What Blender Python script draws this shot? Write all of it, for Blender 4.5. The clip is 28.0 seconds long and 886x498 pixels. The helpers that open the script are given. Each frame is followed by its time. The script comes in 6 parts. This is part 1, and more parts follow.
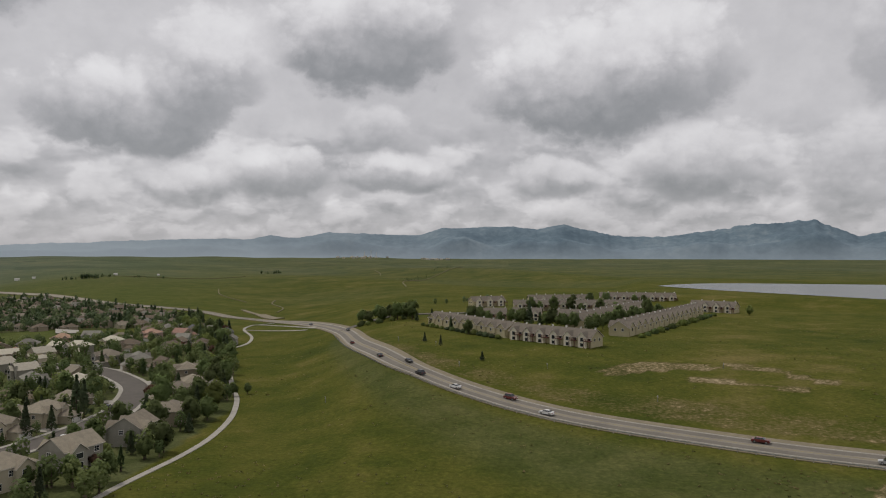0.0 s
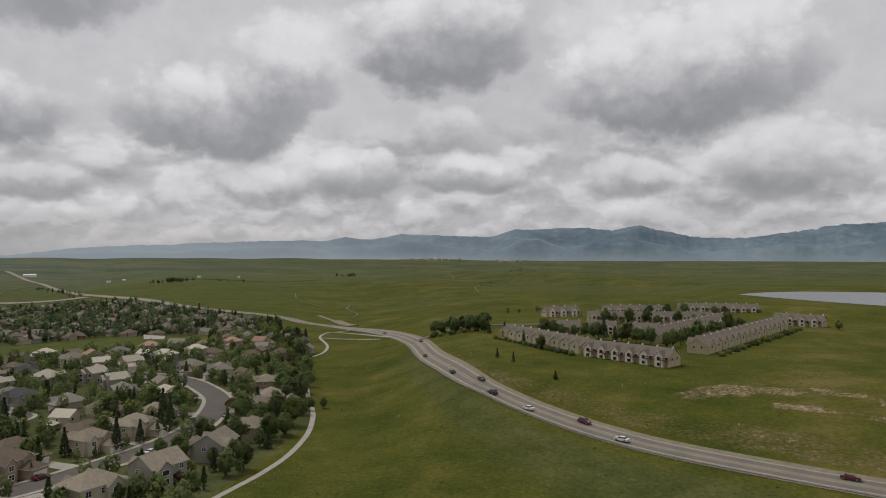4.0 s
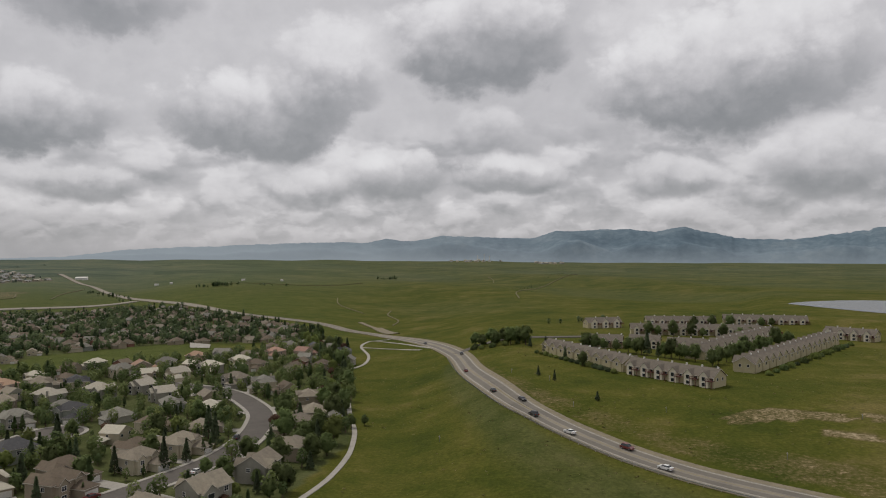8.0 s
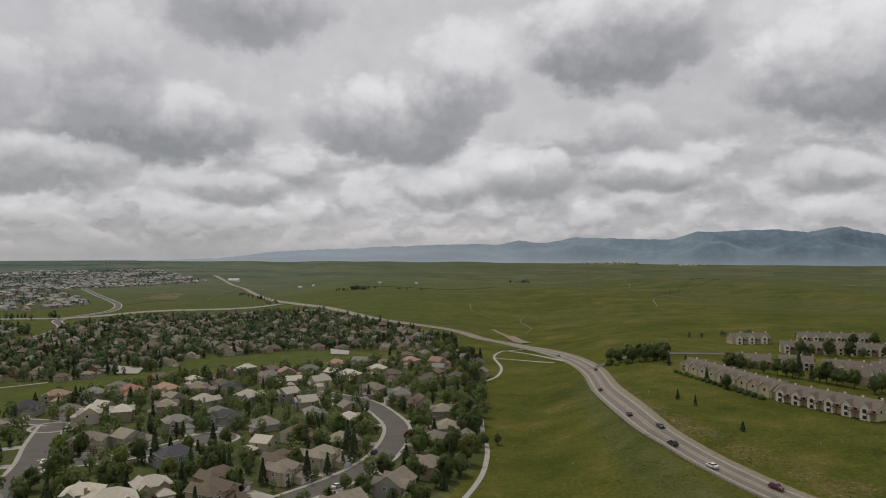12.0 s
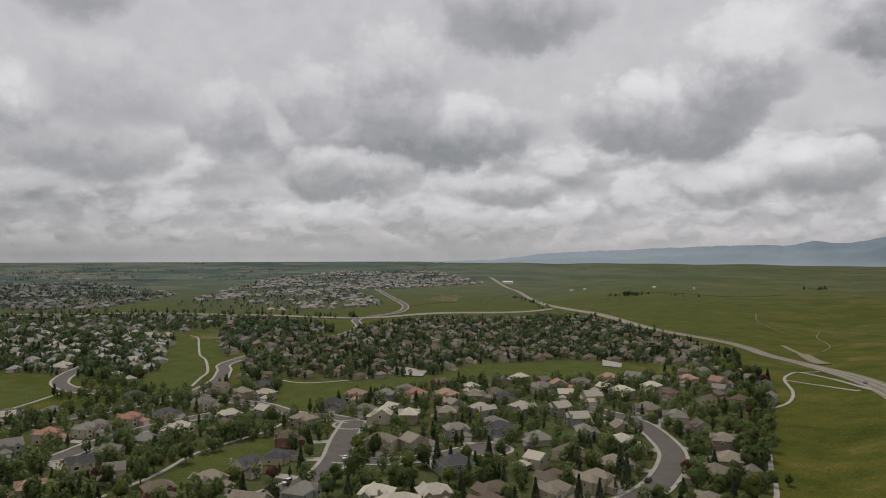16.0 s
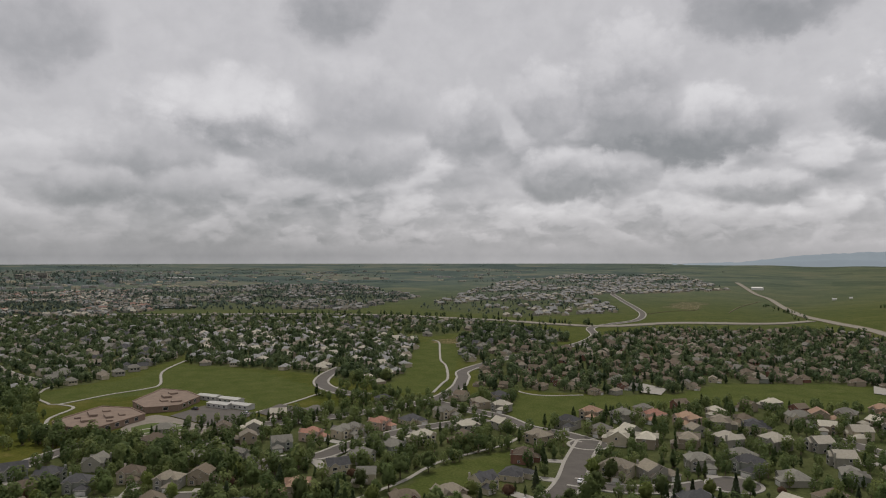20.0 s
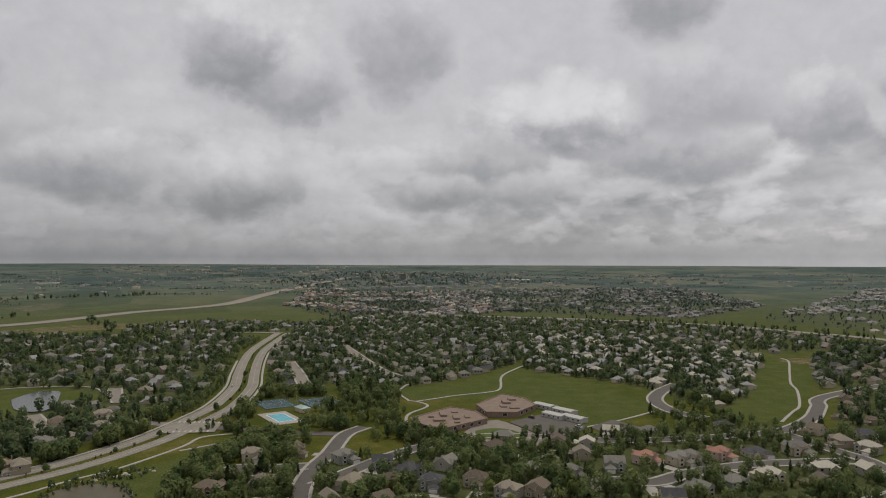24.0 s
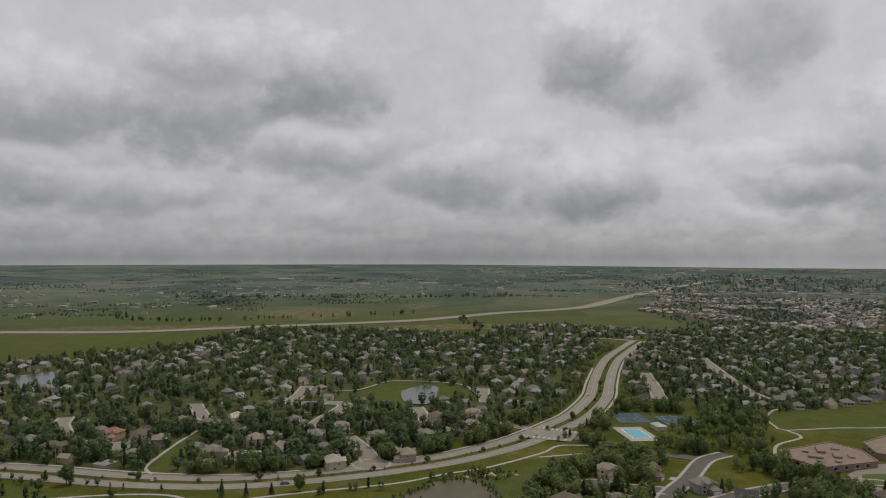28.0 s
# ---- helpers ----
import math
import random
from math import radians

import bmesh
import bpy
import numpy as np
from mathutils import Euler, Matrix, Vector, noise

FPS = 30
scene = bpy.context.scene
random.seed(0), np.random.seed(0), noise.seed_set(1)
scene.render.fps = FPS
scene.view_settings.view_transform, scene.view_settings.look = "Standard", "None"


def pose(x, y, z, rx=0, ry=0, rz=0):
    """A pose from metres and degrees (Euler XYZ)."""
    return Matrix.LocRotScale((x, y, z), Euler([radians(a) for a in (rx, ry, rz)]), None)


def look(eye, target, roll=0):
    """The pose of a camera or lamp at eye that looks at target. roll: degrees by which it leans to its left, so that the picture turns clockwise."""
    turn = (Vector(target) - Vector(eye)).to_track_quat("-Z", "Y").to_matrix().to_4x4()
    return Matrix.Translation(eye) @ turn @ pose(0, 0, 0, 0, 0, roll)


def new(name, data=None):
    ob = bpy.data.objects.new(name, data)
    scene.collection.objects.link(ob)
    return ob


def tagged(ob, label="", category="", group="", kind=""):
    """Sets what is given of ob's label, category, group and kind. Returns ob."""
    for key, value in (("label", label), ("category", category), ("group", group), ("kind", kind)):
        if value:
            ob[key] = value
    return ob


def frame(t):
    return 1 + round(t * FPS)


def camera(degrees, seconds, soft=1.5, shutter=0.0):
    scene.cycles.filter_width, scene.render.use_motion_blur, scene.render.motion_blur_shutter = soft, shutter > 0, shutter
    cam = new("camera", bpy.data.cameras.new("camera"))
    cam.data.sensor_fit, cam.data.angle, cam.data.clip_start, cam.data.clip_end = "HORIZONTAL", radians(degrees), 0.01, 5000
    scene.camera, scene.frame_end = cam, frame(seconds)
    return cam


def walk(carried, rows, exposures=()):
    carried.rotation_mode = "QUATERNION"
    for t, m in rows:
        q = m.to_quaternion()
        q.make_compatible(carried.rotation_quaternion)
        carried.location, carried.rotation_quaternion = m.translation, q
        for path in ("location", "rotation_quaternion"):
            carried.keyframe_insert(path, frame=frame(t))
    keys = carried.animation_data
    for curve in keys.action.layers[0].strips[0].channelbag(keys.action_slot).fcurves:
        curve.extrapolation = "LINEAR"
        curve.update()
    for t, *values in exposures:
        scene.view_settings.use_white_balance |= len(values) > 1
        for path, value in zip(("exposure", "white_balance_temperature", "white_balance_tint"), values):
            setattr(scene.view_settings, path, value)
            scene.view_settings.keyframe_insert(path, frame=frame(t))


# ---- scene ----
# Eye height rises while the view turns to the left: seconds, height, tilt, turn
PATH = (
    (0.0, 55.0, 90.3, -0.0), (0.5, 55.66, 90.305, 0.354), (1.0, 56.33, 90.311, 0.802), (1.5, 57.04, 90.316, 0.596), (2.0, 57.79, 90.321, 0.446),
    (2.5, 58.63, 90.327, 0.836), (3.0, 59.55, 90.332, 1.93), (3.5, 60.56, 90.337, 3.825), (4.0, 61.61, 90.343, 5.646), (4.5, 62.69, 90.348, 6.75),
    (6.5, 65.88, 90.37, 7.303), (7.0, 66.83, 90.375, 7.729), (7.5, 67.77, 90.38, 8.028), (8.0, 68.73, 90.386, 8.809), (8.5, 69.69, 90.391, 9.793),
    (9.0, 70.66, 90.396, 10.345), (9.5, 71.61, 90.402, 10.856), (10.0, 72.55, 90.407, 11.692), (10.5, 73.49, 90.412, 13.176), (11.0, 74.44, 90.418, 14.974),
    (11.5, 75.38, 90.423, 17.049), (12.0, 76.33, 90.429, 19.118), (12.5, 77.28, 90.434, 21.518), (14.5, 81.27, 90.455, 32.187), (15.0, 82.18, 90.461, 34.913),
    (15.5, 83.09, 90.466, 37.561), (16.0, 84.03, 90.471, 40.046), (16.5, 85.0, 90.477, 42.517), (17.0, 86.01, 90.482, 44.979), (17.5, 87.05, 90.487, 47.311),
    (18.0, 88.11, 90.493, 49.419), (18.5, 89.19, 90.498, 51.881), (19.0, 90.29, 90.504, 54.227), (19.5, 91.4, 90.509, 56.215), (20.0, 92.53, 90.514, 58.167),
    (20.5, 93.66, 90.52, 60.972), (21.0, 94.8, 90.525, 64.352), (21.5, 95.95, 90.53, 68.238), (23.5, 100.68, 90.552, 80.785), (24.0, 101.76, 90.557, 83.642),
    (24.5, 102.85, 90.562, 86.708), (25.0, 103.92, 90.568, 90.517), (25.5, 105.0, 90.573, 94.826), (26.0, 106.07, 90.579, 98.711), (26.5, 107.15, 90.584, 102.352),
    (27.0, 108.22, 90.589, 105.923), (27.5, 109.29, 90.595, 109.615), (28.0, 110.36, 90.6, 110.767),
)
cam = camera(62.2, 28.0, soft=1.05)
walk(cam, [(t, pose(0, 0, z, tilt, 0, turn)) for t, z, tilt, turn in PATH], [(0.0, 0.0), (28.0, 0.0)])

# ---- daylight: a broken overcast with the sun behind it ----
SUN_TURN, SUN_HEIGHT = radians(58), radians(62)
sun_data = bpy.data.lights.new("sun", "SUN")
sun_data.energy, sun_data.angle, sun_data.color = 1.45, radians(14), (1.0, 0.94, 0.82)
sun = new("sun", sun_data)
sun.matrix_world = look((0, 0, 400), Vector((0, 0, 400)) + Vector((math.sin(SUN_TURN), -math.cos(SUN_TURN), -math.tan(SUN_HEIGHT))))

# clouds as the sky shows them: turn, height, half width, half height (degrees), lighter (+) or darker (-)
CLOUDS_WEST = [(22.4, 8.7, 5.9, 1.7, -.9), (18.4, 11, 3.5, 2.3, -.6), (6.6, 14.2, 6.3, 2.1, -1), (3.3, 16.4, 3.5, 1.7, -.3),
               (-10.9, 10.4, 6.3, 2.3, -1), (-16.8, 11.4, 4.3, 2.5, -.7), (12.4, 4.9, 3.1, 1, -.6), (3.3, 5.1, 3.9, .8, -.7),
               (19.7, 4.5, 2.8, .9, -.5), (-8.6, 4.8, 2.8, .8, -.5), (-20, 5.1, 4.7, 1.4, -.5), (32.7, 16.8, 3.9, 1.7, -.5),
               (5.7, 8.6, 2.8, 1, -.3), (-29.2, 4, 3.5, 1.7, -.4), (-32.4, 12.2, 2.4, 2.5, -.3)]
HEADS_WEST = [(-7.6, 17.1, 4.3, 1.9, .7), (-14.8, 16.3, 4.3, 2.1, .7), (13.7, 7.4, 2.8, .7, .8), (3.6, 7.1, 3.9, .7, .8),
              (21, 6.1, 2.8, .9, .6), (15.9, 15.9, 3.5, 2.1, .6), (-23.9, 7, 2.4, .6, .5), (-10.7, 6.2, 2.8, .7, .5),
              (-1.4, 2.6, 7.9, .7, .3), (34.2, 2.8, 1.6, .3, .6), (40.6, 5.2, 3.5, .7, .4), (36, 5.9, 3.5, .7, .4), (75.6, 11.9, 4.4, 1.9, .8)]
CLOUDS_SOUTH = [(40.8, 8.1, 6.6, 1.6, -1), (44.4, 10.9, 3.8, 2.1, -.5), (35.5, 16.9, 4.7, 2.2, -.6), (44.5, 5.5, 2.4, .7, -.3),
                (66.5, 17.6, 2.8, 2.3, -.7), (73.8, 8.5, 5.9, 1.1, -.8), (66.1, 6.4, 4.7, 1.2, -.7), (48.7, 5.1, 3.5, 1, -.7),
                (57, 8.7, 2.6, 1.6, -.5), (34.8, 4.4, 3.1, .6, -.5), (50.4, 9.7, 2, 1.7, -.4), (64.8, 10.2, 3.5, 1.7, -.3),
                (80.1, 6, 3.5, 1.3, -.6), (86.7, 14.2, 2.4, 2.7, -.5), (77.5, 4.1, 2.4, .7, -.5), (42, 5.1, 2, .7, .4)]
CLOUDS_EAST = [(122.3, 11.5, 4.8, 2, -1), (99, 13.6, 3.5, 1.9, -.9), (94.3, 11.2, 2.8, 1.7, -.7), (99.4, 4, 3.5, 1.4, -.7),
               (109.9, 5, 3.9, 1.3, -.6), (121.1, 6.8, 3.8, 1.1, -.6), (97.8, 18.1, 4.7, 1.4, .5), (99.4, 8.4, 2.8, 1.2, .4),
               (83.9, 4.1, 2.8, .8, -.6), (86.6, 8.8, 3.5, 1.2, .3), (130.3, 9.2, 4.3, 2.3, -.8), (140.2, 8.7, 4.3, 1.9, -.8),
               (140.2, 4.4, 2.4, 1, -.5), (129.5, 13.4, 3.5, 1.2, -.5), (106, 10.5, 4.3, 2.1, .3), (134.2, 3.9, 4.7, .8, -.3)]


class Nodes:
    """Short hand for a node tree."""

    def __init__(self, tree):
        self.tree = tree
        tree.nodes.clear()

    def add(self, kind):
        return self.tree.nodes.new(kind)

    def wire(self, a, b):
        self.tree.links.new(a, b)

    def put(self, socket, value):
        if isinstance(value, bpy.types.NodeSocket):
            self.wire(value, socket)
        else:
            socket.default_value = value

    def math(self, what, *values):
        node = self.add("ShaderNodeMath")
        node.operation = what
        for socket, value in zip(node.inputs, values):
            self.put(socket, value)
        return node.outputs[0]

    def vec(self, what, *values):
        node = self.add("ShaderNodeVectorMath")
        node.operation = what
        for socket, value in zip(node.inputs, values):
            self.put(socket, value)
        return node.outputs["Value"] if what in ("DOT_PRODUCT", "LENGTH") else node.outputs["Vector"]

    def noise(self, vector, scale, detail=4.0, rough=0.55):
        node = self.add("ShaderNodeTexNoise")
        self.put(node.inputs["Vector"], vector)
        node.inputs["Scale"].default_value, node.inputs["Detail"].default_value = scale, detail
        node.inputs["Roughness"].default_value = rough
        return node.outputs["Fac"]

    def ramp(self, value, stops):
        node = self.add("ShaderNodeValToRGB")
        while len(node.color_ramp.elements) < len(stops):
            node.color_ramp.elements.new(0.5)
        for element, (at, colour) in zip(node.color_ramp.elements, stops):
            element.position, element.color = at, (*colour, 1)
        self.wire(value, node.inputs[0])
        return node.outputs[0]

    def mix(self, factor, a, b):
        node = self.add("ShaderNodeMix")
        node.data_type = "RGBA"
        self.put(node.inputs[0], factor)
        for socket, value in ((node.inputs[6], a), (node.inputs[7], b)):
            self.put(socket, value if isinstance(value, bpy.types.NodeSocket) else (*value, 1))
        return node.outputs[2]


def build_sky():
    world = bpy.data.worlds.new("sky")
    scene.world = world
    world.use_nodes = True
    n = Nodes(world.node_tree)
    way = n.add("ShaderNodeTexCoord").outputs["Generated"]
    split = n.add("ShaderNodeSeparateXYZ")
    n.wire(way, split.inputs[0])
    x, y, z = split.outputs
    turn = n.math("MULTIPLY", n.math("ARCTAN2", n.math("MULTIPLY", x, -1.0), y), 57.29578)
    rise = n.math("MULTIPLY", n.math("ARCSINE", z), 57.29578)
    # cloud edges: softly ragged, with rounded knobs like a cauliflower's
    rag_a = n.math("SUBTRACT", n.noise(way, 8.0, 2.0, 0.5), 0.5)
    rag_b = n.math("SUBTRACT", n.noise(n.vec("ADD", way, (5.1, 2.3, 7.7)), 10.0, 2.0, 0.5), 0.5)
    rag_c = n.math("SUBTRACT", n.noise(n.vec("ADD", way, (1.7, 8.3, 3.1)), 60.0, 3.0, 0.55), 0.5)
    rag_d = n.math("SUBTRACT", n.noise(n.vec("ADD", way, (9.7, 4.3, 6.1)), 24.0, 4.0, 0.6), 0.5)
    flat = n.add("ShaderNodeCombineXYZ")
    n.put(flat.inputs[0], n.math("MULTIPLY_ADD", rag_c, 1.2, turn))
    n.put(flat.inputs[1], n.math("MULTIPLY", n.math("MULTIPLY_ADD", rag_a, 2.0, rise), 1.3))
    knob = n.add("ShaderNodeTexVoronoi")
    knob.voronoi_dimensions, knob.feature, knob.normalize = "2D", "SMOOTH_F1", True
    n.wire(flat.outputs[0], knob.inputs["Vector"])
    for socket, number in (("Scale", 0.34), ("Detail", 4.0), ("Roughness", 0.55), ("Smoothness", 0.25)):
        knob.inputs[socket].default_value = number
    lump = n.math("SUBTRACT", 0.36, knob.outputs["Distance"])
    wide = n.math("MULTIPLY_ADD", rag_a, 5.0, n.math("MULTIPLY_ADD", rag_c, 0.8, turn))
    tall = n.math("MULTIPLY_ADD", rag_b, 2.6, n.math("MULTIPLY_ADD", rag_c, 0.5, rise))
    spot = n.add("ShaderNodeCombineXYZ")
    n.put(spot.inputs[0], wide)
    n.put(spot.inputs[1], tall)

    def stretch(value, a, b, c, d, kind="SMOOTHSTEP"):
        node = n.add("ShaderNodeMapRange")
        node.interpolation_type = kind
        n.put(node.inputs[0], value)
        for socket, number in zip(node.inputs[1:5], (a, b, c, d)):
            socket.default_value = number
        return node.outputs[0]

    def lay(value, amount, shade):
        return n.math("MULTIPLY_ADD", amount, n.math("SUBTRACT", shade, value), value)

    west = stretch(turn, 62.0, 100.0, 1.0, 0.35)
    value = n.math("MULTIPLY_ADD", n.math("SUBTRACT", n.noise(way, 3.0, 2.0, 0.5), 0.5), 0.20, 0.655)
    # rows of small cumulus above the horizon, grey below and white on top
    for scale, aspect, drop, span, strength in ((0.27, 2.0, 0.5, (0.0, 1.6, 3.0, 5.0), 0.36), (0.135, 1.8, 1.0, (2.2, 4.4, 7.5, 11.0), 0.62)):
        fields = []
        for up in (0.0, drop):
            here = n.add("ShaderNodeCombineXYZ")
            n.put(here.inputs[0], n.math("MULTIPLY_ADD", lump, 1.6, turn))
            n.put(here.inputs[1], n.math("MULTIPLY", n.math("ADD", n.math("MULTIPLY_ADD", lump, -0.9, rise), up), aspect))
            fields.append(n.noise(here.outputs[0], scale, 4.0, 0.5))
        weight = n.math("MULTIPLY", n.math("MULTIPLY", stretch(rise, span[0], span[1], 0.0, 1.0), stretch(rise, span[2], span[3], strength, 0.0)), west)
        value = n.math("MULTIPLY_ADD", n.math("SUBTRACT", fields[0], fields[1]), n.math("MULTIPLY", weight, 1.35), value)
        value = n.math("MULTIPLY_ADD", n.math("SUBTRACT", stretch(fields[0], 0.46, 0.56, 0.0, 1.0), 0.5), n.math("MULTIPLY", weight, 0.22), value)
    # the large clouds: a soft dark base under a lit, knobbed head
    edge = n.math("MULTIPLY", lump, 1.5)
    for a, e, w, h, amount in CLOUDS_WEST + CLOUDS_SOUTH + CLOUDS_EAST:
        if amount > 0 or e < 3.4:
            continue
        high = 0.90 if a < 25 else 0.83 if a < 62 else 0.76
        east = a > 62
        off = n.vec("MULTIPLY", n.vec("SUBTRACT", spot.outputs[0], (a, e + 0.75 * h, 0)), ((0.62 if east else 0.76) / w, (0.44 if east else 0.46) / h, 0))
        v = n.vec("DOT_PRODUCT", off, (0.0, 1.0, 0.0))
        reach = n.math("SUBTRACT", n.vec("DOT_PRODUCT", off, off), edge)
        # crisp above, dissolving below
        body = stretch(n.math("MULTIPLY_ADD", v, -0.28, reach), 1.08 if east else 1.0, 0.15 if east else 0.34, 0.0, min(1.0, 0.25 + abs(amount) * 0.75))
        billow = n.math("MULTIPLY_ADD", lump, 0.35 if east else 0.6, n.math("MULTIPLY_ADD", rag_d, 0.35, v))
        value = lay(value, body, stretch(billow, -0.45, 0.95, 0.33 if east else 0.33, high))
    for a, e, w, h, amount in HEADS_WEST + CLOUDS_EAST:
        if amount > 0 and e > 5:
            off = n.vec("MULTIPLY", n.vec("SUBTRACT", spot.outputs[0], (a, e, 0)), (0.8 / w, 0.8 / h, 0))
            reach = n.math("SUBTRACT", n.vec("DOT_PRODUCT", off, off), edge)
            value = lay(value, stretch(reach, 1.2, 0.0, 0.0, amount * 0.7), 0.92)
    value = n.math("MULTIPLY_ADD", lump, 0.12, value)
    value = n.math("MULTIPLY_ADD", rag_c, 0.06, value)
    value = n.math("MULTIPLY_ADD", rag_d, 0.06, value)
    # the deck closes towards the horizon, more so in the south and east
    veil = n.add("ShaderNodeMapRange")
    n.wire(turn, veil.inputs[0])
    for socket, number in zip(veil.inputs[1:5], (20.0, 110.0, 0.15, 0.36)):
        socket.default_value = number
    low = n.math("MULTIPLY", n.math("EXPONENT", n.math("MULTIPLY", n.math("ABSOLUTE", rise), -0.28)), veil.outputs[0])
    value = n.math("SUBTRACT", value, low)
    cloud = n.ramp(value, [(0.0, (0.14, 0.140, 0.145)), (0.3, (0.252, 0.257, 0.268)), (0.58, (0.488, 0.478, 0.494)), (0.78, (0.665, 0.650, 0.665)), (1.0, (0.84, 0.83, 0.84))])
    sky = n.add("ShaderNodeTexSky")
    sky.sky_type, sky.sun_disc = "NISHITA", False
    sky.sun_elevation, sky.sun_rotation = SUN_HEIGHT, -SUN_TURN
    blue = n.vec("MULTIPLY", sky.outputs[0], (0.06, 0.06, 0.06))
    colour = n.mix(0.93, blue, cloud)
    back = n.add("ShaderNodeBackground")
    n.wire(colour, back.inputs[0])
    back.inputs[1].default_value = 1.0
    n.wire(back.outputs[0], n.add("ShaderNodeOutputWorld").inputs[0])


build_sky()


# ---- materials ----
def surface(name, light, dark, size=1.0, rough=0.85, bump=0.0, vary=0.0, island=0.0, metal=0.0, stops=(0.35, 0.65), spec=0.3, thin=0.0, tint=0.0):
    """Two colours mixed by coarse and fine noise of that size in metres; vary: brightness from object to object."""
    m = bpy.data.materials.new(name)
    m.use_nodes = True
    n = Nodes(m.node_tree)
    place = n.add("ShaderNodeTexCoord").outputs["Object"]
    coarse = n.noise(place, 1.0 / size, 4.0)
    fine = n.noise(place, 7.0 / size, 3.0, 0.65)
    blend = n.math("ADD", n.math("MULTIPLY", coarse, 0.6), n.math("MULTIPLY", fine, 0.4))
    colour = n.ramp(blend, [(stops[0], dark), (stops[1], light)])
    if vary or island:
        hsv = n.add("ShaderNodeHueSaturation")
        n.wire(colour, hsv.inputs["Color"])
        if vary:
            pick, amount = n.add("ShaderNodeObjectInfo").outputs["Random"], vary
        else:
            pick, amount = n.add("ShaderNodeNewGeometry").outputs["Random Per Island"], island
        n.put(hsv.inputs["Value"], n.math("MULTIPLY_ADD", pick, 2 * amount, 1 - amount))
        n.put(hsv.inputs["Hue"], n.math("MULTIPLY_ADD", pick, 0.06 * amount, 0.5 - 0.03 * amount))
        colour = hsv.outputs[0]
    if tint:
        own = n.add("ShaderNodeAttribute")
        own.attribute_name = "tint"
        hsv = n.add("ShaderNodeHueSaturation")
        n.wire(colour, hsv.inputs["Color"])
        n.put(hsv.inputs["Value"], n.math("MULTIPLY_ADD", own.outputs["Fac"], 2 * tint, 1 - tint))
        n.put(hsv.inputs["Hue"], n.math("MULTIPLY_ADD", own.outputs["Fac"], -0.05, 0.52))
        colour = hsv.outputs[0]
    bsdf = n.add("ShaderNodeBsdfPrincipled")
    n.wire(colour, bsdf.inputs["Base Color"])
    bsdf.inputs["Roughness"].default_value, bsdf.inputs["Metallic"].default_value = rough, metal
    bsdf.inputs["Specular IOR Level"].default_value = spec
    if bump:
        b = n.add("ShaderNodeBump")
        b.inputs["Distance"].default_value = bump
        b.inputs["Strength"].default_value = 0.6
        n.wire(blend, b.inputs["Height"])
        n.wire(b.outputs[0], bsdf.inputs["Normal"])
    if thin:
        glow, both = n.add("ShaderNodeBsdfTranslucent"), n.add("ShaderNodeMixShader")
        n.wire(colour, glow.inputs[0])
        both.inputs[0].default_value = thin
        n.wire(bsdf.outputs[0], both.inputs[1])
        n.wire(glow.outputs[0], both.inputs[2])
        bsdf = both
    n.wire(bsdf.outputs[0], n.add("ShaderNodeOutputMaterial").inputs[0])
    return m


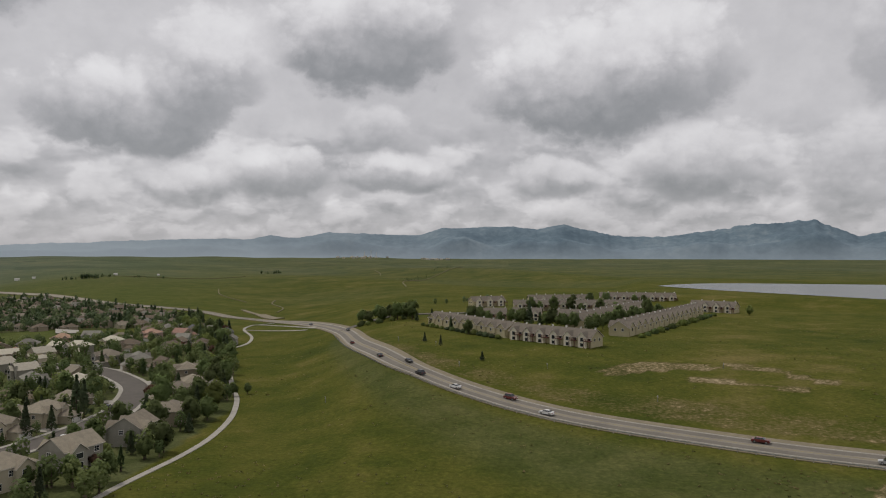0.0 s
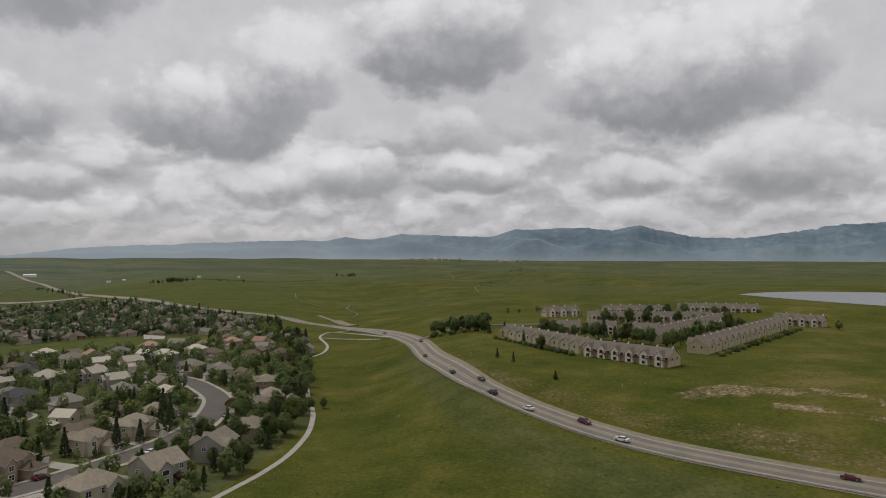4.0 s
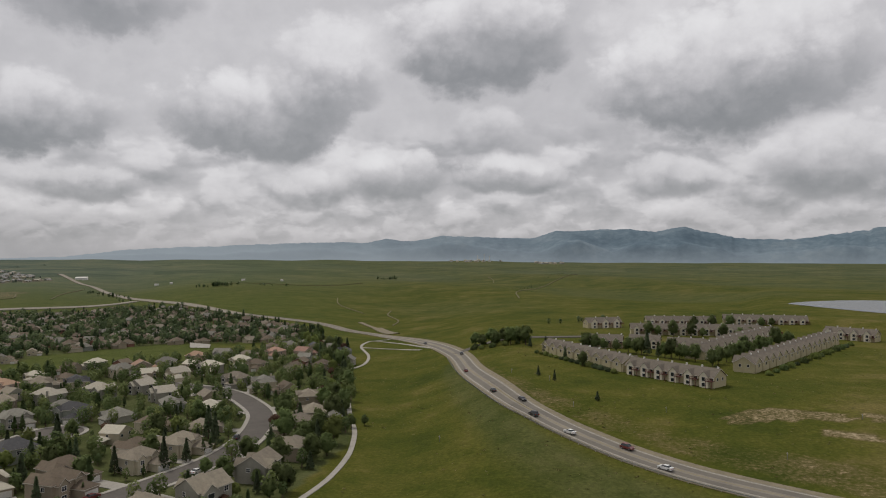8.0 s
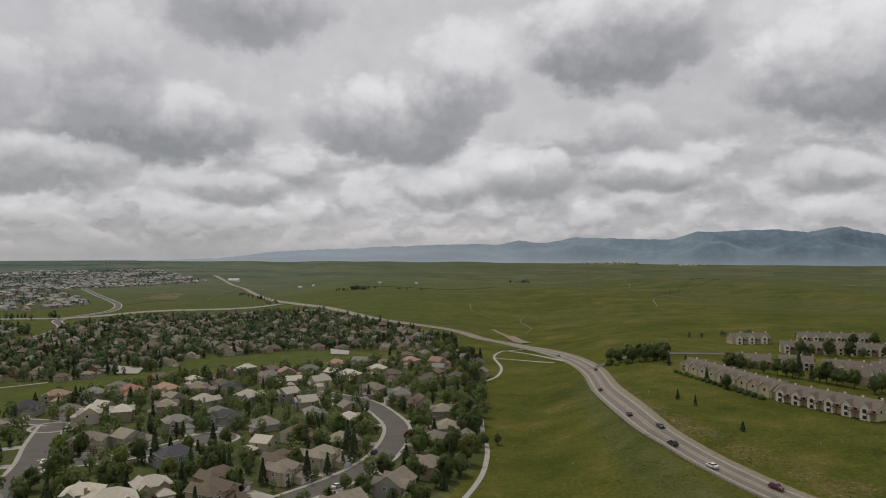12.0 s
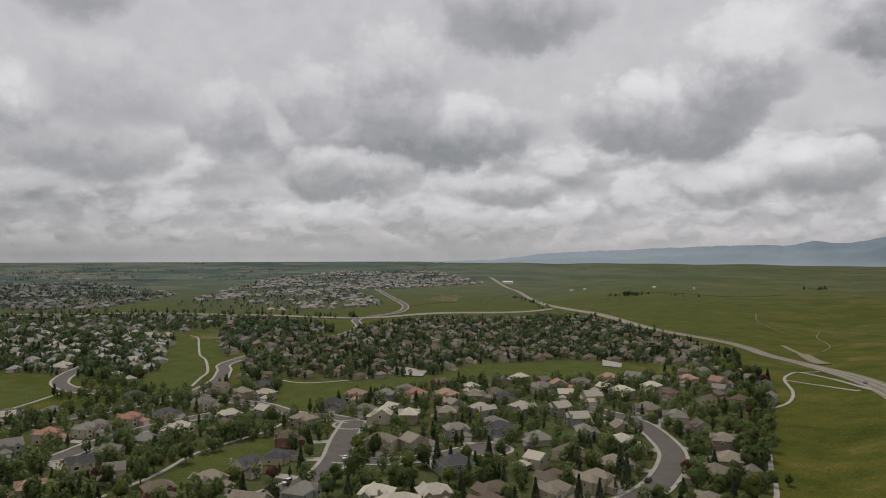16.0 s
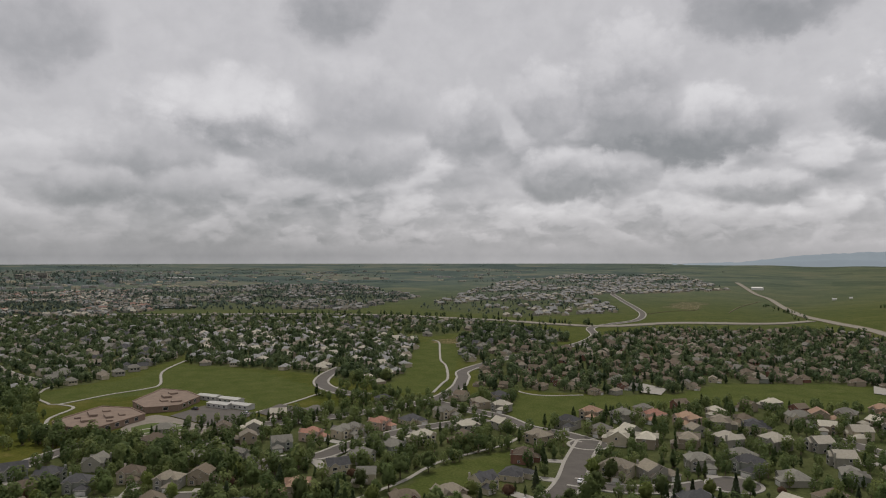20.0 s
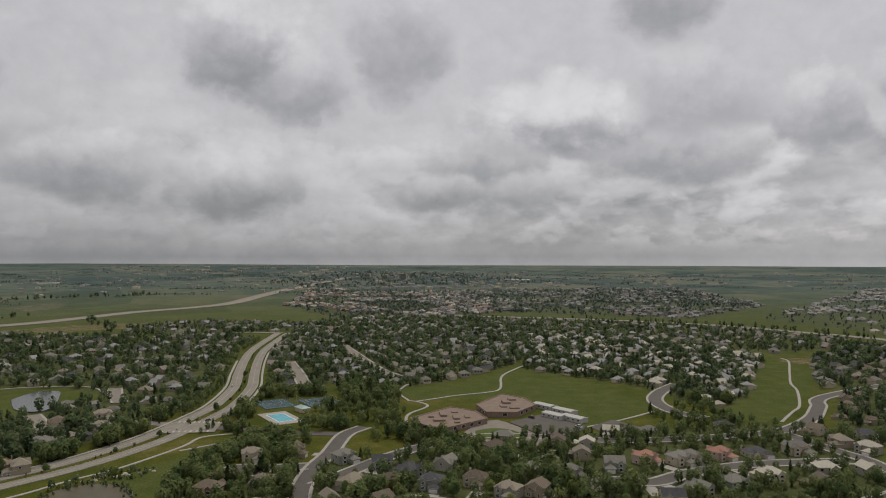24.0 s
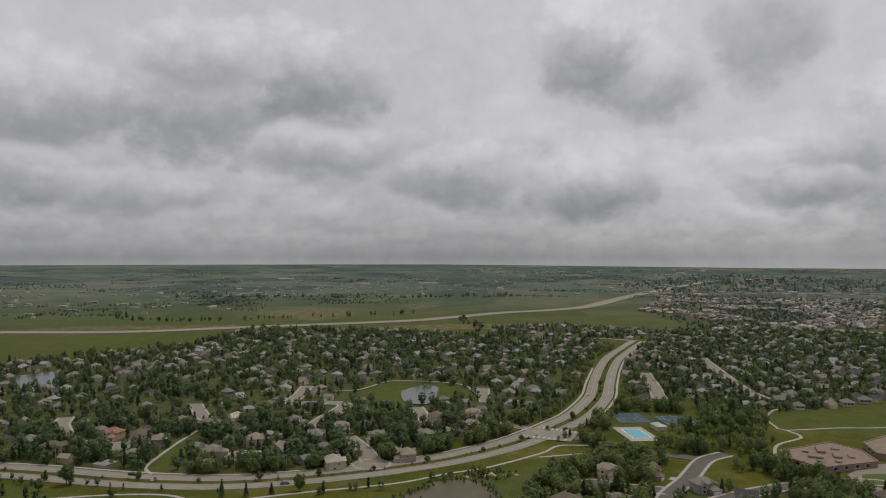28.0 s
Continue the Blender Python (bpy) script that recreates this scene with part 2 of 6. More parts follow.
def ground_surface():
    """Prairie, with mown lawn, dry stretches and built-up ground where the cover says so; the far plain is tinted with
    haze.
    """
    m = bpy.data.materials.new("grassland")
    m.use_nodes = True
    n = Nodes(m.node_tree)
    place = n.add("ShaderNodeTexCoord").outputs["Object"]
    source = n.add("ShaderNodeAttribute")
    source.attribute_name = "cover"
    cover = source.outputs["Color"]
    split = n.add("ShaderNodeSeparateColor")
    n.wire(cover, split.inputs[0])
    lawn, dry, built = split.outputs[:3]
    far = source.outputs["Alpha"]
    big, mid, fine = n.noise(place, 0.012, 5.0, 0.6), n.noise(place, 0.07, 5.0, 0.65), n.noise(place, 0.8, 4.0, 0.7)
    mesh = n.noise(place, 0.028, 6.0, 0.7)
    patch = n.math("ADD", n.math("ADD", n.math("MULTIPLY", big, 0.7), n.math("MULTIPLY", mid, 0.55)), n.math("MULTIPLY_ADD", mesh, 0.65, -0.45))
    prairie = n.ramp(patch, [(0.26, (0.044, 0.058, 0.012)), (0.42, (0.066, 0.077, 0.014)), (0.57, (0.094, 0.095, 0.020)), (0.74, (0.150, 0.126, 0.044))])
    mown = n.ramp(mid, [(0.3, (0.062, 0.082, 0.020)), (0.7, (0.098, 0.110, 0.034))])
    yard = n.ramp(mid, [(0.35, (0.056, 0.070, 0.024)), (0.65, (0.100, 0.108, 0.046))])
    edge = n.math("MULTIPLY_ADD", n.math("SUBTRACT", fine, 0.5), 1.1, n.math("MULTIPLY_ADD", n.math("SUBTRACT", mid, 0.5), 1.0, dry))
    straw = n.ramp(n.math("MULTIPLY", edge, 0.8), [(0.25, (0.100, 0.084, 0.036)), (0.50, (0.150, 0.118, 0.060)), (0.68, (0.27, 0.22, 0.135)), (0.88, (0.42, 0.36, 0.265))])
    sharp = n.add("ShaderNodeMapRange")
    n.wire(edge, sharp.inputs[0])
    sharp.inputs[1].default_value, sharp.inputs[2].default_value = 0.3, 0.75
    colour = n.mix(built, n.mix(lawn, prairie, mown), yard)
    colour = n.mix(sharp.outputs[0], colour, straw)
    plot = n.add("ShaderNodeTexVoronoi")
    plot.inputs["Scale"].default_value = 1 / 240
    n.wire(place, plot.inputs["Vector"])
    hue = n.add("ShaderNodeSeparateColor")
    n.wire(plot.outputs["Color"], hue.inputs[0])
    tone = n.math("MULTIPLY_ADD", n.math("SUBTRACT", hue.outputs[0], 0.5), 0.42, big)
    # far fields in blue-grey tones, with the haze of distance painted in
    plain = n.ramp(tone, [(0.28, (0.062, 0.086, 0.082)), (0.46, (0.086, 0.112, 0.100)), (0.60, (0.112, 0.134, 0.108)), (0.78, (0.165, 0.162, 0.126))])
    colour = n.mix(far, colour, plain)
    tuft = n.ramp(fine, [(0.25, (0.35, 0.37, 0.35)), (0.55, (1.0, 1.0, 1.0)), (0.75, (1.7, 1.6, 1.45))])
    both = n.add("ShaderNodeMix")
    both.data_type, both.blend_type = "RGBA", "MULTIPLY"
    both.inputs[0].default_value = 0.6
    n.wire(colour, both.inputs[6])
    n.wire(tuft, both.inputs[7])
    bsdf = n.add("ShaderNodeBsdfPrincipled")
    n.wire(both.outputs[2], bsdf.inputs["Base Color"])
    bsdf.inputs["Roughness"].default_value, bsdf.inputs["Specular IOR Level"].default_value = 1.0, 0.03
    b = n.add("ShaderNodeBump")
    b.inputs["Distance"].default_value, b.inputs["Strength"].default_value = 0.6, 0.45
    n.wire(n.math("ADD", fine, n.math("MULTIPLY", mid, 2.0)), b.inputs["Height"])
    n.wire(b.outputs[0], bsdf.inputs["Normal"])
    n.wire(bsdf.outputs[0], n.add("ShaderNodeOutputMaterial").inputs[0])
    return m


def mountain_surface():
    """Forested slopes with blue haze painted into their colour, paler farther off to the south and along the foothills.
    """
    m = bpy.data.materials.new("hazed_forested_slopes")
    m.use_nodes = True
    n = Nodes(m.node_tree)
    place = n.add("ShaderNodeTexCoord").outputs["Object"]
    split = n.add("ShaderNodeSeparateXYZ")
    n.wire(place, split.inputs[0])
    x, y, z = split.outputs
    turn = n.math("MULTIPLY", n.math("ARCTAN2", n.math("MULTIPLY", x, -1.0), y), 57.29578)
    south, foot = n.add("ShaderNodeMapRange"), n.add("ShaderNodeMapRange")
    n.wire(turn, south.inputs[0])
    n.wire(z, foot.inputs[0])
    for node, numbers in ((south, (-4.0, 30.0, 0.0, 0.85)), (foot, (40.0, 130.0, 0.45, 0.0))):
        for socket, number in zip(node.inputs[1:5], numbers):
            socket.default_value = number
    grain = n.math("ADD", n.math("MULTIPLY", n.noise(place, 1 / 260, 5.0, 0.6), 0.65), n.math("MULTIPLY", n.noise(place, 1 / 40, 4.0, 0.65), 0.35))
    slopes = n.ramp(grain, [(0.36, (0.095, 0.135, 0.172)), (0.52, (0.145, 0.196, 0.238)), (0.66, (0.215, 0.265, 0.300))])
    # painted haze: thickens towards the south and down at the foot
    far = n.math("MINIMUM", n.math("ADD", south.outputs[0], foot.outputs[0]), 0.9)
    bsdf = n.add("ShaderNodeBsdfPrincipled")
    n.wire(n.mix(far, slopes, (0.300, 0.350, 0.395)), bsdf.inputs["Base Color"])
    bsdf.inputs["Roughness"].default_value, bsdf.inputs["Specular IOR Level"].default_value = 1.0, 0.0
    b = n.add("ShaderNodeBump")
    b.inputs["Distance"].default_value, b.inputs["Strength"].default_value = 8.0, 0.6
    n.wire(grain, b.inputs["Height"])
    n.wire(b.outputs[0], bsdf.inputs["Normal"])
    n.wire(bsdf.outputs[0], n.add("ShaderNodeOutputMaterial").inputs[0])
    return m


GRASS = ground_surface()
ASPHALT = surface("asphalt", (0.120, 0.106, 0.094), (0.090, 0.080, 0.071), 6.0, 0.9, 0.01)
HIGHWAY = surface("worn_asphalt", (0.265, 0.238, 0.195), (0.195, 0.175, 0.145), 8.0, 0.9, 0.01)
TRACKS = surface("tyre_worn_asphalt", (0.172, 0.156, 0.132), (0.130, 0.118, 0.102), 8.0, 0.85, 0.01)
MOWN = surface("mown_lawn", (0.082, 0.108, 0.022), (0.056, 0.084, 0.016), 6.0, 0.95, 0.02)
DIRT = surface("dirt_track", (0.165, 0.140, 0.075), (0.105, 0.096, 0.046), 5.0, 0.95)
GRAVEL = surface("gravel", (0.245, 0.208, 0.145), (0.160, 0.138, 0.094), 2.0, 0.95, 0.03)
CONCRETE = surface("concrete", (0.38, 0.355, 0.315), (0.28, 0.262, 0.232), 3.0, 0.9, 0.01)
PLAZA = surface("tan_concrete", (0.250, 0.218, 0.182), (0.190, 0.166, 0.138), 5.0, 0.9, 0.01)
PAINT = surface("road_paint", (0.50, 0.48, 0.44), (0.30, 0.29, 0.26), 0.8, 0.8)
YELLOW = surface("yellow_road_paint", (0.34, 0.28, 0.13), (0.25, 0.21, 0.12), 0.8, 0.8)
WATER = surface("water", (0.055, 0.062, 0.058), (0.04, 0.047, 0.043), 20.0, 0.22, 0.02, spec=0.5)
MUDDY = surface("muddy_water", (0.115, 0.100, 0.062), (0.085, 0.075, 0.048), 14.0, 0.45, 0.02, spec=0.12)
POOL = surface("pool_water", (0.085, 0.46, 0.56), (0.06, 0.38, 0.48), 3.0, 0.15, 0.01, spec=0.3)
COURT = surface("blue_green_court", (0.042, 0.085, 0.098), (0.032, 0.066, 0.078), 4.0, 0.8)
STEEL = surface("galvanised_steel", (0.42, 0.42, 0.42), (0.28, 0.28, 0.28), 1.0, 0.45, metal=0.7)
FASCIA = surface("pale_fascia", (0.62, 0.57, 0.49), (0.52, 0.48, 0.41), 1.0, 0.8)
TIMBER = surface("weathered_timber", (0.16, 0.12, 0.085), (0.09, 0.07, 0.05), 0.6, 0.9, 0.01)
GLASS = surface("window_glass", (0.035, 0.04, 0.045), (0.02, 0.024, 0.03), 1.5, 0.06, spec=0.6)
TRIM = surface("white_trim", (0.74, 0.72, 0.68), (0.60, 0.58, 0.54), 0.8, 0.6)
DARKTRIM = surface("dark_red_brown_paint", (0.15, 0.055, 0.04), (0.09, 0.034, 0.026), 0.5, 0.7)
BARK = surface("bark", (0.11, 0.085, 0.06), (0.06, 0.045, 0.03), 0.3, 0.95, 0.02)
LEAF = surface("broad_leaves", (0.150, 0.192, 0.064), (0.098, 0.130, 0.042), 1.6, 0.8, vary=0.35, thin=0.45)
FRESH = surface("fresh_spring_leaves", (0.220, 0.260, 0.068), (0.140, 0.172, 0.046), 1.6, 0.8, vary=0.25, thin=0.45)
RUST = surface("plum_leaves", (0.17, 0.095, 0.06), (0.10, 0.055, 0.036), 1.2, 0.8, vary=0.2, thin=0.45)
NEEDLE = surface("conifer_needles", (0.100, 0.130, 0.062), (0.062, 0.084, 0.040), 1.2, 0.85, vary=0.3, thin=0.35)
FARLEAF = surface("distant_leaves", (0.122, 0.170, 0.076), (0.086, 0.124, 0.056), 2.5, 0.85, thin=0.5, tint=0.36)
GARDENLEAF = surface("garden_leaves", (0.142, 0.190, 0.066), (0.099, 0.138, 0.048), 2.0, 0.85, thin=0.5, tint=0.40)
WEED = surface("dry_weeds", (0.200, 0.180, 0.075), (0.120, 0.118, 0.040), 1.0, 0.9, thin=0.4, tint=0.25)
# leaves of the farthest trees, haze mixed into the colour: paler and bluer
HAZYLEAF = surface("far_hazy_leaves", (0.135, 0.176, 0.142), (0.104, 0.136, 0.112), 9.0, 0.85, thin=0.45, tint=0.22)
HAZED_SLOPES = mountain_surface()
ROOFS = {key: surface(name, a, b, 1.1, 0.9, 0.03, vary=0.2) for key, name, a, b in (
    ("l", "pale_tan_shingles", (0.48, 0.442, 0.36), (0.37, 0.34, 0.277)), ("t", "tan_shingles", (0.265, 0.228, 0.176), (0.185, 0.160, 0.124)),
    ("b", "brown_shingles", (0.165, 0.130, 0.094), (0.112, 0.088, 0.064)), ("g", "grey_shingles", (0.215, 0.203, 0.172), (0.148, 0.140, 0.119)),
    ("d", "dark_grey_shingles", (0.085, 0.083, 0.085), (0.05, 0.05, 0.053)), ("o", "orange_clay_tiles", (0.38, 0.25, 0.175), (0.27, 0.175, 0.12)),
    ("w", "weathered_grey_shingles", (0.32, 0.315, 0.305), (0.235, 0.232, 0.226)), ("r", "red_clay_tiles", (0.36, 0.19, 0.14), (0.25, 0.13, 0.095)), ("p", "salmon_clay_tiles", (0.36, 0.22, 0.17), (0.25, 0.15, 0.115)))}
ROOF_WORDS = {"w": "weathered pale grey shingle", "l": "pale tan shingle", "t": "tan shingle", "b": "brown shingle", "g": "grey shingle", "d": "dark grey shingle",
              "o": "orange clay tile", "r": "red clay tile", "p": "salmon clay tile"}
WALLS = {key: surface(name, a, b, 2.5, 0.9, 0.01, vary=0.08) for key, name, a, b in (
    ("cream", "cream_siding", (0.50, 0.445, 0.33), (0.41, 0.362, 0.27)), ("tan", "tan_stucco", (0.34, 0.285, 0.208), (0.27, 0.226, 0.166)),
    ("grey", "grey_siding", (0.33, 0.312, 0.262), (0.262, 0.247, 0.208)), ("pink", "pinkish_stucco", (0.46, 0.36, 0.29), (0.37, 0.285, 0.23)),
    ("brick", "red_brown_brick", (0.24, 0.125, 0.09), (0.17, 0.085, 0.062)), ("sage", "sage_siding", (0.29, 0.30, 0.255), (0.225, 0.235, 0.20)))}


# ---- the lie of the land ----
def smooth(x, a, b):
    t = np.clip((np.asarray(x, float) - a) / (b - a), 0, 1)
    return t * t * (3 - 2 * t)


RIM_TURN = [-180, -60, 0, 20, 45, 57, 89, 111, 150, 180]
RIM_RISE = [45, 12, 14, 38, 40, 38, 40, 58, 60, 45]


def folds(x, y):
    """Hollows (negative) and swells of the prairie."""
    return np.sin(x / 170 + 1.3) * np.sin(y / 230 + x / 500) + 0.5 * np.sin(x / 75 + y / 130)


def lie(x, y):
    """Height of the ground: a rise under the terraces, rolling prairie, and a slow rise to the horizon."""
    x, y = np.asarray(x, float), np.asarray(y, float)
    turn, d = np.degrees(np.arctan2(-x, y)), np.hypot(x, y)
    hill = 16 * smooth(turn, 14, 2) * smooth(-turn, 90, 60) * smooth(d, 120, 330) * (1 - 0.6 * smooth(d, 900, 1700))
    rim = np.interp(turn, RIM_TURN, RIM_RISE) * smooth(d, 1300, 4700)
    fold = folds(x, y)
    roll = 11.0 * fold * smooth(turn, 44, 30) * smooth(turn, -16, -8) * smooth(d, 450, 1000) * (1 - 0.65 * smooth(d, 1300, 2400))
    shore = 6.0 * smooth(turn, -13, -15.5) * smooth(-turn, 60, 45) * smooth(d, 545, 600) * (1 - smooth(d, 900, 1500))
    # the hollow beyond the gardens through which the highway runs
    hollow = -6.0 * np.exp(-(((x + 200) / 150) ** 2 + ((y - 680) / 150) ** 2))
    return hill + rim + roll + shore + hollow


def level(x, y):
    return float(lie(x, y))


def part(name, mesh, parent, label=""):
    ob = new(name, mesh)
    ob.parent = parent
    return tagged(ob, label)


class Shape:
    """Gathers faces with their materials and becomes one mesh."""

    def __init__(self):
        self.points, self.faces, self.kinds, self.materials = [], [], [], []

    def face(self, corners, material):
        if material not in self.materials:
            self.materials.append(material)
        at = len(self.points)
        self.points += [tuple(c) for c in corners]
        self.faces.append(tuple(range(at, at + len(corners))))
        self.kinds.append(self.materials.index(material))
        return self

    def box(self, x0, y0, z0, x1, y1, z1, material, bottom=False):
        a, b, c, d = (x0, y0), (x1, y0), (x1, y1), (x0, y1)
        for p, q in ((a, b), (b, c), (c, d), (d, a)):
            self.face([(*p, z0), (*q, z0), (*q, z1), (*p, z1)], material)
        self.face([(*p, z1) for p in (a, b, c, d)], material)
        if bottom:
            self.face([(*p, z0) for p in (d, c, b, a)], material)
        return self

    def block(self, outline, z0, z1, material, top=None):
        for p, q in zip(outline, outline[1:] + outline[:1]):
            self.face([(*p, z0), (*q, z0), (*q, z1), (*p, z1)], material)
        self.face([(*p, z1) for p in outline], top or material)
        return self

    def hip(self, x0, y0, x1, y1, z, rise, material, over=0.5, thick=0.22):
        """A hipped roof with eaves and a fascia."""
        x0, y0, x1, y1 = x0 - over, y0 - over, x1 + over, y1 + over
        w, d = x1 - x0, y1 - y0
        if w >= d:
            r0, r1 = (x0 + d / 2, (y0 + y1) / 2), (x1 - d / 2, (y0 + y1) / 2)
        else:
            r0, r1 = ((x0 + x1) / 2, y0 + w / 2), ((x0 + x1) / 2, y1 - w / 2)
        c = [(x0, y0), (x1, y0), (x1, y1), (x0, y1)]
        for p, q in zip(c, c[1:] + c[:1]):
            self.face([(*p, z - thick), (*q, z - thick), (*q, z), (*p, z)], FASCIA)
        self.face([(*p, z - thick) for p in reversed(c)], material)
        top = z + rise
        if w >= d:
            self.face([(*c[0], z), (*c[1], z), (*r1, top), (*r0, top)], material)
            self.face([(*c[2], z), (*c[3], z), (*r0, top), (*r1, top)], material)
            self.face([(*c[1], z), (*c[2], z), (*r1, top)], material)
            self.face([(*c[3], z), (*c[0], z), (*r0, top)], material)
        else:
            self.face([(*c[1], z), (*c[2], z), (*r1, top), (*r0, top)], material)
            self.face([(*c[3], z), (*c[0], z), (*r0, top), (*r1, top)], material)
            self.face([(*c[0], z), (*c[1], z), (*r0, top)], material)
            self.face([(*c[2], z), (*c[3], z), (*r1, top)], material)
        return self

    def gable(self, x0, y0, x1, y1, z, rise, material, wall, over=0.45, along="x", thick=0.2):
        """A gabled roof: two slabs, with the wall carried up into the gables."""
        def at(u, v, h):
            return (u, v, h) if along == "x" else (v, u, h)
        if along == "x":
            a0, a1, b0, b1 = x0, x1, y0, y1
        else:
            a0, a1, b0, b1 = y0, y1, x0, x1
        mid, slope = (b0 + b1) / 2, rise / ((b1 - b0) / 2)
        for u in (a0, a1):
            self.face([at(u, b0, z), at(u, b1, z), at(u, mid, z + rise)], wall)
        for edge in (b0 - over, b1 + over):
            low = z - slope * over
            lower = [at(a0 - over, edge, low), at(a1 + over, edge, low), at(a1 + over, mid, z + rise), at(a0 - over, mid, z + rise)]
            upper = [(p[0], p[1], p[2] + thick) for p in lower]
            self.face(upper, material)
            self.face(lower[::-1], material)
            for i in range(4):
                j = (i + 1) % 4
                self.face([lower[i], lower[j], upper[j], upper[i]], FASCIA)
        return self

    def mesh(self, name):
        me = bpy.data.meshes.new(name)
        me.from_pydata(self.points, [], self.faces)
        for m in self.materials:
            me.materials.append(m)
        me.polygons.foreach_set("material_index", self.kinds)
        me.update()
        return me


def mesh_of(name, points, faces, material, kinds=None, extra=(), normals=None):
    me = bpy.data.meshes.new(name)
    me.from_pydata(points if isinstance(points, list) else points.tolist(), [], faces if isinstance(faces, list) else faces.tolist())
    for m in (material, *extra):
        me.materials.append(m)
    if kinds is not None:
        me.polygons.foreach_set("material_index", np.asarray(kinds, np.int32))
    me.update()
    if normals is not None:
        me.polygons.foreach_set("use_smooth", np.ones(len(me.polygons), bool))
        me.normals_split_custom_set_from_vertices(normals.tolist())
    return me


def inside(x, y, outline):
    """Which of the points lie inside the outline."""
    hit = np.zeros(np.shape(x), bool)
    for (xa, ya), (xb, yb) in zip(outline, outline[1:] + outline[:1]):
        if ya != yb:
            hit ^= ((y < ya) != (y < yb)) & (x < (xb - xa) * (y - ya) / (yb - ya) + xa)
    return hit


# ---- plan: quarters, lawns, waters ----
HOME = [(-80, 120), (-78, 165), (-76, 200), (-74, 260), (-88, 310), (-110, 390), (-140, 480), (-205, 590), (-222, 480), (-243, 436), (-300, 390),
        (-322, 300), (-390, 300), (-425, 240), (-410, 100), (-370, 0), (-330, -75), (-295, -50), (-200, 60)]
PARK = [(-320, 246), (-307, 250), (-323, 304), (-305, 360), (-299, 396), (-243, 439), (-220, 485), (-267, 535), (-311, 534), (-350, 450),
        (-334, 394), (-368, 327), (-391, 302), (-350, 262)]
BROWN = [(-406, 282), (-401, 309), (-370, 339), (-346, 350), (-325, 372), (-350, 450), (-311, 534), (-268, 546), (-245, 550), (-198, 575),
         (-212, 646), (-344, 764), (-475, 880), (-579, 912), (-630, 740), (-619, 600), (-579, 516), (-628, 459), (-551, 378)]
PALE = [(-648, 145), (-562, 209), (-465, 242), (-501, 280), (-614, 361), (-704, 401), (-788, 378), (-900, 317), (-913, 208)]
LEAFY = [(-592, -20), (-567, 29), (-588, 67), (-684, 147), (-900, 230), (-836, 380), (-961, 277), (-1103, 155), (-1214, 2), (-1121, -76),
         (-905, -99), (-757, -90), (-600, -72), (-568, -43)]
EASTERN = [(-498, -669), (-566, -689), (-732, -621), (-943, -669), (-1004, -450), (-950, -277), (-969, -168), (-888, -130), (-713, -130),
           (-593, -115), (-515, -115), (-456, -130), (-413, -150), (-373, -168), (-342, -192), (-324, -225), (-302, -275), (-290, -330), (-277, -400)]
SOUTHWEST = [(-526, 350), (-628, 459), (-599, 534), (-685, 577), (-783, 572), (-676, 438)]
RIDGE = [(-1832, 1340), (-2160, 1926), (-1889, 2219), (-1197, 1597), (-1202, 1412), (-1259, 1186), (-854, 874), (-874, 677), (-1120, 641), (-1529, 1024)]
PLAIN = [(-1405, 814), (-1133, 518), (-1298, 288), (-1248, -6), (-1890, -7), (-2052, 456), (-2033, 930)]
ROSY = [(-1540, -157), (-1166, -30), (-1176, 166), (-1296, 238), (-1964, 345), (-2143, -144)]
CITY = [(-2418, -330), (-2143, -144), (-2361, 432), (-2449, 702), (-3207, 450), (-3453, -89)]
BEYOND = [(-925, 310), (-800, 392), (-725, 425), (-765, 590), (-843, 590), (-990, 505), (-1130, 320), (-1215, 120), (-1210, 20), (-1110, 165), (-970, 290)]
ROADSIDE = [(-985, -300), (-1005, -150), (-1010, -70), (-1120, -80), (-1180, -250), (-1080, -330)]
FIELD = [(-560, 20), (-519, 35), (-521, 87), (-513, 116), (-418, 132), (-477, 197), (-562, 187), (-626, 161), (-650, 136), (-602, 101), (-577, 63)]
HILLSIDE = [(-450, 221), (-425, 256), (-506, 322), (-592, 389), (-700, 426), (-659, 375), (-503, 276)]
GARDEN = [(-240, 115), (-259, 143), (-274, 169), (-281, 203), (-275, 217), (-246, 188), (-237, 170), (-235, 148), (-227, 131)]
VERGE = [(-290, -165), (-333, -125), (-385, -92), (-418, -80), (-402, -68), (-372, -82), (-338, -84), (-300, -80), (-250, -120)]
VERGE_EAST = [(-200, -330), (-255, -330), (-259, -276), (-277, -225), (-250, -160), (-180, -180)]
CORNER = [(-293, -270), (-305, -282), (-345, -300), (-376, -305), (-336, -281), (-302, -265)]
POND_LAWN = [(-509, -270), (-547, -275), (-591, -271), (-599, -226), (-572, -193), (-545, -180), (-532, -200), (-491, -226)]
POND = [(-551, -246), (-580, -242), (-582, -226), (-554, -215), (-519, -205), (-507, -212), (-516, -228)]
FAR_POND = [(-493, -610), (-526, -595), (-466, -525), (-439, -540)]
BROWN_POND = [(-306, -138), (-318, -135), (-335, -132), (-344, -121), (-340, -106), (-325, -96), (-303, -102)]
LAKE = [(214, 733), (240, 765), (299, 796), (380, 780), (450, 760), (620, 700), (560, 480), (420, 430), (330, 500), (290, 565), (258, 620), (235, 670)]
FAR_LAKE = [(-1405, 190), (-1400, 240), (-1330, 330), (-1360, 180)]
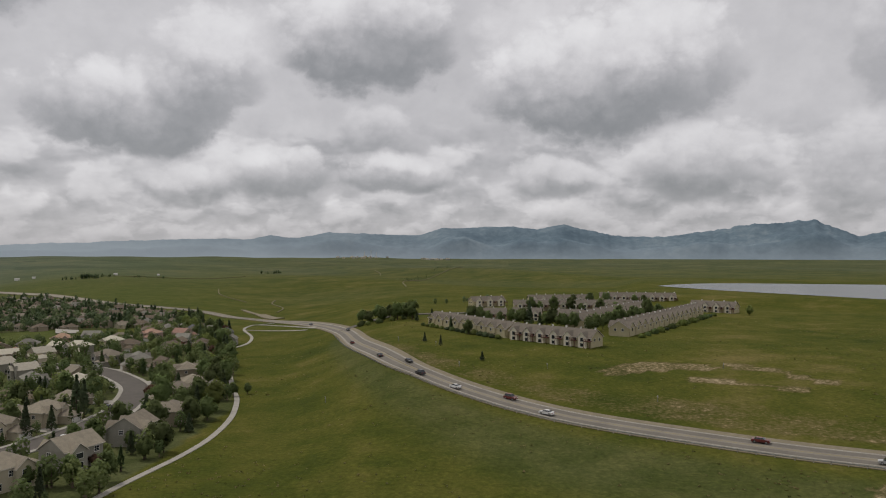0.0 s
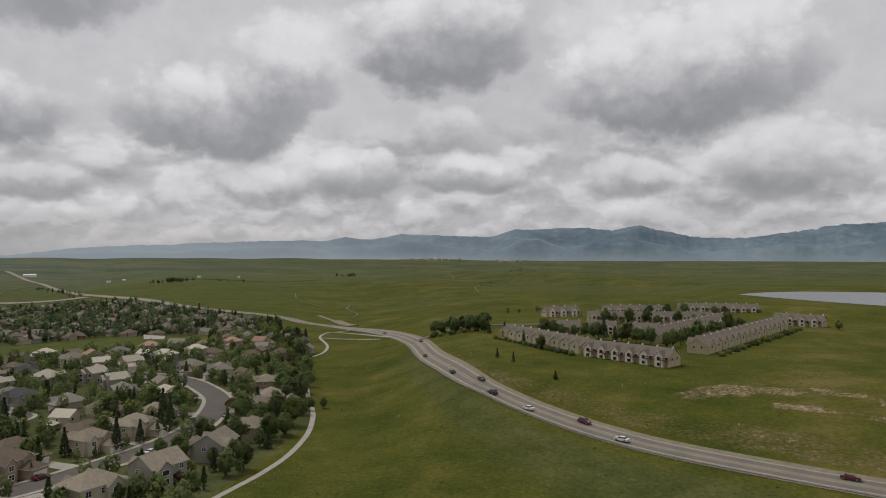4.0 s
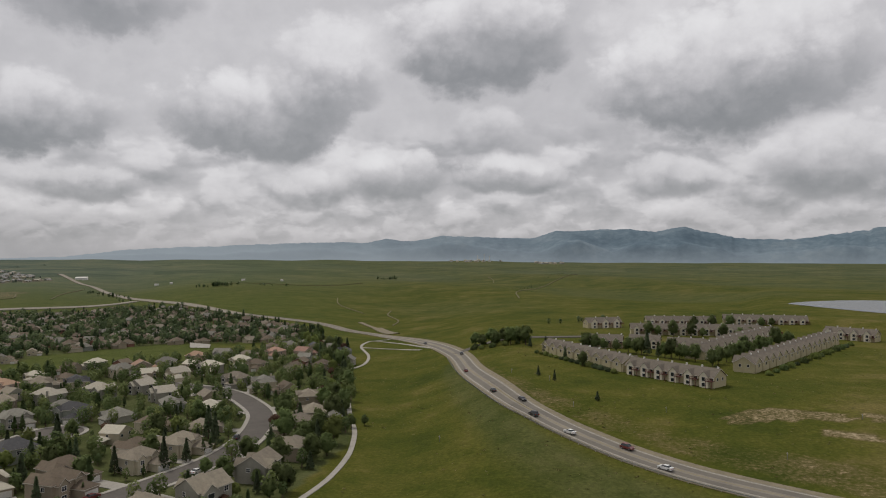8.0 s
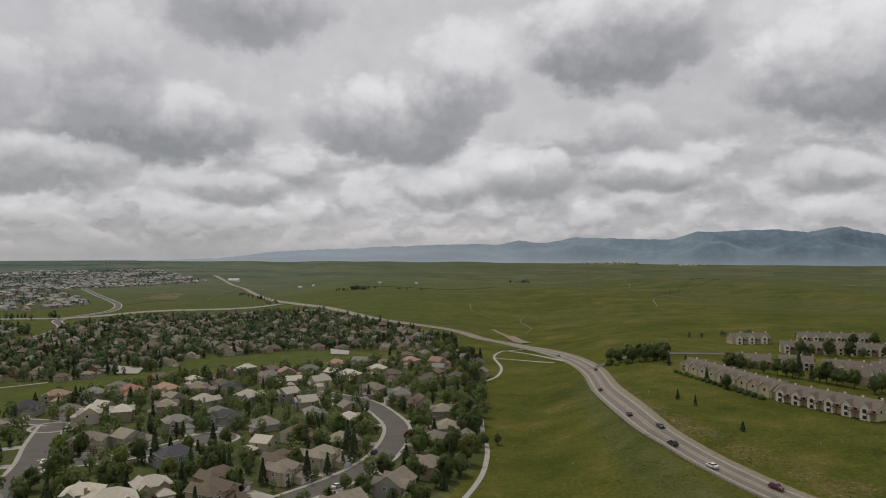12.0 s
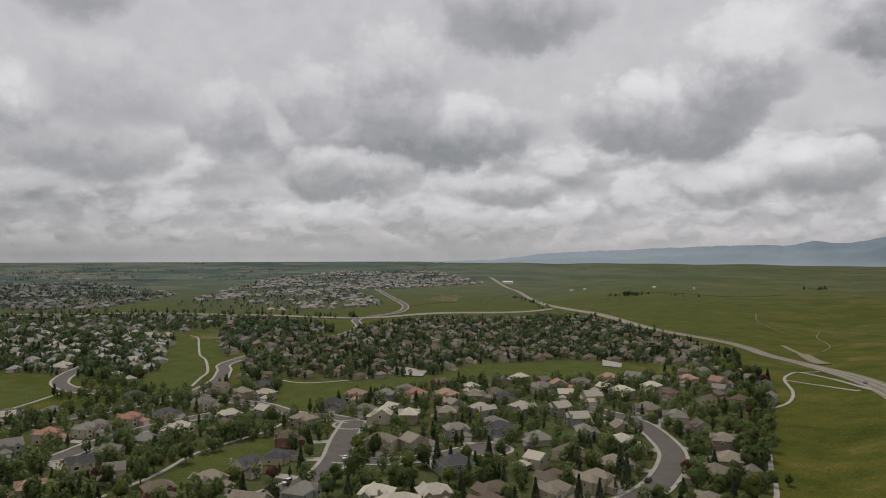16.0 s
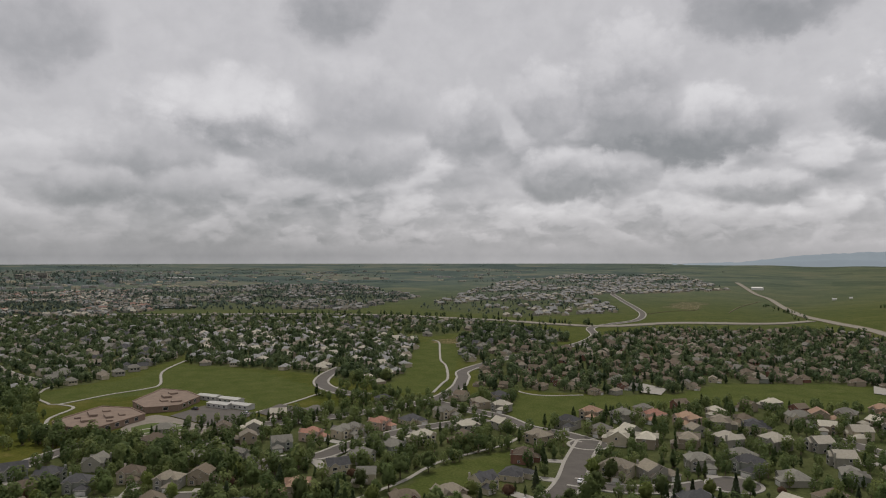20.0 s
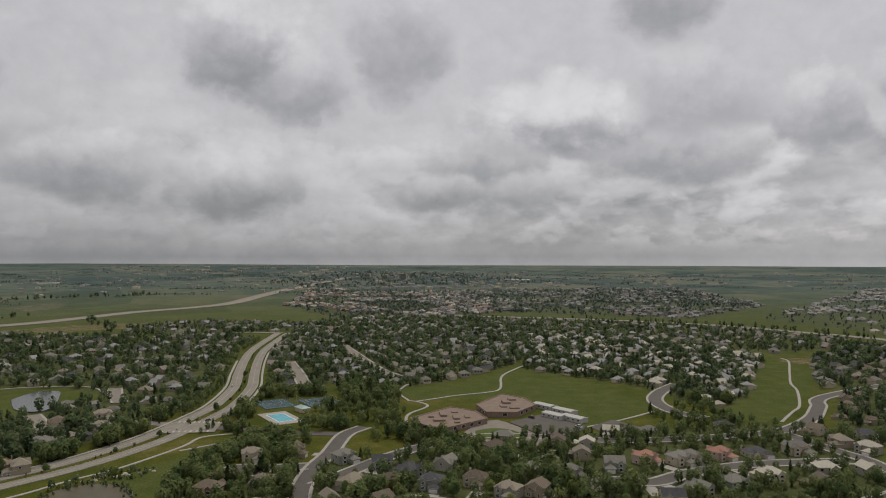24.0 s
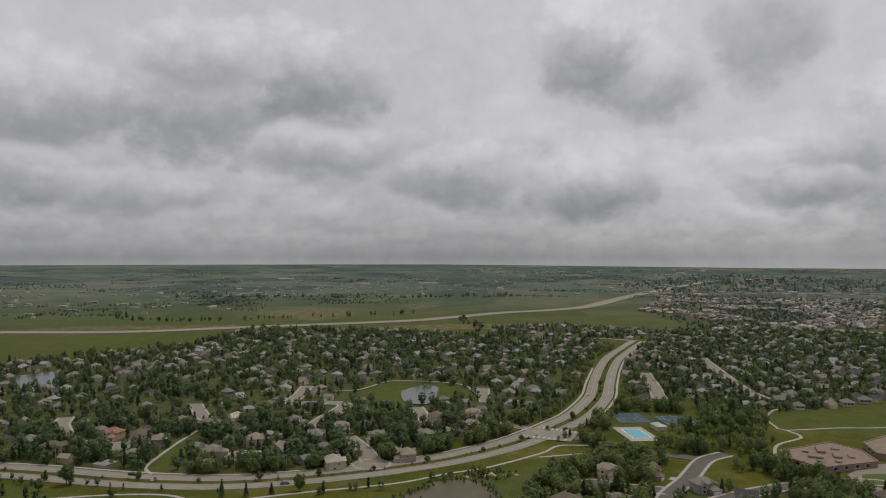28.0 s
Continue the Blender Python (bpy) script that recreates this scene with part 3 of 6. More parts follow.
BARE = [[(104, 271), (113, 266), (122, 255), (119, 249), (108, 257), (100, 263)],
        [(62, 272), (78, 278), (91, 272), (102, 264), (93, 259), (74, 261), (56, 254), (55, 262)],
        [(82, 253), (96, 247), (105, 242), (119, 233), (114, 228), (100, 238), (82, 245)], [(119, 252), (131, 239), (128, 233), (115, 245)]]
BARE_FAR = [
        [(90, 160), (125, 168), (140, 120), (100, 120)], [(-700, 426), (-670, 400), (-640, 420), (-690, 450)],
        [(-954, -614), (-1141, -414), (-1215, -202), (-1100, -250), (-1000, -480)], [(-760, -1010), (-950, -715), (-1000, -730), (-900, -950)],
        [(-1198, -859), (-1438, -834), (-1274, -645), (-1091, -645)], [(-1485, -686), (-1667, -646), (-1513, -562), (-1399, -600)],
        [(-897, 1009), (-992, 1164), (-936, 1195), (-822, 1006)], [(-1295, 1395), (-1269, 1532), (-1208, 1469), (-1207, 1319)]]
LAWNS = [PARK, FIELD, HILLSIDE, GARDEN, VERGE, VERGE_EAST, CORNER, POND_LAWN]
QUARTERS = [HOME, BROWN, PALE, LEAFY, EASTERN, SOUTHWEST, BEYOND, ROADSIDE, RIDGE, PLAIN, ROSY, CITY]
WATERS = [POND, FAR_POND, BROWN_POND, LAKE, FAR_LAKE]


BANK_X, BANK_Y = [-59, -41, -20, -4, 16, 32, 46, 66, 88, 110, 150, 190], [434, 358, 289, 258, 233, 218, 208, 196, 183, 171, 147, 124]


def build_ground():
    turns = np.radians(np.concatenate([np.arange(-54, 150, 0.6), np.arange(150, 306, 3.0)]))
    rings = [0.5]
    while rings[-1] < 4960:
        r = rings[-1]
        rings.append(r + (12 if r < 90 else 4 if r < 420 else 6 if r < 800 else 0.012 * r))
    r, a = np.meshgrid(rings, turns, indexing="ij")
    x, y = -np.sin(a) * r, np.cos(a) * r
    z = lie(x, y)
    for water in WATERS:
        z = z - 0.6 * inside(x, y, water)
    nr, na = r.shape
    points = np.stack([x, y, z], -1).reshape(-1, 3)
    i, j = np.meshgrid(np.arange(nr - 1), np.arange(na), indexing="ij")
    k = (j + 1) % na
    faces = np.stack([i * na + j, i * na + k, (i + 1) * na + k, (i + 1) * na + j], -1).reshape(-1, 4)
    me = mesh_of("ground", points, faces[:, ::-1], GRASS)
    lawn, dry, built = (np.zeros(x.size) for _ in range(3))
    fx, fy = x.ravel(), y.ravel()
    for q in QUARTERS:
        built[inside(fx, fy, q)] = 1
    for q in LAWNS:
        lawn[inside(fx, fy, q)], built[inside(fx, fy, q)] = 1, 0
    for q in BARE + BARE_FAR:
        dry[inside(fx, fy, q)] = 0.6 if q in BARE_FAR[1:] else 0.70
    turn, far = np.degrees(np.arctan2(-fx, fy)), np.hypot(fx, fy)
    lawn += 0.75 * smooth(turn, 8, 26) * smooth(far, 420, 700) * (1 - built)
    # rough brown bank beyond the highway, lusher grass before it
    bank = np.interp(fx, BANK_X, BANK_Y)
    ahead = (fx > -60) & (fx < 190) & (built == 0)
    dry = np.maximum(dry, np.where(ahead, 0.44 * smooth(fy - bank, 9, 14) * smooth(fy - bank, 50, 28), 0))
    built = np.maximum(built, np.where(ahead, 0.6 * smooth(fy - bank, -75, -40) * smooth(fy - bank, -10, -22), 0))
    prairie = smooth(far, 450, 900) * smooth(turn, 44, 30) * (1 - built)
    built = np.clip(built + 0.45 * smooth(folds(fx, fy), -0.2, -0.9) * prairie, 0, 1)
    dry = np.maximum(dry, 0.3 * smooth(folds(fx, fy), 0.3, 1.1) * prairie)
    # share of the haze-tinted plain colour, growing with distance
    hazed_plain = smooth(far, 800, 2600) * (0.32 + 0.66 * smooth(turn, 12, 55))
    colours = np.stack([lawn, dry, built, np.clip(hazed_plain, 0, 1)], -1).astype(np.float32)
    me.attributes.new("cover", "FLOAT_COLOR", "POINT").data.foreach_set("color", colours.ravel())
    me.polygons.foreach_set("use_smooth", np.ones(len(me.polygons), bool))
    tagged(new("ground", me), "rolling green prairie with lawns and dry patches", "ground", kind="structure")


build_ground()


def build_mountains():
    """Foothills on the horizon, blue with painted haze: a wall of ridges, far behind the rest."""
    skyline = [(-60, 22), (-48, 26), (-40, 20), (-32, 23.2), (-30.8, 18.9), (-29.5, 14.6), (-28.2, 23.2), (-26.9, 32.5), (-25.2, 31.1), (-22.7, 29.2), (-20.2, 21.7),
               (-17.7, 17.6), (-16.1, 14.5), (-12.9, 17.6), (-10.9, 25.3), (-9.3, 30.8), (-7.3, 25), (-5.4, 29.1), (-2.6, 27.7), (-1, 26), (0.1, 27),
               (1.7, 18), (3.3, 18.4), (8.8, 21), (11.2, 14.4), (12, 15.3), (13.2, 17.6), (14.4, 13.6), (20.1, 12), (24.7, 9), (28.5, 7), (32, 4), (36, -4), (45, -8), (60, -9)]
    turns = np.arange(-60, 60, 0.12)
    crest = np.interp(turns, [s[0] for s in skyline], [s[1] for s in skyline])
    depth = np.linspace(0, 1, 22)
    points = []
    for t in depth:
        r = 4250 + 560 * t
        for a, c in zip(turns, crest):
            x, y = -math.sin(radians(a)) * r, math.cos(radians(a)) * r
            top = 74 + c * 5.3 + (9 if a < -6 else 4) * noise.fractal((a * 1.3, 0.5, 7.0), 0.7, 2.1, 5)
            base = level(x, y) - 6
            rough = noise.fractal((x / 190, y / 190, 2.0), 0.9, 2.0, 6)
            foot = noise.fractal((x / 420, y / 420, 9.0), 0.9, 2.0, 4)
            shoulder = 0.52 + 0.25 * foot
            shape = shoulder * float(smooth(t, 0.0, 0.30)) + (1 - shoulder) * float(smooth(t, 0.42, 0.95))
            points.append((x, y, base + (top - base) * max(0.0, shape + 0.09 * rough * t * (1.25 - t))))
    n = len(turns)
    faces = [(i * n + j + 1, i * n + j, (i + 1) * n + j, (i + 1) * n + j + 1) for i in range(len(depth) - 1) for j in range(n - 1)]
    me = mesh_of("mountains", points, faces, HAZED_SLOPES)
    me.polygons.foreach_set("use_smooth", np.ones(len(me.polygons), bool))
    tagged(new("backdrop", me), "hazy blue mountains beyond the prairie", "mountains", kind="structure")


build_mountains()


# ---- roads and paths ----
def curve_points(line, step=4.0):
    """A smooth line through the given points."""
    pts = [Vector((*p, 0)) for p in line]
    pts = [2 * pts[0] - pts[1]] + pts + [2 * pts[-1] - pts[-2]]
    out = []
    for i in range(1, len(pts) - 2):
        p0, p1, p2, p3 = pts[i - 1:i + 3]
        count = max(2, int((p2 - p1).length / step))
        for k in range(count):
            t = k / count
            out.append(0.5 * (2 * p1 + (p2 - p0) * t + (2 * p0 - 5 * p1 + 4 * p2 - p3) * t * t + (3 * p1 - p0 - 3 * p2 + p3) * t ** 3))
    return out + [pts[-2]]


CLEAR = []


def offset(points, side):
    out = []
    for i, p in enumerate(points):
        a, b = points[max(0, i - 1)], points[min(len(points) - 1, i + 1)]
        d = (b - a).normalized()
        out.append(Vector((p.x - d.y * side, p.y + d.x * side, 0)))
    return out


def ribbon(name, line, left, right, lift, material, label="", category="", step=4.0, thick=0.0, kind="structure"):
    """A strip on the ground between two offsets from a line (to the left positive)."""
    pts = curve_points(line, step)
    a, b = offset(pts, left), offset(pts, right)
    rows = []
    for p, q in zip(a, b):
        d = math.hypot(p.x, p.y)
        up = lift + 0.0005 * d
        zp, zq = level(p.x, p.y) + up, level(q.x, q.y) + up
        rows.append([(p.x, p.y, zp - thick - up), (p.x, p.y, zp), (q.x, q.y, zq), (q.x, q.y, zq - thick - up)])
    points = [c for row in rows for c in row]
    faces = []
    for i in range(len(rows) - 1):
        for k in range(3):
            faces.append((i * 4 + k, (i + 1) * 4 + k, (i + 1) * 4 + k + 1, i * 4 + k + 1))
    ob = new(name, mesh_of(name, points, faces, material))
    return tagged(ob, label, category, kind=kind)


def street(name, line, width, label, material=None, walk_width=1.6, clear=1.6, ends=(), lift=0.10):
    """A carriageway with kerbs and pavements, and bulbs where it ends."""
    h = width / 2
    ribbon(name, line, h, -h, lift, material or ASPHALT, label, "road")
    if walk_width:
        for s in (1, -1):
            edge = sorted((s * h, s * (h + walk_width)), reverse=True)
            ribbon("pavement", line, edge[0], edge[1], lift + 0.13, CONCRETE, "pale concrete pavement with kerb beside the street", "pavement")
    for p in curve_points(line, 5.0):
        CLEAR.append((p.x, p.y, h + walk_width + clear))
    for x, y, r in ends:
        for rad, up, mat, nm in ((r + walk_width, lift + 0.02, CONCRETE, "pavement"), (r, lift + 0.06, material or ASPHALT, "road")):
            s = Shape()
            up += 0.0005 * math.hypot(x, y)
            s.block([(x + rad * math.cos(k * math.tau / 32), y + rad * math.sin(k * math.tau / 32)) for k in range(32)], level(x, y) - 0.2, level(x, y) + up + 0.02, mat)
            tagged(new(nm, s.mesh(nm)), "rounded end of a residential street" if nm == "road" else "pale concrete pavement round the street's end", nm, kind="structure")
        CLEAR.append((x, y, r + walk_width + clear))


def footpath(line, width=1.9, clear=1.5):
    ribbon("pavement", line, width / 2, -width / 2, 0.09, CONCRETE, "pale concrete footpath winding through grass", "path")
    for p in curve_points(line, 4.0):
        CLEAR.append((p.x, p.y, width / 2 + clear))


HIGH = [(190, 124), (150, 147), (110, 171), (88, 183), (66, 196), (46, 208), (32, 218), (16, 233), (-4, 258), (-20, 289), (-41, 358), (-59, 434), (-84, 506),
        (-118, 577), (-158, 637), (-196, 676), (-246, 730), (-352, 785), (-490, 918), (-588, 1000), (-715, 1124), (-994, 1470), (-1130, 1599), (-1400, 1900)]
ribbon("road", HIGH, 5.8, 4.4, 0.06, GRAVEL, "tan gravel shoulder along the highway", "shoulder")
ribbon("road", HIGH, -4.4, -7.0, 0.06, GRAVEL, "tan gravel shoulder along the highway", "shoulder")
ribbon("road", HIGH, 4.5, -4.5, 0.10, HIGHWAY, "worn grey highway curving across the prairie", "road")
for left, right in ((3.2, 1.1), (-1.1, -3.2)):
    ribbon("road", HIGH[:18], left, right, 0.125, TRACKS, "darker tyre-worn lane of the highway", "lane")
for mid, width, paint in ((3.8, 0.18, PAINT), (0.0, 0.14, YELLOW), (-3.8, 0.18, PAINT)):
    ribbon("trim", HIGH[:16], mid + width / 2, mid - width / 2, 0.15, paint, "painted line along the highway", "line")
for p in curve_points(HIGH, 6.0):
    CLEAR.append((p.x, p.y, 17))
street("road", [(-60, 440), (-40, 462), (-10, 470), (30, 480)], 8, "side road to the terraces", walk_width=0)
CURVE = [(-215, 118), (-180, 134), (-150, 153), (-130, 176), (-119, 204), (-113, 228), (-112, 245), (-113, 258), (-118, 280), (-126, 301), (-140, 321), (-155, 338), (-170, 349), (-193, 357), (-212, 362)]
street("road", CURVE, 9.6, "grey residential street in a wide curve")
CUL = [(-273, 255), (-250, 227), (-230, 205), (-218, 188), (-214, 174), (-212, 150), (-216, 120), (-226, 90)]
street("road", CUL, 10, "grey residential street with pale pavements", ends=[(-268, 250, 9)])
street("road", [(-228, 203), (-211, 213), (-203, 224), (-198, 236), (-196, 249)], 8.5, "grey cul-de-sac between houses", ends=[(-190, 256, 10)])
street("road", [(-311, 95), (-323, 112), (-318, 130), (-328, 149), (-336, 172), (-340, 191), (-341, 208), (-340, 240)], 8.5, "grey residential street between rows of houses")
COLLECT = [(-330, -20), (-380, 20), (-408, 60), (-408, 91), (-397, 119), (-391, 148), (-392, 178), (-396, 215), (-401, 238), (-412, 257), (-434, 282), (-464, 306), (-497, 333), (-545, 430), (-570, 510), (-624, 592), (-694, 652), (-720, 712), (-744, 785), (-812, 872), (-912, 962), (-1130, 1142), (-1290, 1285), (-1440, 1500)]
street("road", COLLECT, 8, "grey collector road climbing past a green hillside")
street("road", [(-396, 240), (-360, 246), (-340, 250), (-312, 247), (-290, 254), (-273, 255)], 8, "grey residential street beside the park")
street("road", [(-440, 2), (-422, -9), (-384, -16), (-355, -23), (-321, -26), (-290, -22), (-260, -8)], 7.4, "grey street by the swimming pool")
street("road", [(-361, -25), (-360, -40), (-358, -52)], 9, "grey cul-de-sac between houses", ends=[(-357, -56, 10)])
street("road", [(-275, 60), (-290, 68), (-300, 40), (-310, 15)], 8, "grey residential street under trees")
street("road", [(-719, -69), (-650, -55), (-592, -45)], 9, "pale residential street among trees", PLAZA)
street("road", [(-850, -22), (-756, -4), (-664, 15), (-620, 30)], 9, "pale residential street among trees", PLAZA)
street("road", [(-545, -330), (-510, -315), (-478, -303), (-487, -281), (-484, -261), (-438, -253), (-403, -245)], 9, "pale residential street among trees", PLAZA)
street("road", [(-400, -215), (-378, -193), (-356, -176)], 9, "pale cul-de-sac among houses", PLAZA, ends=[(-352, -174, 9)])
street("road", [(-379, -243), (-358, -237), (-345, -246)], 8, "pale cul-de-sac among houses", PLAZA, ends=[(-343, -248, 9)])
street("road", [(-380, -420), (-359, -401), (-333, -362), (-330, -334)], 8, "pale cul-de-sac among houses", PLAZA, ends=[(-331, -330, 10)])
street("road", [(-450, -370), (-412, -330), (-405, -312)], 8, "pale residential street among trees", PLAZA)
street("road", [(-496, -209), (-455, -183), (-435, -161)], 8, "pale residential street by the pond", PLAZA)
street("road", [(-590, -188), (-560, -178), (-531, -166)], 8, "pale residential street by the pond", PLAZA)
street("road", [(-440, 214), (-462, 203), (-496, 205), (-528, 222), (-560, 250)], 9, "grey residential street past pale houses")
ARTERY = [(-235, -520), (-250, -420), (-268, -372), (-277, -328), (-282, -287), (-289, -253), (-299, -225), (-314, -201), (-332, -179), (-353, -158), (-379, -137),
          (-414, -118), (-443, -108), (-478, -99), (-516, -92), (-583, -91), (-648, -98), (-732, -106), (-814, -110), (-916, -106), (-985, -102)]
for left, right in ((10.6, 2.8), (-2.8, -10.6)):
    ribbon("road", ARTERY, left, right, 0.10, HIGHWAY, "wide grey divided avenue with a planted median", "road")
    ribbon("trim", ARTERY, (left + right) / 2 + 0.1, (left + right) / 2 - 0.1, 0.15, PAINT, "painted lane line on the avenue", "line")
for left, right in ((2.8, 2.5), (-2.5, -2.8), (10.9, 10.6), (-10.6, -10.9)):
    ribbon("trim", ARTERY, left, right, 0.24, CONCRETE, "pale concrete kerb of the avenue", "kerb")
ribbon("pavement", ARTERY[13:], -12.4, -14.2, 0.12, CONCRETE, "pale concrete pavement along the avenue", "pavement")
ribbon("pavement", ARTERY[2:18], 14.2, 12.4, 0.12, CONCRETE, "pale concrete pavement along the avenue", "pavement")
for p in curve_points(ARTERY, 6.0):
    CLEAR.append((p.x, p.y, 14.5))
street("road", [(-452, -100), (-448, -86), (-440, -60), (-429, -33), (-424, -10)], 9, "grey side street crossing the avenue", walk_width=0)
street("road", [(-452, -100), (-462, -122), (-468, -140), (-464, -165)], 9, "pale side street leaving the avenue", PLAZA, walk_width=0)
street("road", [(-985, -102), (-1000, -150), (-985, -205), (-960, -260)], 10, "pale avenue beyond the houses", PLAZA, walk_width=0)
INTER = [(-640, -1250), (-754, -1002), (-833, -816), (-951, -695), (-1137, -510), (-1239, -456), (-1373, -400), (-1479, -322), (-1600, -270), (-1904, -234), (-2223, -180), (-2900, -40)]
ribbon("road", INTER, 14, -14, 0.5, HIGHWAY, "pale motorway across green fields", "road", step=20)
ribbon("road", INTER, 22, 14, 0.4, GRAVEL, "tan verge of the motorway", "verge", step=20)
CROSS = [(-1250, 120), (-1148, 341), (-1070, 462), (-998, 534), (-913, 581), (-843, 622), (-762, 648), (-700, 690), (-690, 800), (-660, 920), (-620, 1010)]
ribbon("road", CROSS, 10, -10, 0.4, HIGHWAY, "pale road between the quarters", "road", step=12)
for line in ([(-297, 81), (-283, 81), (-267, 83), (-256, 92), (-254, 114), (-259, 130), (-266, 147), (-278, 166), (-283, 180), (-287, 201), (-290, 216), (-300, 235)],
             [(-347, 78), (-373, 82), (-376, 97), (-373, 122)], [(-403, 309), (-392, 307), (-377, 313), (-365, 336)],
             [(-425, 256), (-452, 280), (-470, 296), (-522, 327), (-553, 341), (-605, 372), (-667, 409), (-690, 415)],
             [(-78, 140), (-78, 158), (-77, 169), (-74, 184), (-71, 198), (-69, 217), (-70, 240), (-73, 258), (-78, 278), (-86, 300), (-98, 336), (-118, 380), (-122, 418), (-119, 446), (-126, 484),
              (-144, 532), (-149, 562), (-146, 580), (-119, 552), (-86, 498)],
             [(-144, 532), (-118, 520), (-92, 496)], [(-146, 580), (-136, 592)]):
    footpath(line)
LOOP_MAIN = [(-585, 40), (-576, 34), (-548, 28), (-524, 32), (-514, 38), (-532, 69), (-542, 94), (-556, 106), (-614, 119), (-660, 144), (-676, 156)]
LOOP_SIDE = [(-514, 38), (-497, 45), (-471, 30), (-440, 28), (-428, 34)]
for line in (LOOP_MAIN,
             LOOP_SIDE, [(-423, 129), (-443, 163), (-478, 210)],
             [(-268, -217), (-298, -184), (-326, -149), (-350, -131), (-368, -115), (-405, -95), (-425, -89), (-432, -73)], [(-397, -94), (-406, -82), (-418, -66)],
             [(-530, -300), (-543, -283), (-560, -279), (-594, -273), (-603, -231), (-594, -205), (-562, -185)],
             [(-288, -262), (-296, -270), (-305, -282), (-325, -291), (-351, -301), (-381, -311)], [(-240, -300), (-262, -268), (-273, -240), (-268, -217)]):
    footpath(line)
for line in ([(-640, 1290), (-560, 1370), (-470, 1440), (-420, 1560)], [(-212, 930), (-200, 860), (-172, 790), (-166, 735)], [(-176, 1906), (-150, 1750), (-137, 1604)],
             [(-48, 957), (-60, 1150), (-32, 1440), (49, 1827)], [(-230, 860), (-290, 960), (-330, 1080)], [(-773, 1029), (-840, 1140), (-901, 1251), (-977, 1404)], [(-812, 872), (-830, 960), (-822, 1006), (-890, 1100)]):
    ribbon("road", line, 0.8, -0.8, 0.15, DIRT, "narrow dirt track across the prairie", "track", step=12)
ribbon("road", [(-176, 704), (-188, 724), (-206, 756)], 2.0, -2.5, 0.35, GRAVEL, "bare gravel track leaving the pull-out", "track")
ribbon("road", [(-146, 642), (-158, 662), (-178, 706)], 2.5, -8, 0.35, GRAVEL, "bare gravel pull-out beside the highway", "pull-out")


def sheet(name, outline, z, material, label, category, depth=0.5):
    bm = bmesh.new()
    ring = [bm.verts.new((x, y, z)) for x, y in outline]
    edges = [bm.edges.new((ring[i], ring[(i + 1) % len(ring)])) for i in range(len(ring))]
    bmesh.ops.triangle_fill(bm, use_beauty=True, use_dissolve=False, edges=edges)
    bmesh.ops.recalc_face_normals(bm, faces=bm.faces)
    if bm.faces and sum(f.normal.z for f in bm.faces) < 0:
        bmesh.ops.reverse_faces(bm, faces=bm.faces)
    me = bpy.data.meshes.new(name)
    bm.to_mesh(me)
    bm.free()
    me.materials.append(material)
    return tagged(new(name, me), label, category, kind="structure")


def rounded(outline, step=6.0):
    return [(p.x, p.y) for p in curve_points(outline + outline[:1], step)][:-1]


sheet("water", rounded(LAKE, 20), 22.0, WATER, "pale reservoir reflecting the clouds", "lake")
sheet("water", rounded(POND), 0.25, WATER, "dark pond in a park lawn", "pond")
sheet("water", rounded(FAR_POND), 0.3, WATER, "pond between trees", "pond")
sheet("water", rounded(BROWN_POND), 0.2, MUDDY, "muddy brown pond beside the avenue", "pond")
sheet("water", FAR_LAKE, level(-1375, 230) + 1.5, WATER, "distant lake between roofs", "lake")
sheet("road", [(-443, 90), (-462, 114), (-426, 134), (-405, 119), (-403, 104)], 0.36, ASPHALT, "grey asphalt car park of the school", "car park")
sheet("road", [(-425, 135), (-442, 155), (-421, 165), (-395, 143)], 0.36, ASPHALT, "grey asphalt playground of the school", "playground")
sheet("pavement", rounded([(-420, 59), (-436, 68), (-449, 80), (-443, 88), (-400, 102), (-385, 95), (-388, 74), (-402, 62)], 4), 0.34, PLAZA, "tan concrete drive in a half circle before the school", "drive")
sheet("ground", rounded([(-423, 66), (-428, 76), (-424, 86), (-412, 91), (-399, 87), (-400, 73), (-410, 65)], 4), 0.42, MOWN, "mown lawn island inside the school drive", "lawn")
JUNCTION = [(-466, -112), (-462, -84), (-436, -84), (-436, -116)]
sheet("road", JUNCTION, 0.46, HIGHWAY, "wide asphalt junction of avenue and side street", "junction")
for (xa, ya), (xb, yb) in (((-465, -110), (-461, -86)), ((-440, -114), (-439, -88))):
    for k in range(9):
        t = k / 8
        x, y = xa + (xb - xa) * t, ya + (yb - ya) * t
        sheet("trim", [(x - 2.0, y - 0.7), (x + 2.0, y - 0.7), (x + 2.0, y + 0.5), (x - 2.0, y + 0.5)], 0.49, PAINT, "white bar of a pedestrian crossing", "crossing")
COURTS = [[(-352, 374), (-374, 402), (-350, 399), (-337, 379)], [(-270, 512), (-286, 542), (-264, 533), (-255, 513)]]
for outline in COURTS:
    sheet("pavement", outline, level(*outline[0]) + 0.55, CONCRETE, "pale concrete court between the brown houses", "court")


# ---- houses ----
MESHES = {}


def shared(key, make):
    """One mesh for all pieces that look alike."""
    if key not in MESHES:
        MESHES[key] = make()
    return MESHES[key]


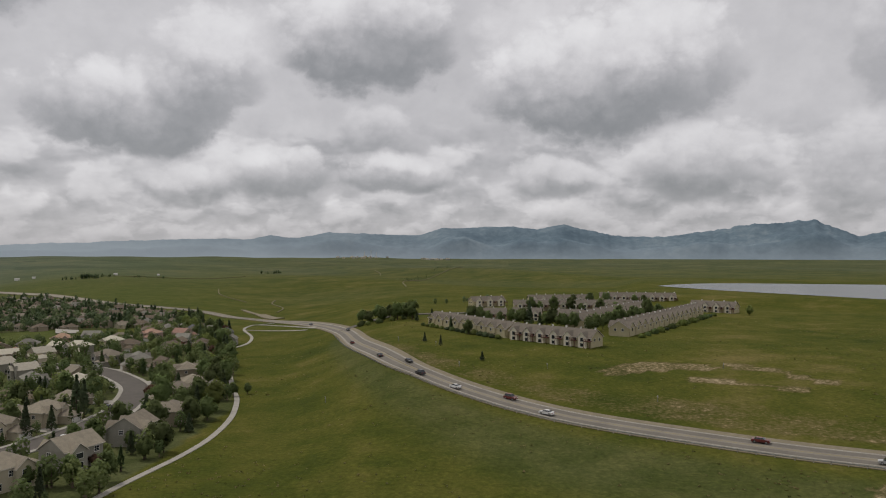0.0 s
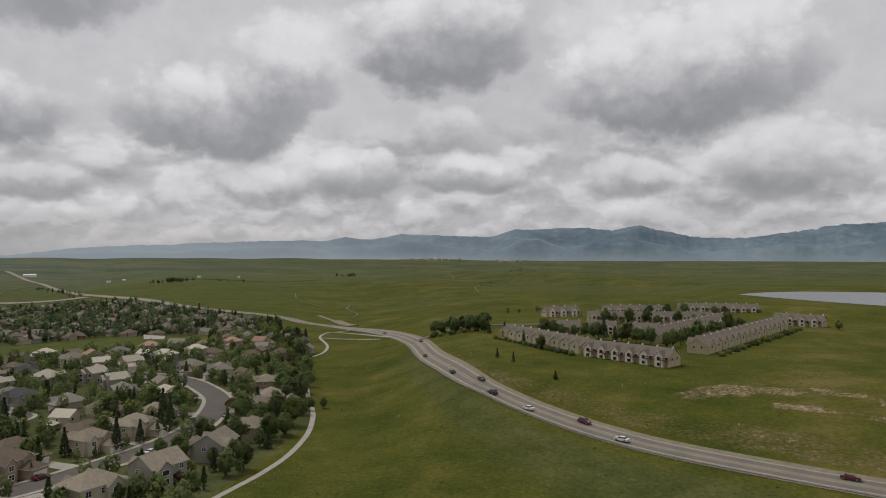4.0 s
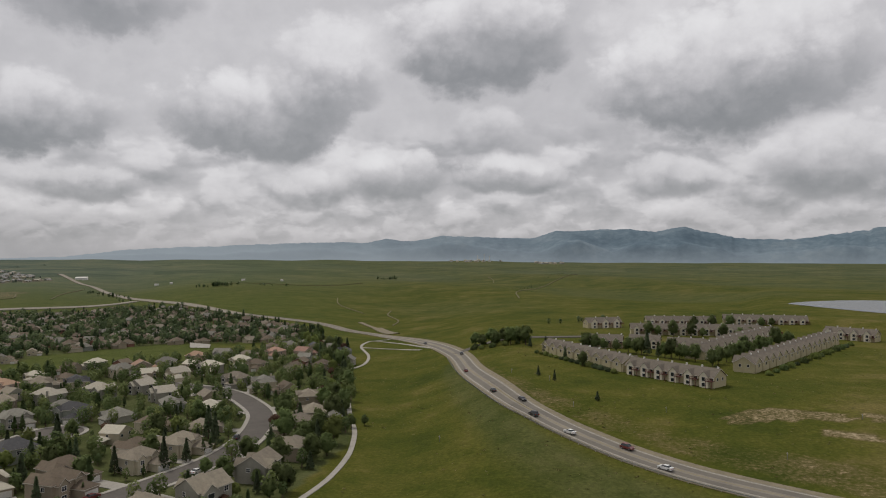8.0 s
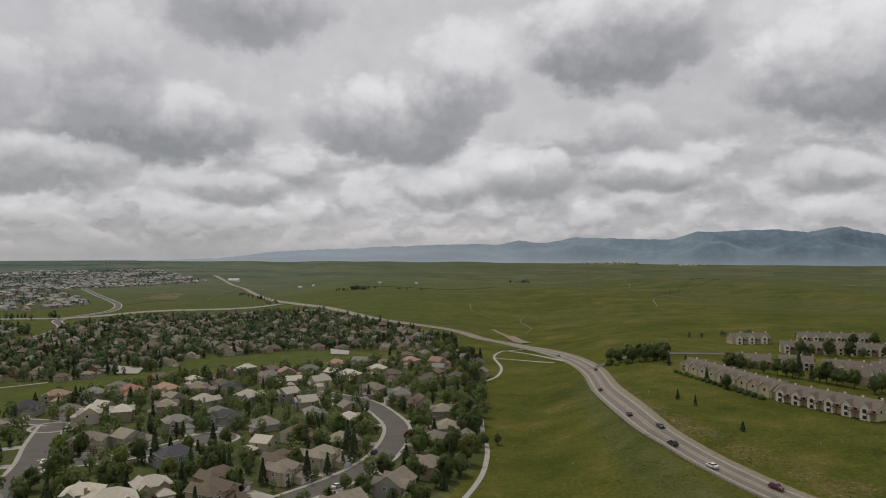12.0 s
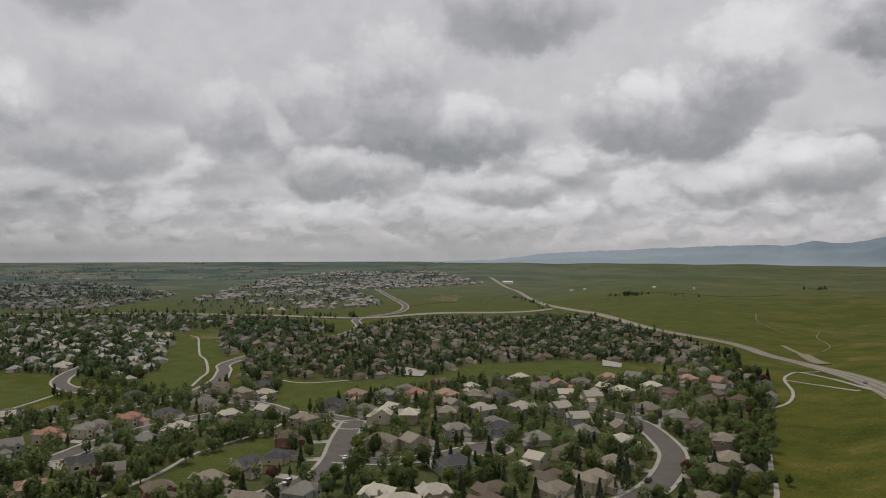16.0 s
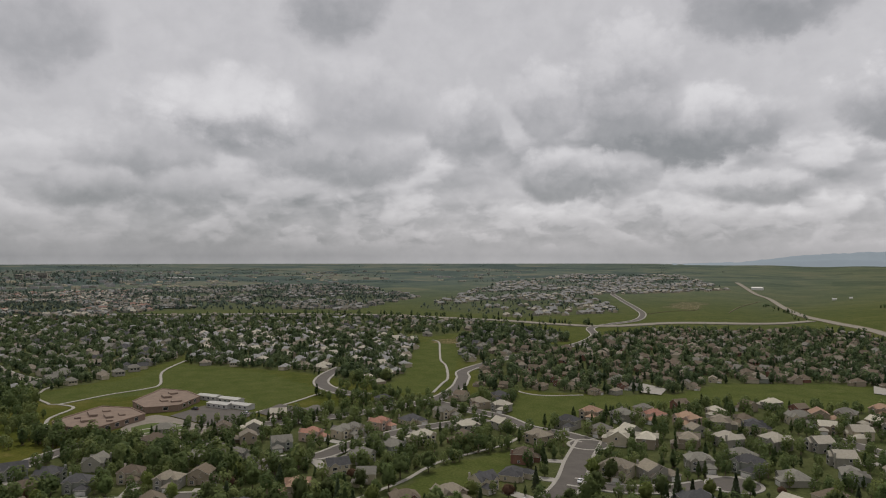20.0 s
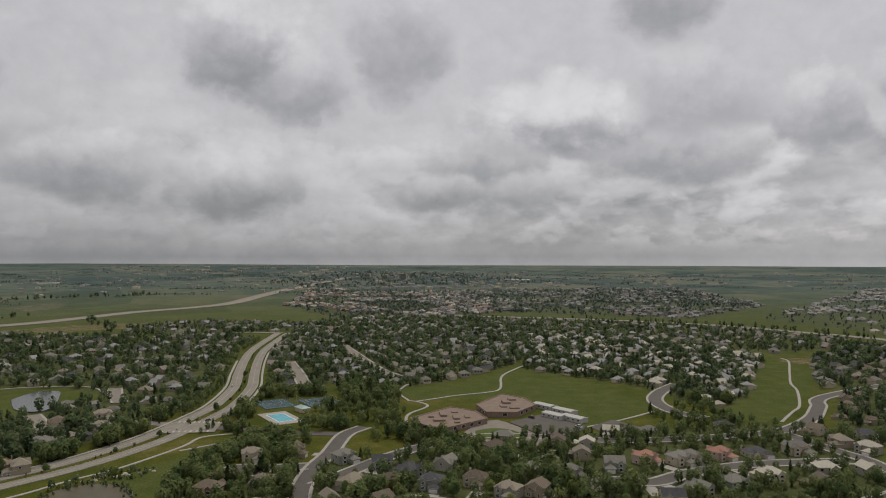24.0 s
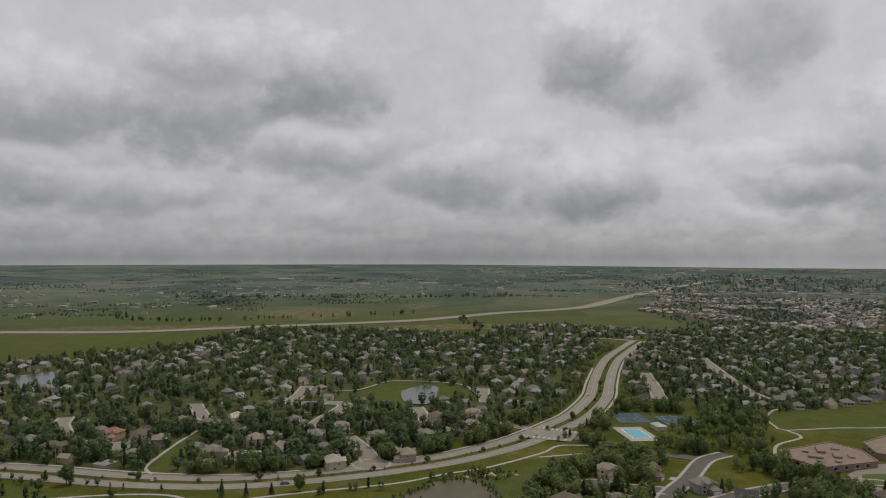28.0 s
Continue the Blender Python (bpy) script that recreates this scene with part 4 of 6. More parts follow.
def window_mesh(w, h):
    s = Shape()
    s.box(-w / 2 - 0.12, -0.10, -0.12, -w / 2, 0.02, h + 0.12, TRIM).box(w / 2, -0.10, -0.12, w / 2 + 0.12, 0.02, h + 0.12, TRIM)
    s.box(-w / 2, -0.10, h, w / 2, 0.02, h + 0.12, TRIM).box(-w / 2, -0.14, -0.12, w / 2, 0.02, 0.0, TRIM)
    s.box(-0.04, -0.08, 0.0, 0.04, 0.0, h, TRIM).box(-w / 2, -0.08, h * 0.52, w / 2, 0.0, h * 0.52 + 0.06, TRIM)
    return s.mesh("window")


def pane_mesh(w, h):
    return Shape().box(-w / 2, -0.05, 0, w / 2, -0.01, h, GLASS).mesh("pane")


def window_whole(w, h):
    s = Shape()
    s.box(-w / 2 - 0.12, -0.10, -0.12, w / 2 + 0.12, 0.0, h + 0.12, TRIM)
    s.box(-w / 2, -0.13, 0, w / 2, -0.11, h, GLASS)
    return s.mesh("window")


def garage_mesh(w):
    s = Shape().box(-w / 2, -0.06, 0, w / 2, 0.0, 2.2, TRIM)
    for k in range(4):
        s.box(-w / 2 + 0.1, -0.10, 0.08 + k * 0.54, w / 2 - 0.1, -0.06, 0.50 + k * 0.54, TRIM)
    return s.mesh("garage_door")


def door_mesh():
    s = Shape().box(-0.55, -0.08, 0, 0.55, 0.0, 2.15, TRIM)
    return s.box(-0.45, -0.12, 0.02, 0.45, -0.08, 2.05, DARKTRIM).mesh("front_door")


# main block, eaves, roof; garage wing; bay. Front looks to -y.
PLANS = [
    dict(main=(-6.5, -5, 6.5, 5, 5.7), roof=("hip", 3.0), wing=(0.3, -9.8, 6.3, -5, 3.0, 1.9), bay=(-5.4, -6.4, -1.6, -5, 5.5, 1.7)),
    dict(main=(-6.2, -4.8, 6.2, 4.8, 5.6), roof=("gable_x", 3.1), wing=(-6.2, -9.6, -0.2, -4.8, 3.0, 1.8), bay=(1.4, -6.2, 5.0, -4.8, 5.4, 1.8)),
    dict(main=(-7.4, -5, 7.4, 5.4, 5.9), roof=("hip", 3.3), wing=(1.2, -10.4, 7.6, -5, 3.1, 2.0), bay=(-6.2, -6.8, -1.8, -5, 5.8, 2.0)),
    dict(main=(-5.6, -5.4, 5.6, 5.4, 5.7), roof=("gable_y", 2.9), wing=(5.6, -7.6, 11.4, -1.2, 3.0, 1.9), bay=(-4.8, -6.8, -0.8, -5.4, 3.2, 1.5)),
    dict(main=(-7.4, -5.6, 7.4, 5.6, 3.3), roof=("hip", 3.2), wing=(1.2, -10.6, 7.4, -5.6, 3.0, 1.9), bay=(-5.6, -7.2, -1.4, -5.6, 3.2, 1.7)),
]
HOUSES = []


def house(x, y, turn, plan, roof, wall, near, size=0.79):
    """A family house: body, roofs, garage door, front door, chimney and windows."""
    p = PLANS[plan]
    x0, y0, x1, y1, eaves = p["main"]
    gx0, gy0, gx1, gy1, gh, grise = p["wing"]
    bx0, by0, bx1, by1, bh, brise = p["bay"]
    kind, rise = p["roof"]
    base = new("house")
    base.empty_display_size = 1.0
    base.matrix_world = pose(x, y, level(x, y), 0, 0, turn) @ Matrix.Diagonal((size, size, size, 1))
    storeys = "single-storey" if eaves < 4 else "two-storey"
    tagged(base, f"{storeys} {wall} house with {ROOF_WORDS[roof]} roof", "house", "houses of the residential streets")
    W, R = WALLS[wall], ROOFS[roof]

    def body():
        s = Shape().box(x0, y0, -0.6, x1, y1, eaves, W).box(gx0, gy0, -0.6, gx1, gy1, gh, W).box(bx0, by0, -0.6, bx1, by1, bh, W)
        return s.mesh("body")

    def main_roof():
        s = Shape()
        if kind == "hip":
            s.hip(x0, y0, x1, y1, eaves + 0.1, rise, R)
        else:
            s.gable(x0, y0, x1, y1, eaves, rise, R, W, along=kind[-1])
        return s.mesh("roof")

    def wing_roof():
        return Shape().hip(gx0, gy0, gx1, gy1 + 2, gh + 0.1, grise, R, over=0.4).mesh("wing_roof")

    def bay_roof():
        return Shape().gable(bx0, by0, bx1, by1 + 3.0, bh, brise, R, W, along="y", over=0.35).mesh("bay_roof")

    part("body", shared(("body", plan, wall), body), base)
    part("roof", shared(("roof", plan, roof, wall), main_roof), base)
    part("wing_roof", shared(("wing", plan, roof), wing_roof), base)
    part("bay_roof", shared(("bay", plan, roof, wall), bay_roof), base)
    if near and eaves > 4:
        # a small front gable over the stairs, and a gable to the garden
        fx = (gx0 + gx1) / 2 if plan != 3 else 2.6
        fg = part("front_gable", shared(("front_gable", plan, roof, wall), lambda: Shape().box(-1.7, y0 - 0.5, eaves - 1.6, 1.7, y0 + 1, eaves + 0.1, W, True).gable(-1.7, y0 - 0.5, 1.7, y0 + 3.5, eaves + 0.1, 1.5, R, W, along="y", over=0.3).mesh("front_gable")), base)
        fg.matrix_basis = pose(fx, 0, 0)
        rg = part("rear_gable", shared(("rear_gable", plan, roof, wall), lambda: Shape().box(-2.6, y1 - 1, -0.6, 2.6, y1 + 1.4, eaves - 0.4, W).gable(-2.6, y1 - 3.5, 2.6, y1 + 1.4, eaves - 0.4, 2.1, R, W, along="y", over=0.35).mesh("rear_gable")), base)
        rg.matrix_basis = pose(x1 - 3.4 if plan % 2 else x0 + 3.6, 0, 0)
        for h in (0.9, 3.4):
            ob = part("window", shared(("window_whole", 2.2, 1.4), lambda: window_whole(2.2, 1.4)), base)
            ob.matrix_basis = pose(x1 - 3.4 if plan % 2 else x0 + 3.6, y1 + 1.4, h, 0, 0, 180)
    gd = part("garage_door", shared(("garage",), lambda: garage_mesh(4.9)), base)
    gd.matrix_basis = pose((gx0 + gx1) / 2, gy0 - 0.01, 0.02)
    if near:
        fd = part("front_door", shared(("door",), door_mesh), base)
        fd.matrix_basis = pose((bx1 + gx0) / 2 if gx0 > bx1 else (bx0 + gx1) / 2 if gx1 < bx0 else 0, y0 - 0.01, 0.15)
        if (int(x) + int(y)) % 3 == 0:
            top = eaves + rise * 0.75
            ch = part("chimney", shared(("chimney", plan, wall), lambda: Shape().box(-0.5, -0.35, 0, 0.5, 0.35, top, W).box(-0.56, -0.41, top, 0.56, 0.41, top + 0.2, CONCRETE).mesh("chimney")), base)
            ch.matrix_basis = pose(x0 + 1.0, y1 + 0.36, 0)
    spots = [((bx0 + bx1) / 2, by0, 0.9, 0, 1.8, 1.5)]
    if bh > 4:
        spots.append(((bx0 + bx1) / 2, by0, 3.6, 0, 1.6, 1.4))
    if eaves > 4:
        spots += [((gx0 + gx1) / 2 + (0 if plan != 3 else -7), y0, 3.9, 0, 1.5, 1.1), (x0, -1.5, 3.7, 270, 1.2, 1.2), (x1, -1.0, 3.7, 90, 1.2, 1.2)]
        spots += [(u, y1, 3.6, 180, 1.5, 1.4) for u in ((x0 + 2.2, (x0 + x1) / 2, x1 - 2.2) if near else (x0 + 2.5, x1 - 2.5))]
    if near:
        spots += [(x0, 1.5, 0.9, 270, 1.3, 1.4), (x1 - 2.8, y1, 0.8, 180, 2.2, 1.6), (x0 + 3.4, y1, 0.8, 180, 1.8, 1.5)]
    close = near and math.hypot(x, y) < 345
    for u, v, h, spin, w, tall in spots:
        if close:
            ob = part("window", shared(("window", w, tall), lambda: window_mesh(w, tall)), base)
            part("pane", shared(("pane", w, tall), lambda: pane_mesh(w, tall)), ob)
        else:
            ob = part("window", shared(("window_whole", w, tall), lambda: window_whole(w, tall)), base)
        ob.matrix_basis = pose(u, v, h, 0, 0, spin)
    HOUSES.append((x, y))
    return base


STREETS = [(c[0], c[1]) for c in CLEAR if 4.5 < c[2] < 12]


def facing(x, y):
    """Turn of a house whose front looks to the nearest street."""
    best = min(STREETS, key=lambda s: (s[0] - x) ** 2 + (s[1] - y) ** 2)
    return math.degrees(math.atan2(best[0] - x, -(best[1] - y))), best


ROWS = {
    "first rows": "-176,175,l -162,188,l -147,202,b -132,217,t -128,236,t -178,219,d -224,225,t -206,232,t -311,292,o -297,303,g -286,316,r -270,324,o -256,333,t "
                  "-240,339,d -263,263,l -251,272,l -240,289,t -230,305,l -198,277,d -179,280,g -213,263,g -216,322,l -239,396,o -232,411,g -228,440,o",
    "by the curve": "-241,380,g -206,373,l -198,399,l -217,455,g -203,463,t -186,469,p -168,473,p -182,320,l -202,336,l -165,362,t -146,353,g -145,292,l -136,265,t "
                    "-112,322,t -102,300,t -98,270,t -88,238,t -90,214,t -96,190,t -192,427,l -104,172,t -140,228,b -137,188,b -116,150,t -161,170,l",
    "western rows": "-350,180,r -354,200,d -357,223,g -321,215,l -349,139,r -343,156,g -340,120,g -330,95,g -273,103,o -300,143,g -306,162,g -290,127,d -315,184,l "
                    "-234,148,t -238,131,b -240,168,d -245,186,d -262,205,b -284,232,t -301,266,d -264,50,t -288,52,b -345,162,g -200,160,g -197,134,t",
    "by the pool": "-345,-62,b -335,-44,t -376,-54,t -382,-34,b -301,-42,g -362,-4,g -366,10,d -306,17,b -350,41,g -324,51,b -340,22,d -325,-4,t -308,75,b -300,56,t "
                   "-322,-64,b -322,31,d -280,-42,t -270,14,g -285,0,b",
    "eastern rows": "-348,-346,r -349,-326,b -345,-308,t -310,-352,b -340,-190,l -368,-178,o -367,-160,t -396,-196,t -412,-225,g -418,-172,g -462,-170,b -446,-150,t "
                    "-386,-228,g -415,-262,g -365,-256,t -334,-262,t -388,-308,g -420,-308,l -526,-510,t -574,-500,g -581,-411,t -321,-383,g -475,-158,t",
}
rng = random.Random(7)
WALL_FOR = {"l": ("cream", "grey", "tan"), "t": ("cream", "tan", "grey"), "b": ("tan", "brick", "tan", "cream"), "g": ("grey", "cream", "sage"), "d": ("grey", "sage", "cream"),
            "o": ("pink", "tan"), "r": ("pink", "cream"), "p": ("pink",), "w": ("grey", "cream")}
for name, row in ROWS.items():
    for item in row.split():
        a, b, colour = item.split(",")
        x, y = float(a), float(b)
        turn, best = facing(x, y)
        away = math.hypot(best[0] - x, best[1] - y)
        if away < 13.5:
            x, y = best[0] + (x - best[0]) / away * 14.5, best[1] + (y - best[1]) / away * 14.5
        house(x, y, turn + rng.uniform(-6, 6), rng.choice((0, 0, 1, 2, 2, 3, 4)), colour, rng.choice(WALL_FOR[colour]), True, 0.95 if math.hypot(x, y) < 245 else 0.84 if name in ("first rows", "by the curve") else 0.77)
        if away < 34:
            # a concrete drive from the garage to the street
            p = PLANS[0]
            sx, sy = math.sin(radians(turn)), -math.cos(radians(turn))
            cx, cy = x + math.cos(radians(turn)) * 3.2, y + math.sin(radians(turn)) * 3.2
            ribbon("driveway", [(cx + sx * 9, cy + sy * 9), (cx + sx * max(10.5, away - 5.5), cy + sy * max(10.5, away - 5.5))], 2.6, -2.6, 0.08, CONCRETE,
                   "pale concrete driveway from garage to street", "driveway", step=3)

CLEARS = np.array(CLEAR)


def blocked(x, y, room):
    return bool((np.hypot(CLEARS[:, 0] - x, CLEARS[:, 1] - y) < CLEARS[:, 2] + room).any())


def gap(x, y, others, room):
    """Whether the place keeps its distance from the others; along the line of sight the spacing is wider."""
    if not len(others):
        return True
    o = np.asarray(others)
    d = math.hypot(x, y)
    ux, uy = x / d, y / d
    dx, dy = o[:, 0] - x, o[:, 1] - y
    return bool((np.hypot((dx * ux + dy * uy) / 1.4, dx * uy - dy * ux) > room).all())


KEEP_OFF = LAWNS + WATERS + COURTS + [[(-405, 55), (-440, 28), (-470, 25), (-520, 80), (-520, 130), (-415, 165), (-398, 120)], [(-446, -58), (-484, -68), (-524, -76), (-540, -58), (-538, -22), (-514, -12), (-495, -34), (-456, -32)]]


def scatter(outline, room, count, others, off_street=0.0, seed=1, tries=12):
    """Places inside an outline, apart from each other, streets, lawns and water."""
    r = random.Random(seed)
    xs, ys = [p[0] for p in outline], [p[1] for p in outline]
    made, every = [], list(others)
    for _ in range(count * tries):
        x, y = r.uniform(min(xs), max(xs)), r.uniform(min(ys), max(ys))
        spot = np.array([x]), np.array([y])
        if not inside(*spot, outline)[0] or any(inside(*spot, q)[0] for q in KEEP_OFF) or blocked(x, y, off_street):
            continue
        if gap(x, y, every, room):
            made.append((x, y))
            every.append((x, y))
            if len(made) >= count:
                break
    return made


def field_turn(x, y):
    return 57.3 * (math.sin(x / 130) + math.cos(y / 110)) + rng.choice((0, 90, 180))


MORE = []
for outline, room, count, colours, seed in ((HOME, 13.5, 75, "tgblbgd", 3), (BROWN, 8.6, 440, "bbtgbb", 4), (PALE, 9.6, 180, "lwlwgwt", 5), (EASTERN, 12, 360, "ggwdgtg", 6), (LEAFY, 10.5, 330, "gdtwgg", 8),
                                            (SOUTHWEST, 11, 90, "dgdg", 9), (BEYOND, 14, 110, "gdtwgg", 10), (ROADSIDE, 15, 40, "gdwg", 14)):
    for x, y in scatter(outline, room, count, HOUSES, 3.5, seed, 9):
        MORE.append((x, y, rng.choice(colours)))
MORE.sort(key=lambda h: math.hypot(h[0], h[1]))
for x, y, colour in MORE[:150]:
    near_street = min((s[0] - x) ** 2 + (s[1] - y) ** 2 for s in STREETS) < 40 ** 2
    house(x, y, facing(x, y)[0] if near_street else field_turn(x, y), rng.randrange(5), colour, rng.choice(WALL_FOR[colour]), False, 0.72 if inside(np.array([x]), np.array([y]), HOME)[0] else 0.54)


def joined_houses(name, places, label, sizes=(6.2, 8.8), tall=3.5):
    """Far houses, too many to count: blocks with hipped or gabled roofs in one mesh."""
    s = Shape()
    for x, y, colour in places:
        w, d, h = rng.uniform(*sizes), rng.uniform(5.6, 7.6), rng.choice((tall, tall, 2.7))
        m = pose(x, y, level(x, y), 0, 0, field_turn(x, y))
        one = Shape()
        wall = WALLS[rng.choice(WALL_FOR[colour])]
        one.box(-w / 2, -d / 2, -0.8, w / 2, d / 2, h, wall)
        g = rng.uniform(-w / 2, w / 2 - 5)
        one.box(g, -d / 2 - 3, -0.8, g + 5, -d / 2, 2.7, wall)
        one.hip(g, -d / 2 - 3, g + 5, -d / 2 + 1, 2.8, 1.4, ROOFS[colour], 0.4)
        if rng.random() < 0.6:
            one.hip(-w / 2, -d / 2, w / 2, d / 2, h + 0.1, 2.3, ROOFS[colour])
        else:
            one.gable(-w / 2, -d / 2, w / 2, d / 2, h, 2.2, ROOFS[colour], wall)
        for k in (-0.3, 0.0, 0.3):
            one.box(k * w - 0.7, -d / 2 - 0.06, h - 1.9, k * w + 0.7, -d / 2 - 0.02, h - 0.7, GLASS)
            one.box(k * w - 0.7, d / 2 + 0.02, h - 1.9, k * w + 0.7, d / 2 + 0.06, h - 0.7, GLASS)
        for face, k in zip(one.faces, one.kinds):
            s.face([m @ Vector(one.points[i]) for i in face], one.materials[k])
    ob = new(name, s.mesh(name))
    return tagged(ob, label, "houses", kind="stuff")


joined_houses("distant_houses", MORE[150:], "many family houses with brown and grey roofs among trees")
FARTHER = []
for outline, count, colours, seed in ((RIDGE, 900, "wwwwwlg", 11), (PLAIN, 800, "ggwdgw", 12), (ROSY, 620, "tlwlgbp", 13)):
    r = random.Random(seed)
    xs, ys = [p[0] for p in outline], [p[1] for p in outline]
    got = 0
    while got < count:
        x, y = r.uniform(min(xs), max(xs)), r.uniform(min(ys), max(ys))
        if inside(np.array([x]), np.array([y]), outline)[0] and noise.noise((x / 150, y / 150, 4.0)) > -0.16:
            FARTHER.append((x, y, r.choice(colours)))
            got += 1
joined_houses("distant_houses", FARTHER, "far rows of pale and brown roofs on the plain", (8, 13))


# ---- terraces on the rise ----
TERRACE_WALL = surface("beige_siding", (0.46, 0.405, 0.26), (0.38, 0.335, 0.21), 2.5, 0.9, 0.01)
TERRACE_FRONT = surface("pale_cream_siding", (0.72, 0.665, 0.54), (0.62, 0.57, 0.46), 2.0, 0.9, 0.01)
TERRACE_ROOF = surface("weathered_grey_brown_shingles", (0.172, 0.148, 0.120), (0.12, 0.103, 0.084), 1.3, 0.9, 0.03)


def terrace(p0, p1, units, deep=9.0, plain=False):
    """A row of joined two-storey houses with front gables; the body lies to the left of the line."""
    dx, dy = p1[0] - p0[0], p1[1] - p0[1]
    long = math.hypot(dx, dy)
    mx, my = (p0[0] + p1[0]) / 2, (p0[1] + p1[1]) / 2
    base = new("terrace")
    tilt = math.degrees(math.atan2(level(*p1) - level(*p0), long))
    base.matrix_world = pose(p0[0], p0[1], (level(*p0) + level(*p1)) / 2 - 0.1, 0, 0, math.degrees(math.atan2(dy, dx)))
    tagged(base, "beige terrace of joined houses with grey-brown gabled roof", "terrace", "terraces on the rise")
    e, rise, unit = 4.2, 3.0, long / units
    part("body", Shape().box(0, 0, -2.0, long, deep, e, TERRACE_WALL).mesh("body"), base)
    part("roof", Shape().gable(0, 0, long, deep, e, rise, TERRACE_ROOF, TERRACE_WALL, along="x").mesh("roof"), base)
    for k in range(units):
        c = (k + 0.5) * unit
        for y, s in ((0.0, 1), (deep, -1)):
            w = unit * (0.26 if not plain or s < 0 else 0.40)
            ya, yb = (y - 1.3, y + 0.1) if s > 0 else (y - 0.1, y + 1.3)
            if plain and s > 0:
                ya = y - 0.3
            key = (round(w, 2), s, plain)
            bay = part("bay", shared(("tbay",) + key, lambda: Shape().box(-w, ya, -2.0, w, yb, e + 0.2, TERRACE_WALL if plain else TERRACE_FRONT).mesh("bay")), base)
            bay.matrix_basis = pose(c, 0, 0)
            za, zb = (ya, y + 3.6) if s > 0 else (y - 3.6, yb)
            roof = part("bay_roof", shared(("tbayroof",) + key, lambda: Shape().gable(-w, za, w, zb, e + 0.2, w * (0.62 if plain and s > 0 else 1.0), TERRACE_ROOF, TERRACE_WALL if plain else TERRACE_FRONT, along="y", over=0.3).mesh("bay_roof")), base)
            roof.matrix_basis = pose(c, 0, 0)
            face_y, spin = (ya, 0) if s > 0 else (yb, 180)
            if plain and s > 0:
                ob = part("window", shared(("window_whole", 1.2, 1.2), lambda: window_whole(1.2, 1.2)), base)
                ob.matrix_basis = pose(c, face_y, 2.6, 0, 0, spin)
            if not (plain and s > 0):
                for h, ww, hh in ((2.6, 1.4, 1.5), (0.5, 1.4, 1.3)):
                    ob = part("window", shared(("window_whole", ww, hh), lambda: window_whole(ww, hh)), base)
                    ob.matrix_basis = pose(c, face_y, h, 0, 0, spin)
                side = part("window", shared(("window_whole", 1.3, 1.2), lambda: window_whole(1.3, 1.2)), base)
                side.matrix_basis = pose(c + unit * 0.40 * s, y, 2.7, 0, 0, spin)
                if s > 0:
                    def deck():
                        d = Shape().box(-1.4, -2.4, 2.7, 1.4, 0, 2.9, DARKTRIM, True)
                        for u in (-1.4, 1.25):
                            d.box(u, -2.4, -1.5, u + 0.15, -2.25, 3.9, DARKTRIM)
                        for v in range(9):
                            d.box(-1.4 + v * 0.345, -2.4, 2.9, -1.34 + v * 0.345, -2.34, 3.8, DARKTRIM)
                        return d.box(-1.4, -2.42, 3.8, 1.4, -2.32, 3.9, DARKTRIM).mesh("balcony")
                    b = part("balcony", shared(("deck",), deck), base, "dark red-brown timber balcony")
                    b.matrix_basis = pose(c + unit * 0.40, 0, 0)
        v = part("vent", shared(("vent",), lambda: Shape().box(-0.3, -0.3, 0, 0.3, 0.3, 0.9, TRIM).mesh("vent")), base, "small white roof vent")
        v.matrix_basis = pose((k + 1) * unit - unit * 0.1, deep / 2, e + rise - 0.1)
    for end, spin in ((0.0, 270), (long, 90)):
        for v in (deep * 0.3, deep * 0.7):
            ob = part("window", shared(("window_whole", 0.9, 1.1), lambda: window_whole(0.9, 1.1)), base)
            ob.matrix_basis = pose(end, v, 2.6, 0, 0, spin)
    for k in range(int(long / 5) + 1):
        t = k * 5.0 / long
        CLEAR.append((p0[0] + dx * t - dy / long * deep / 2, p0[1] + dy * t + dx / long * deep / 2, deep * 0.62))
    return base


terrace((-8, 400), (29, 336), 9, plain=True)
terrace((30, 333), (61, 303), 6)
terrace((86, 341), (163, 460), 15, plain=True)
terrace((165, 492), (187, 472), 4)
terrace((16, 424), (36, 421), 3)
terrace((40, 425), (56, 421), 3)
terrace((59, 414), (77, 408), 3)
terrace((72, 381), (138, 490), 12)
terrace((48, 494), (128, 494), 11)
terrace((65, 552), (114, 556), 7)
terrace((119, 556), (174, 548), 8)
terrace((22, 531), (46, 541), 3)



# ---- trees ----
def leaf_quads(centres, sizes, rs, axis=None):
    """Small leaf sprays, one quad each, lying loosely round the axis they grow from."""
    n = len(centres)
    face = rs.normal(size=(n, 3))
    if axis is not None:
        away = centres - axis
        face = face * 0.38 + away / np.maximum(np.linalg.norm(away, axis=1, keepdims=True), 1e-6)
    a = np.cross(face, rs.normal(size=(n, 3)))
    a /= np.maximum(np.linalg.norm(a, axis=1, keepdims=True), 1e-6)
    b = np.cross(face, a)
    b /= np.maximum(np.linalg.norm(b, axis=1, keepdims=True), 1e-6)
    s = sizes[:, None]
    a, b = a * s, b * s * 0.75
    points = np.stack([centres - a - b * 0.6, centres + a * 0.2 - b, centres + a + b * 0.5, centres - a * 0.3 + b], 1).reshape(-1, 3)
    faces = np.arange(n * 4).reshape(-1, 4)
    return points, faces


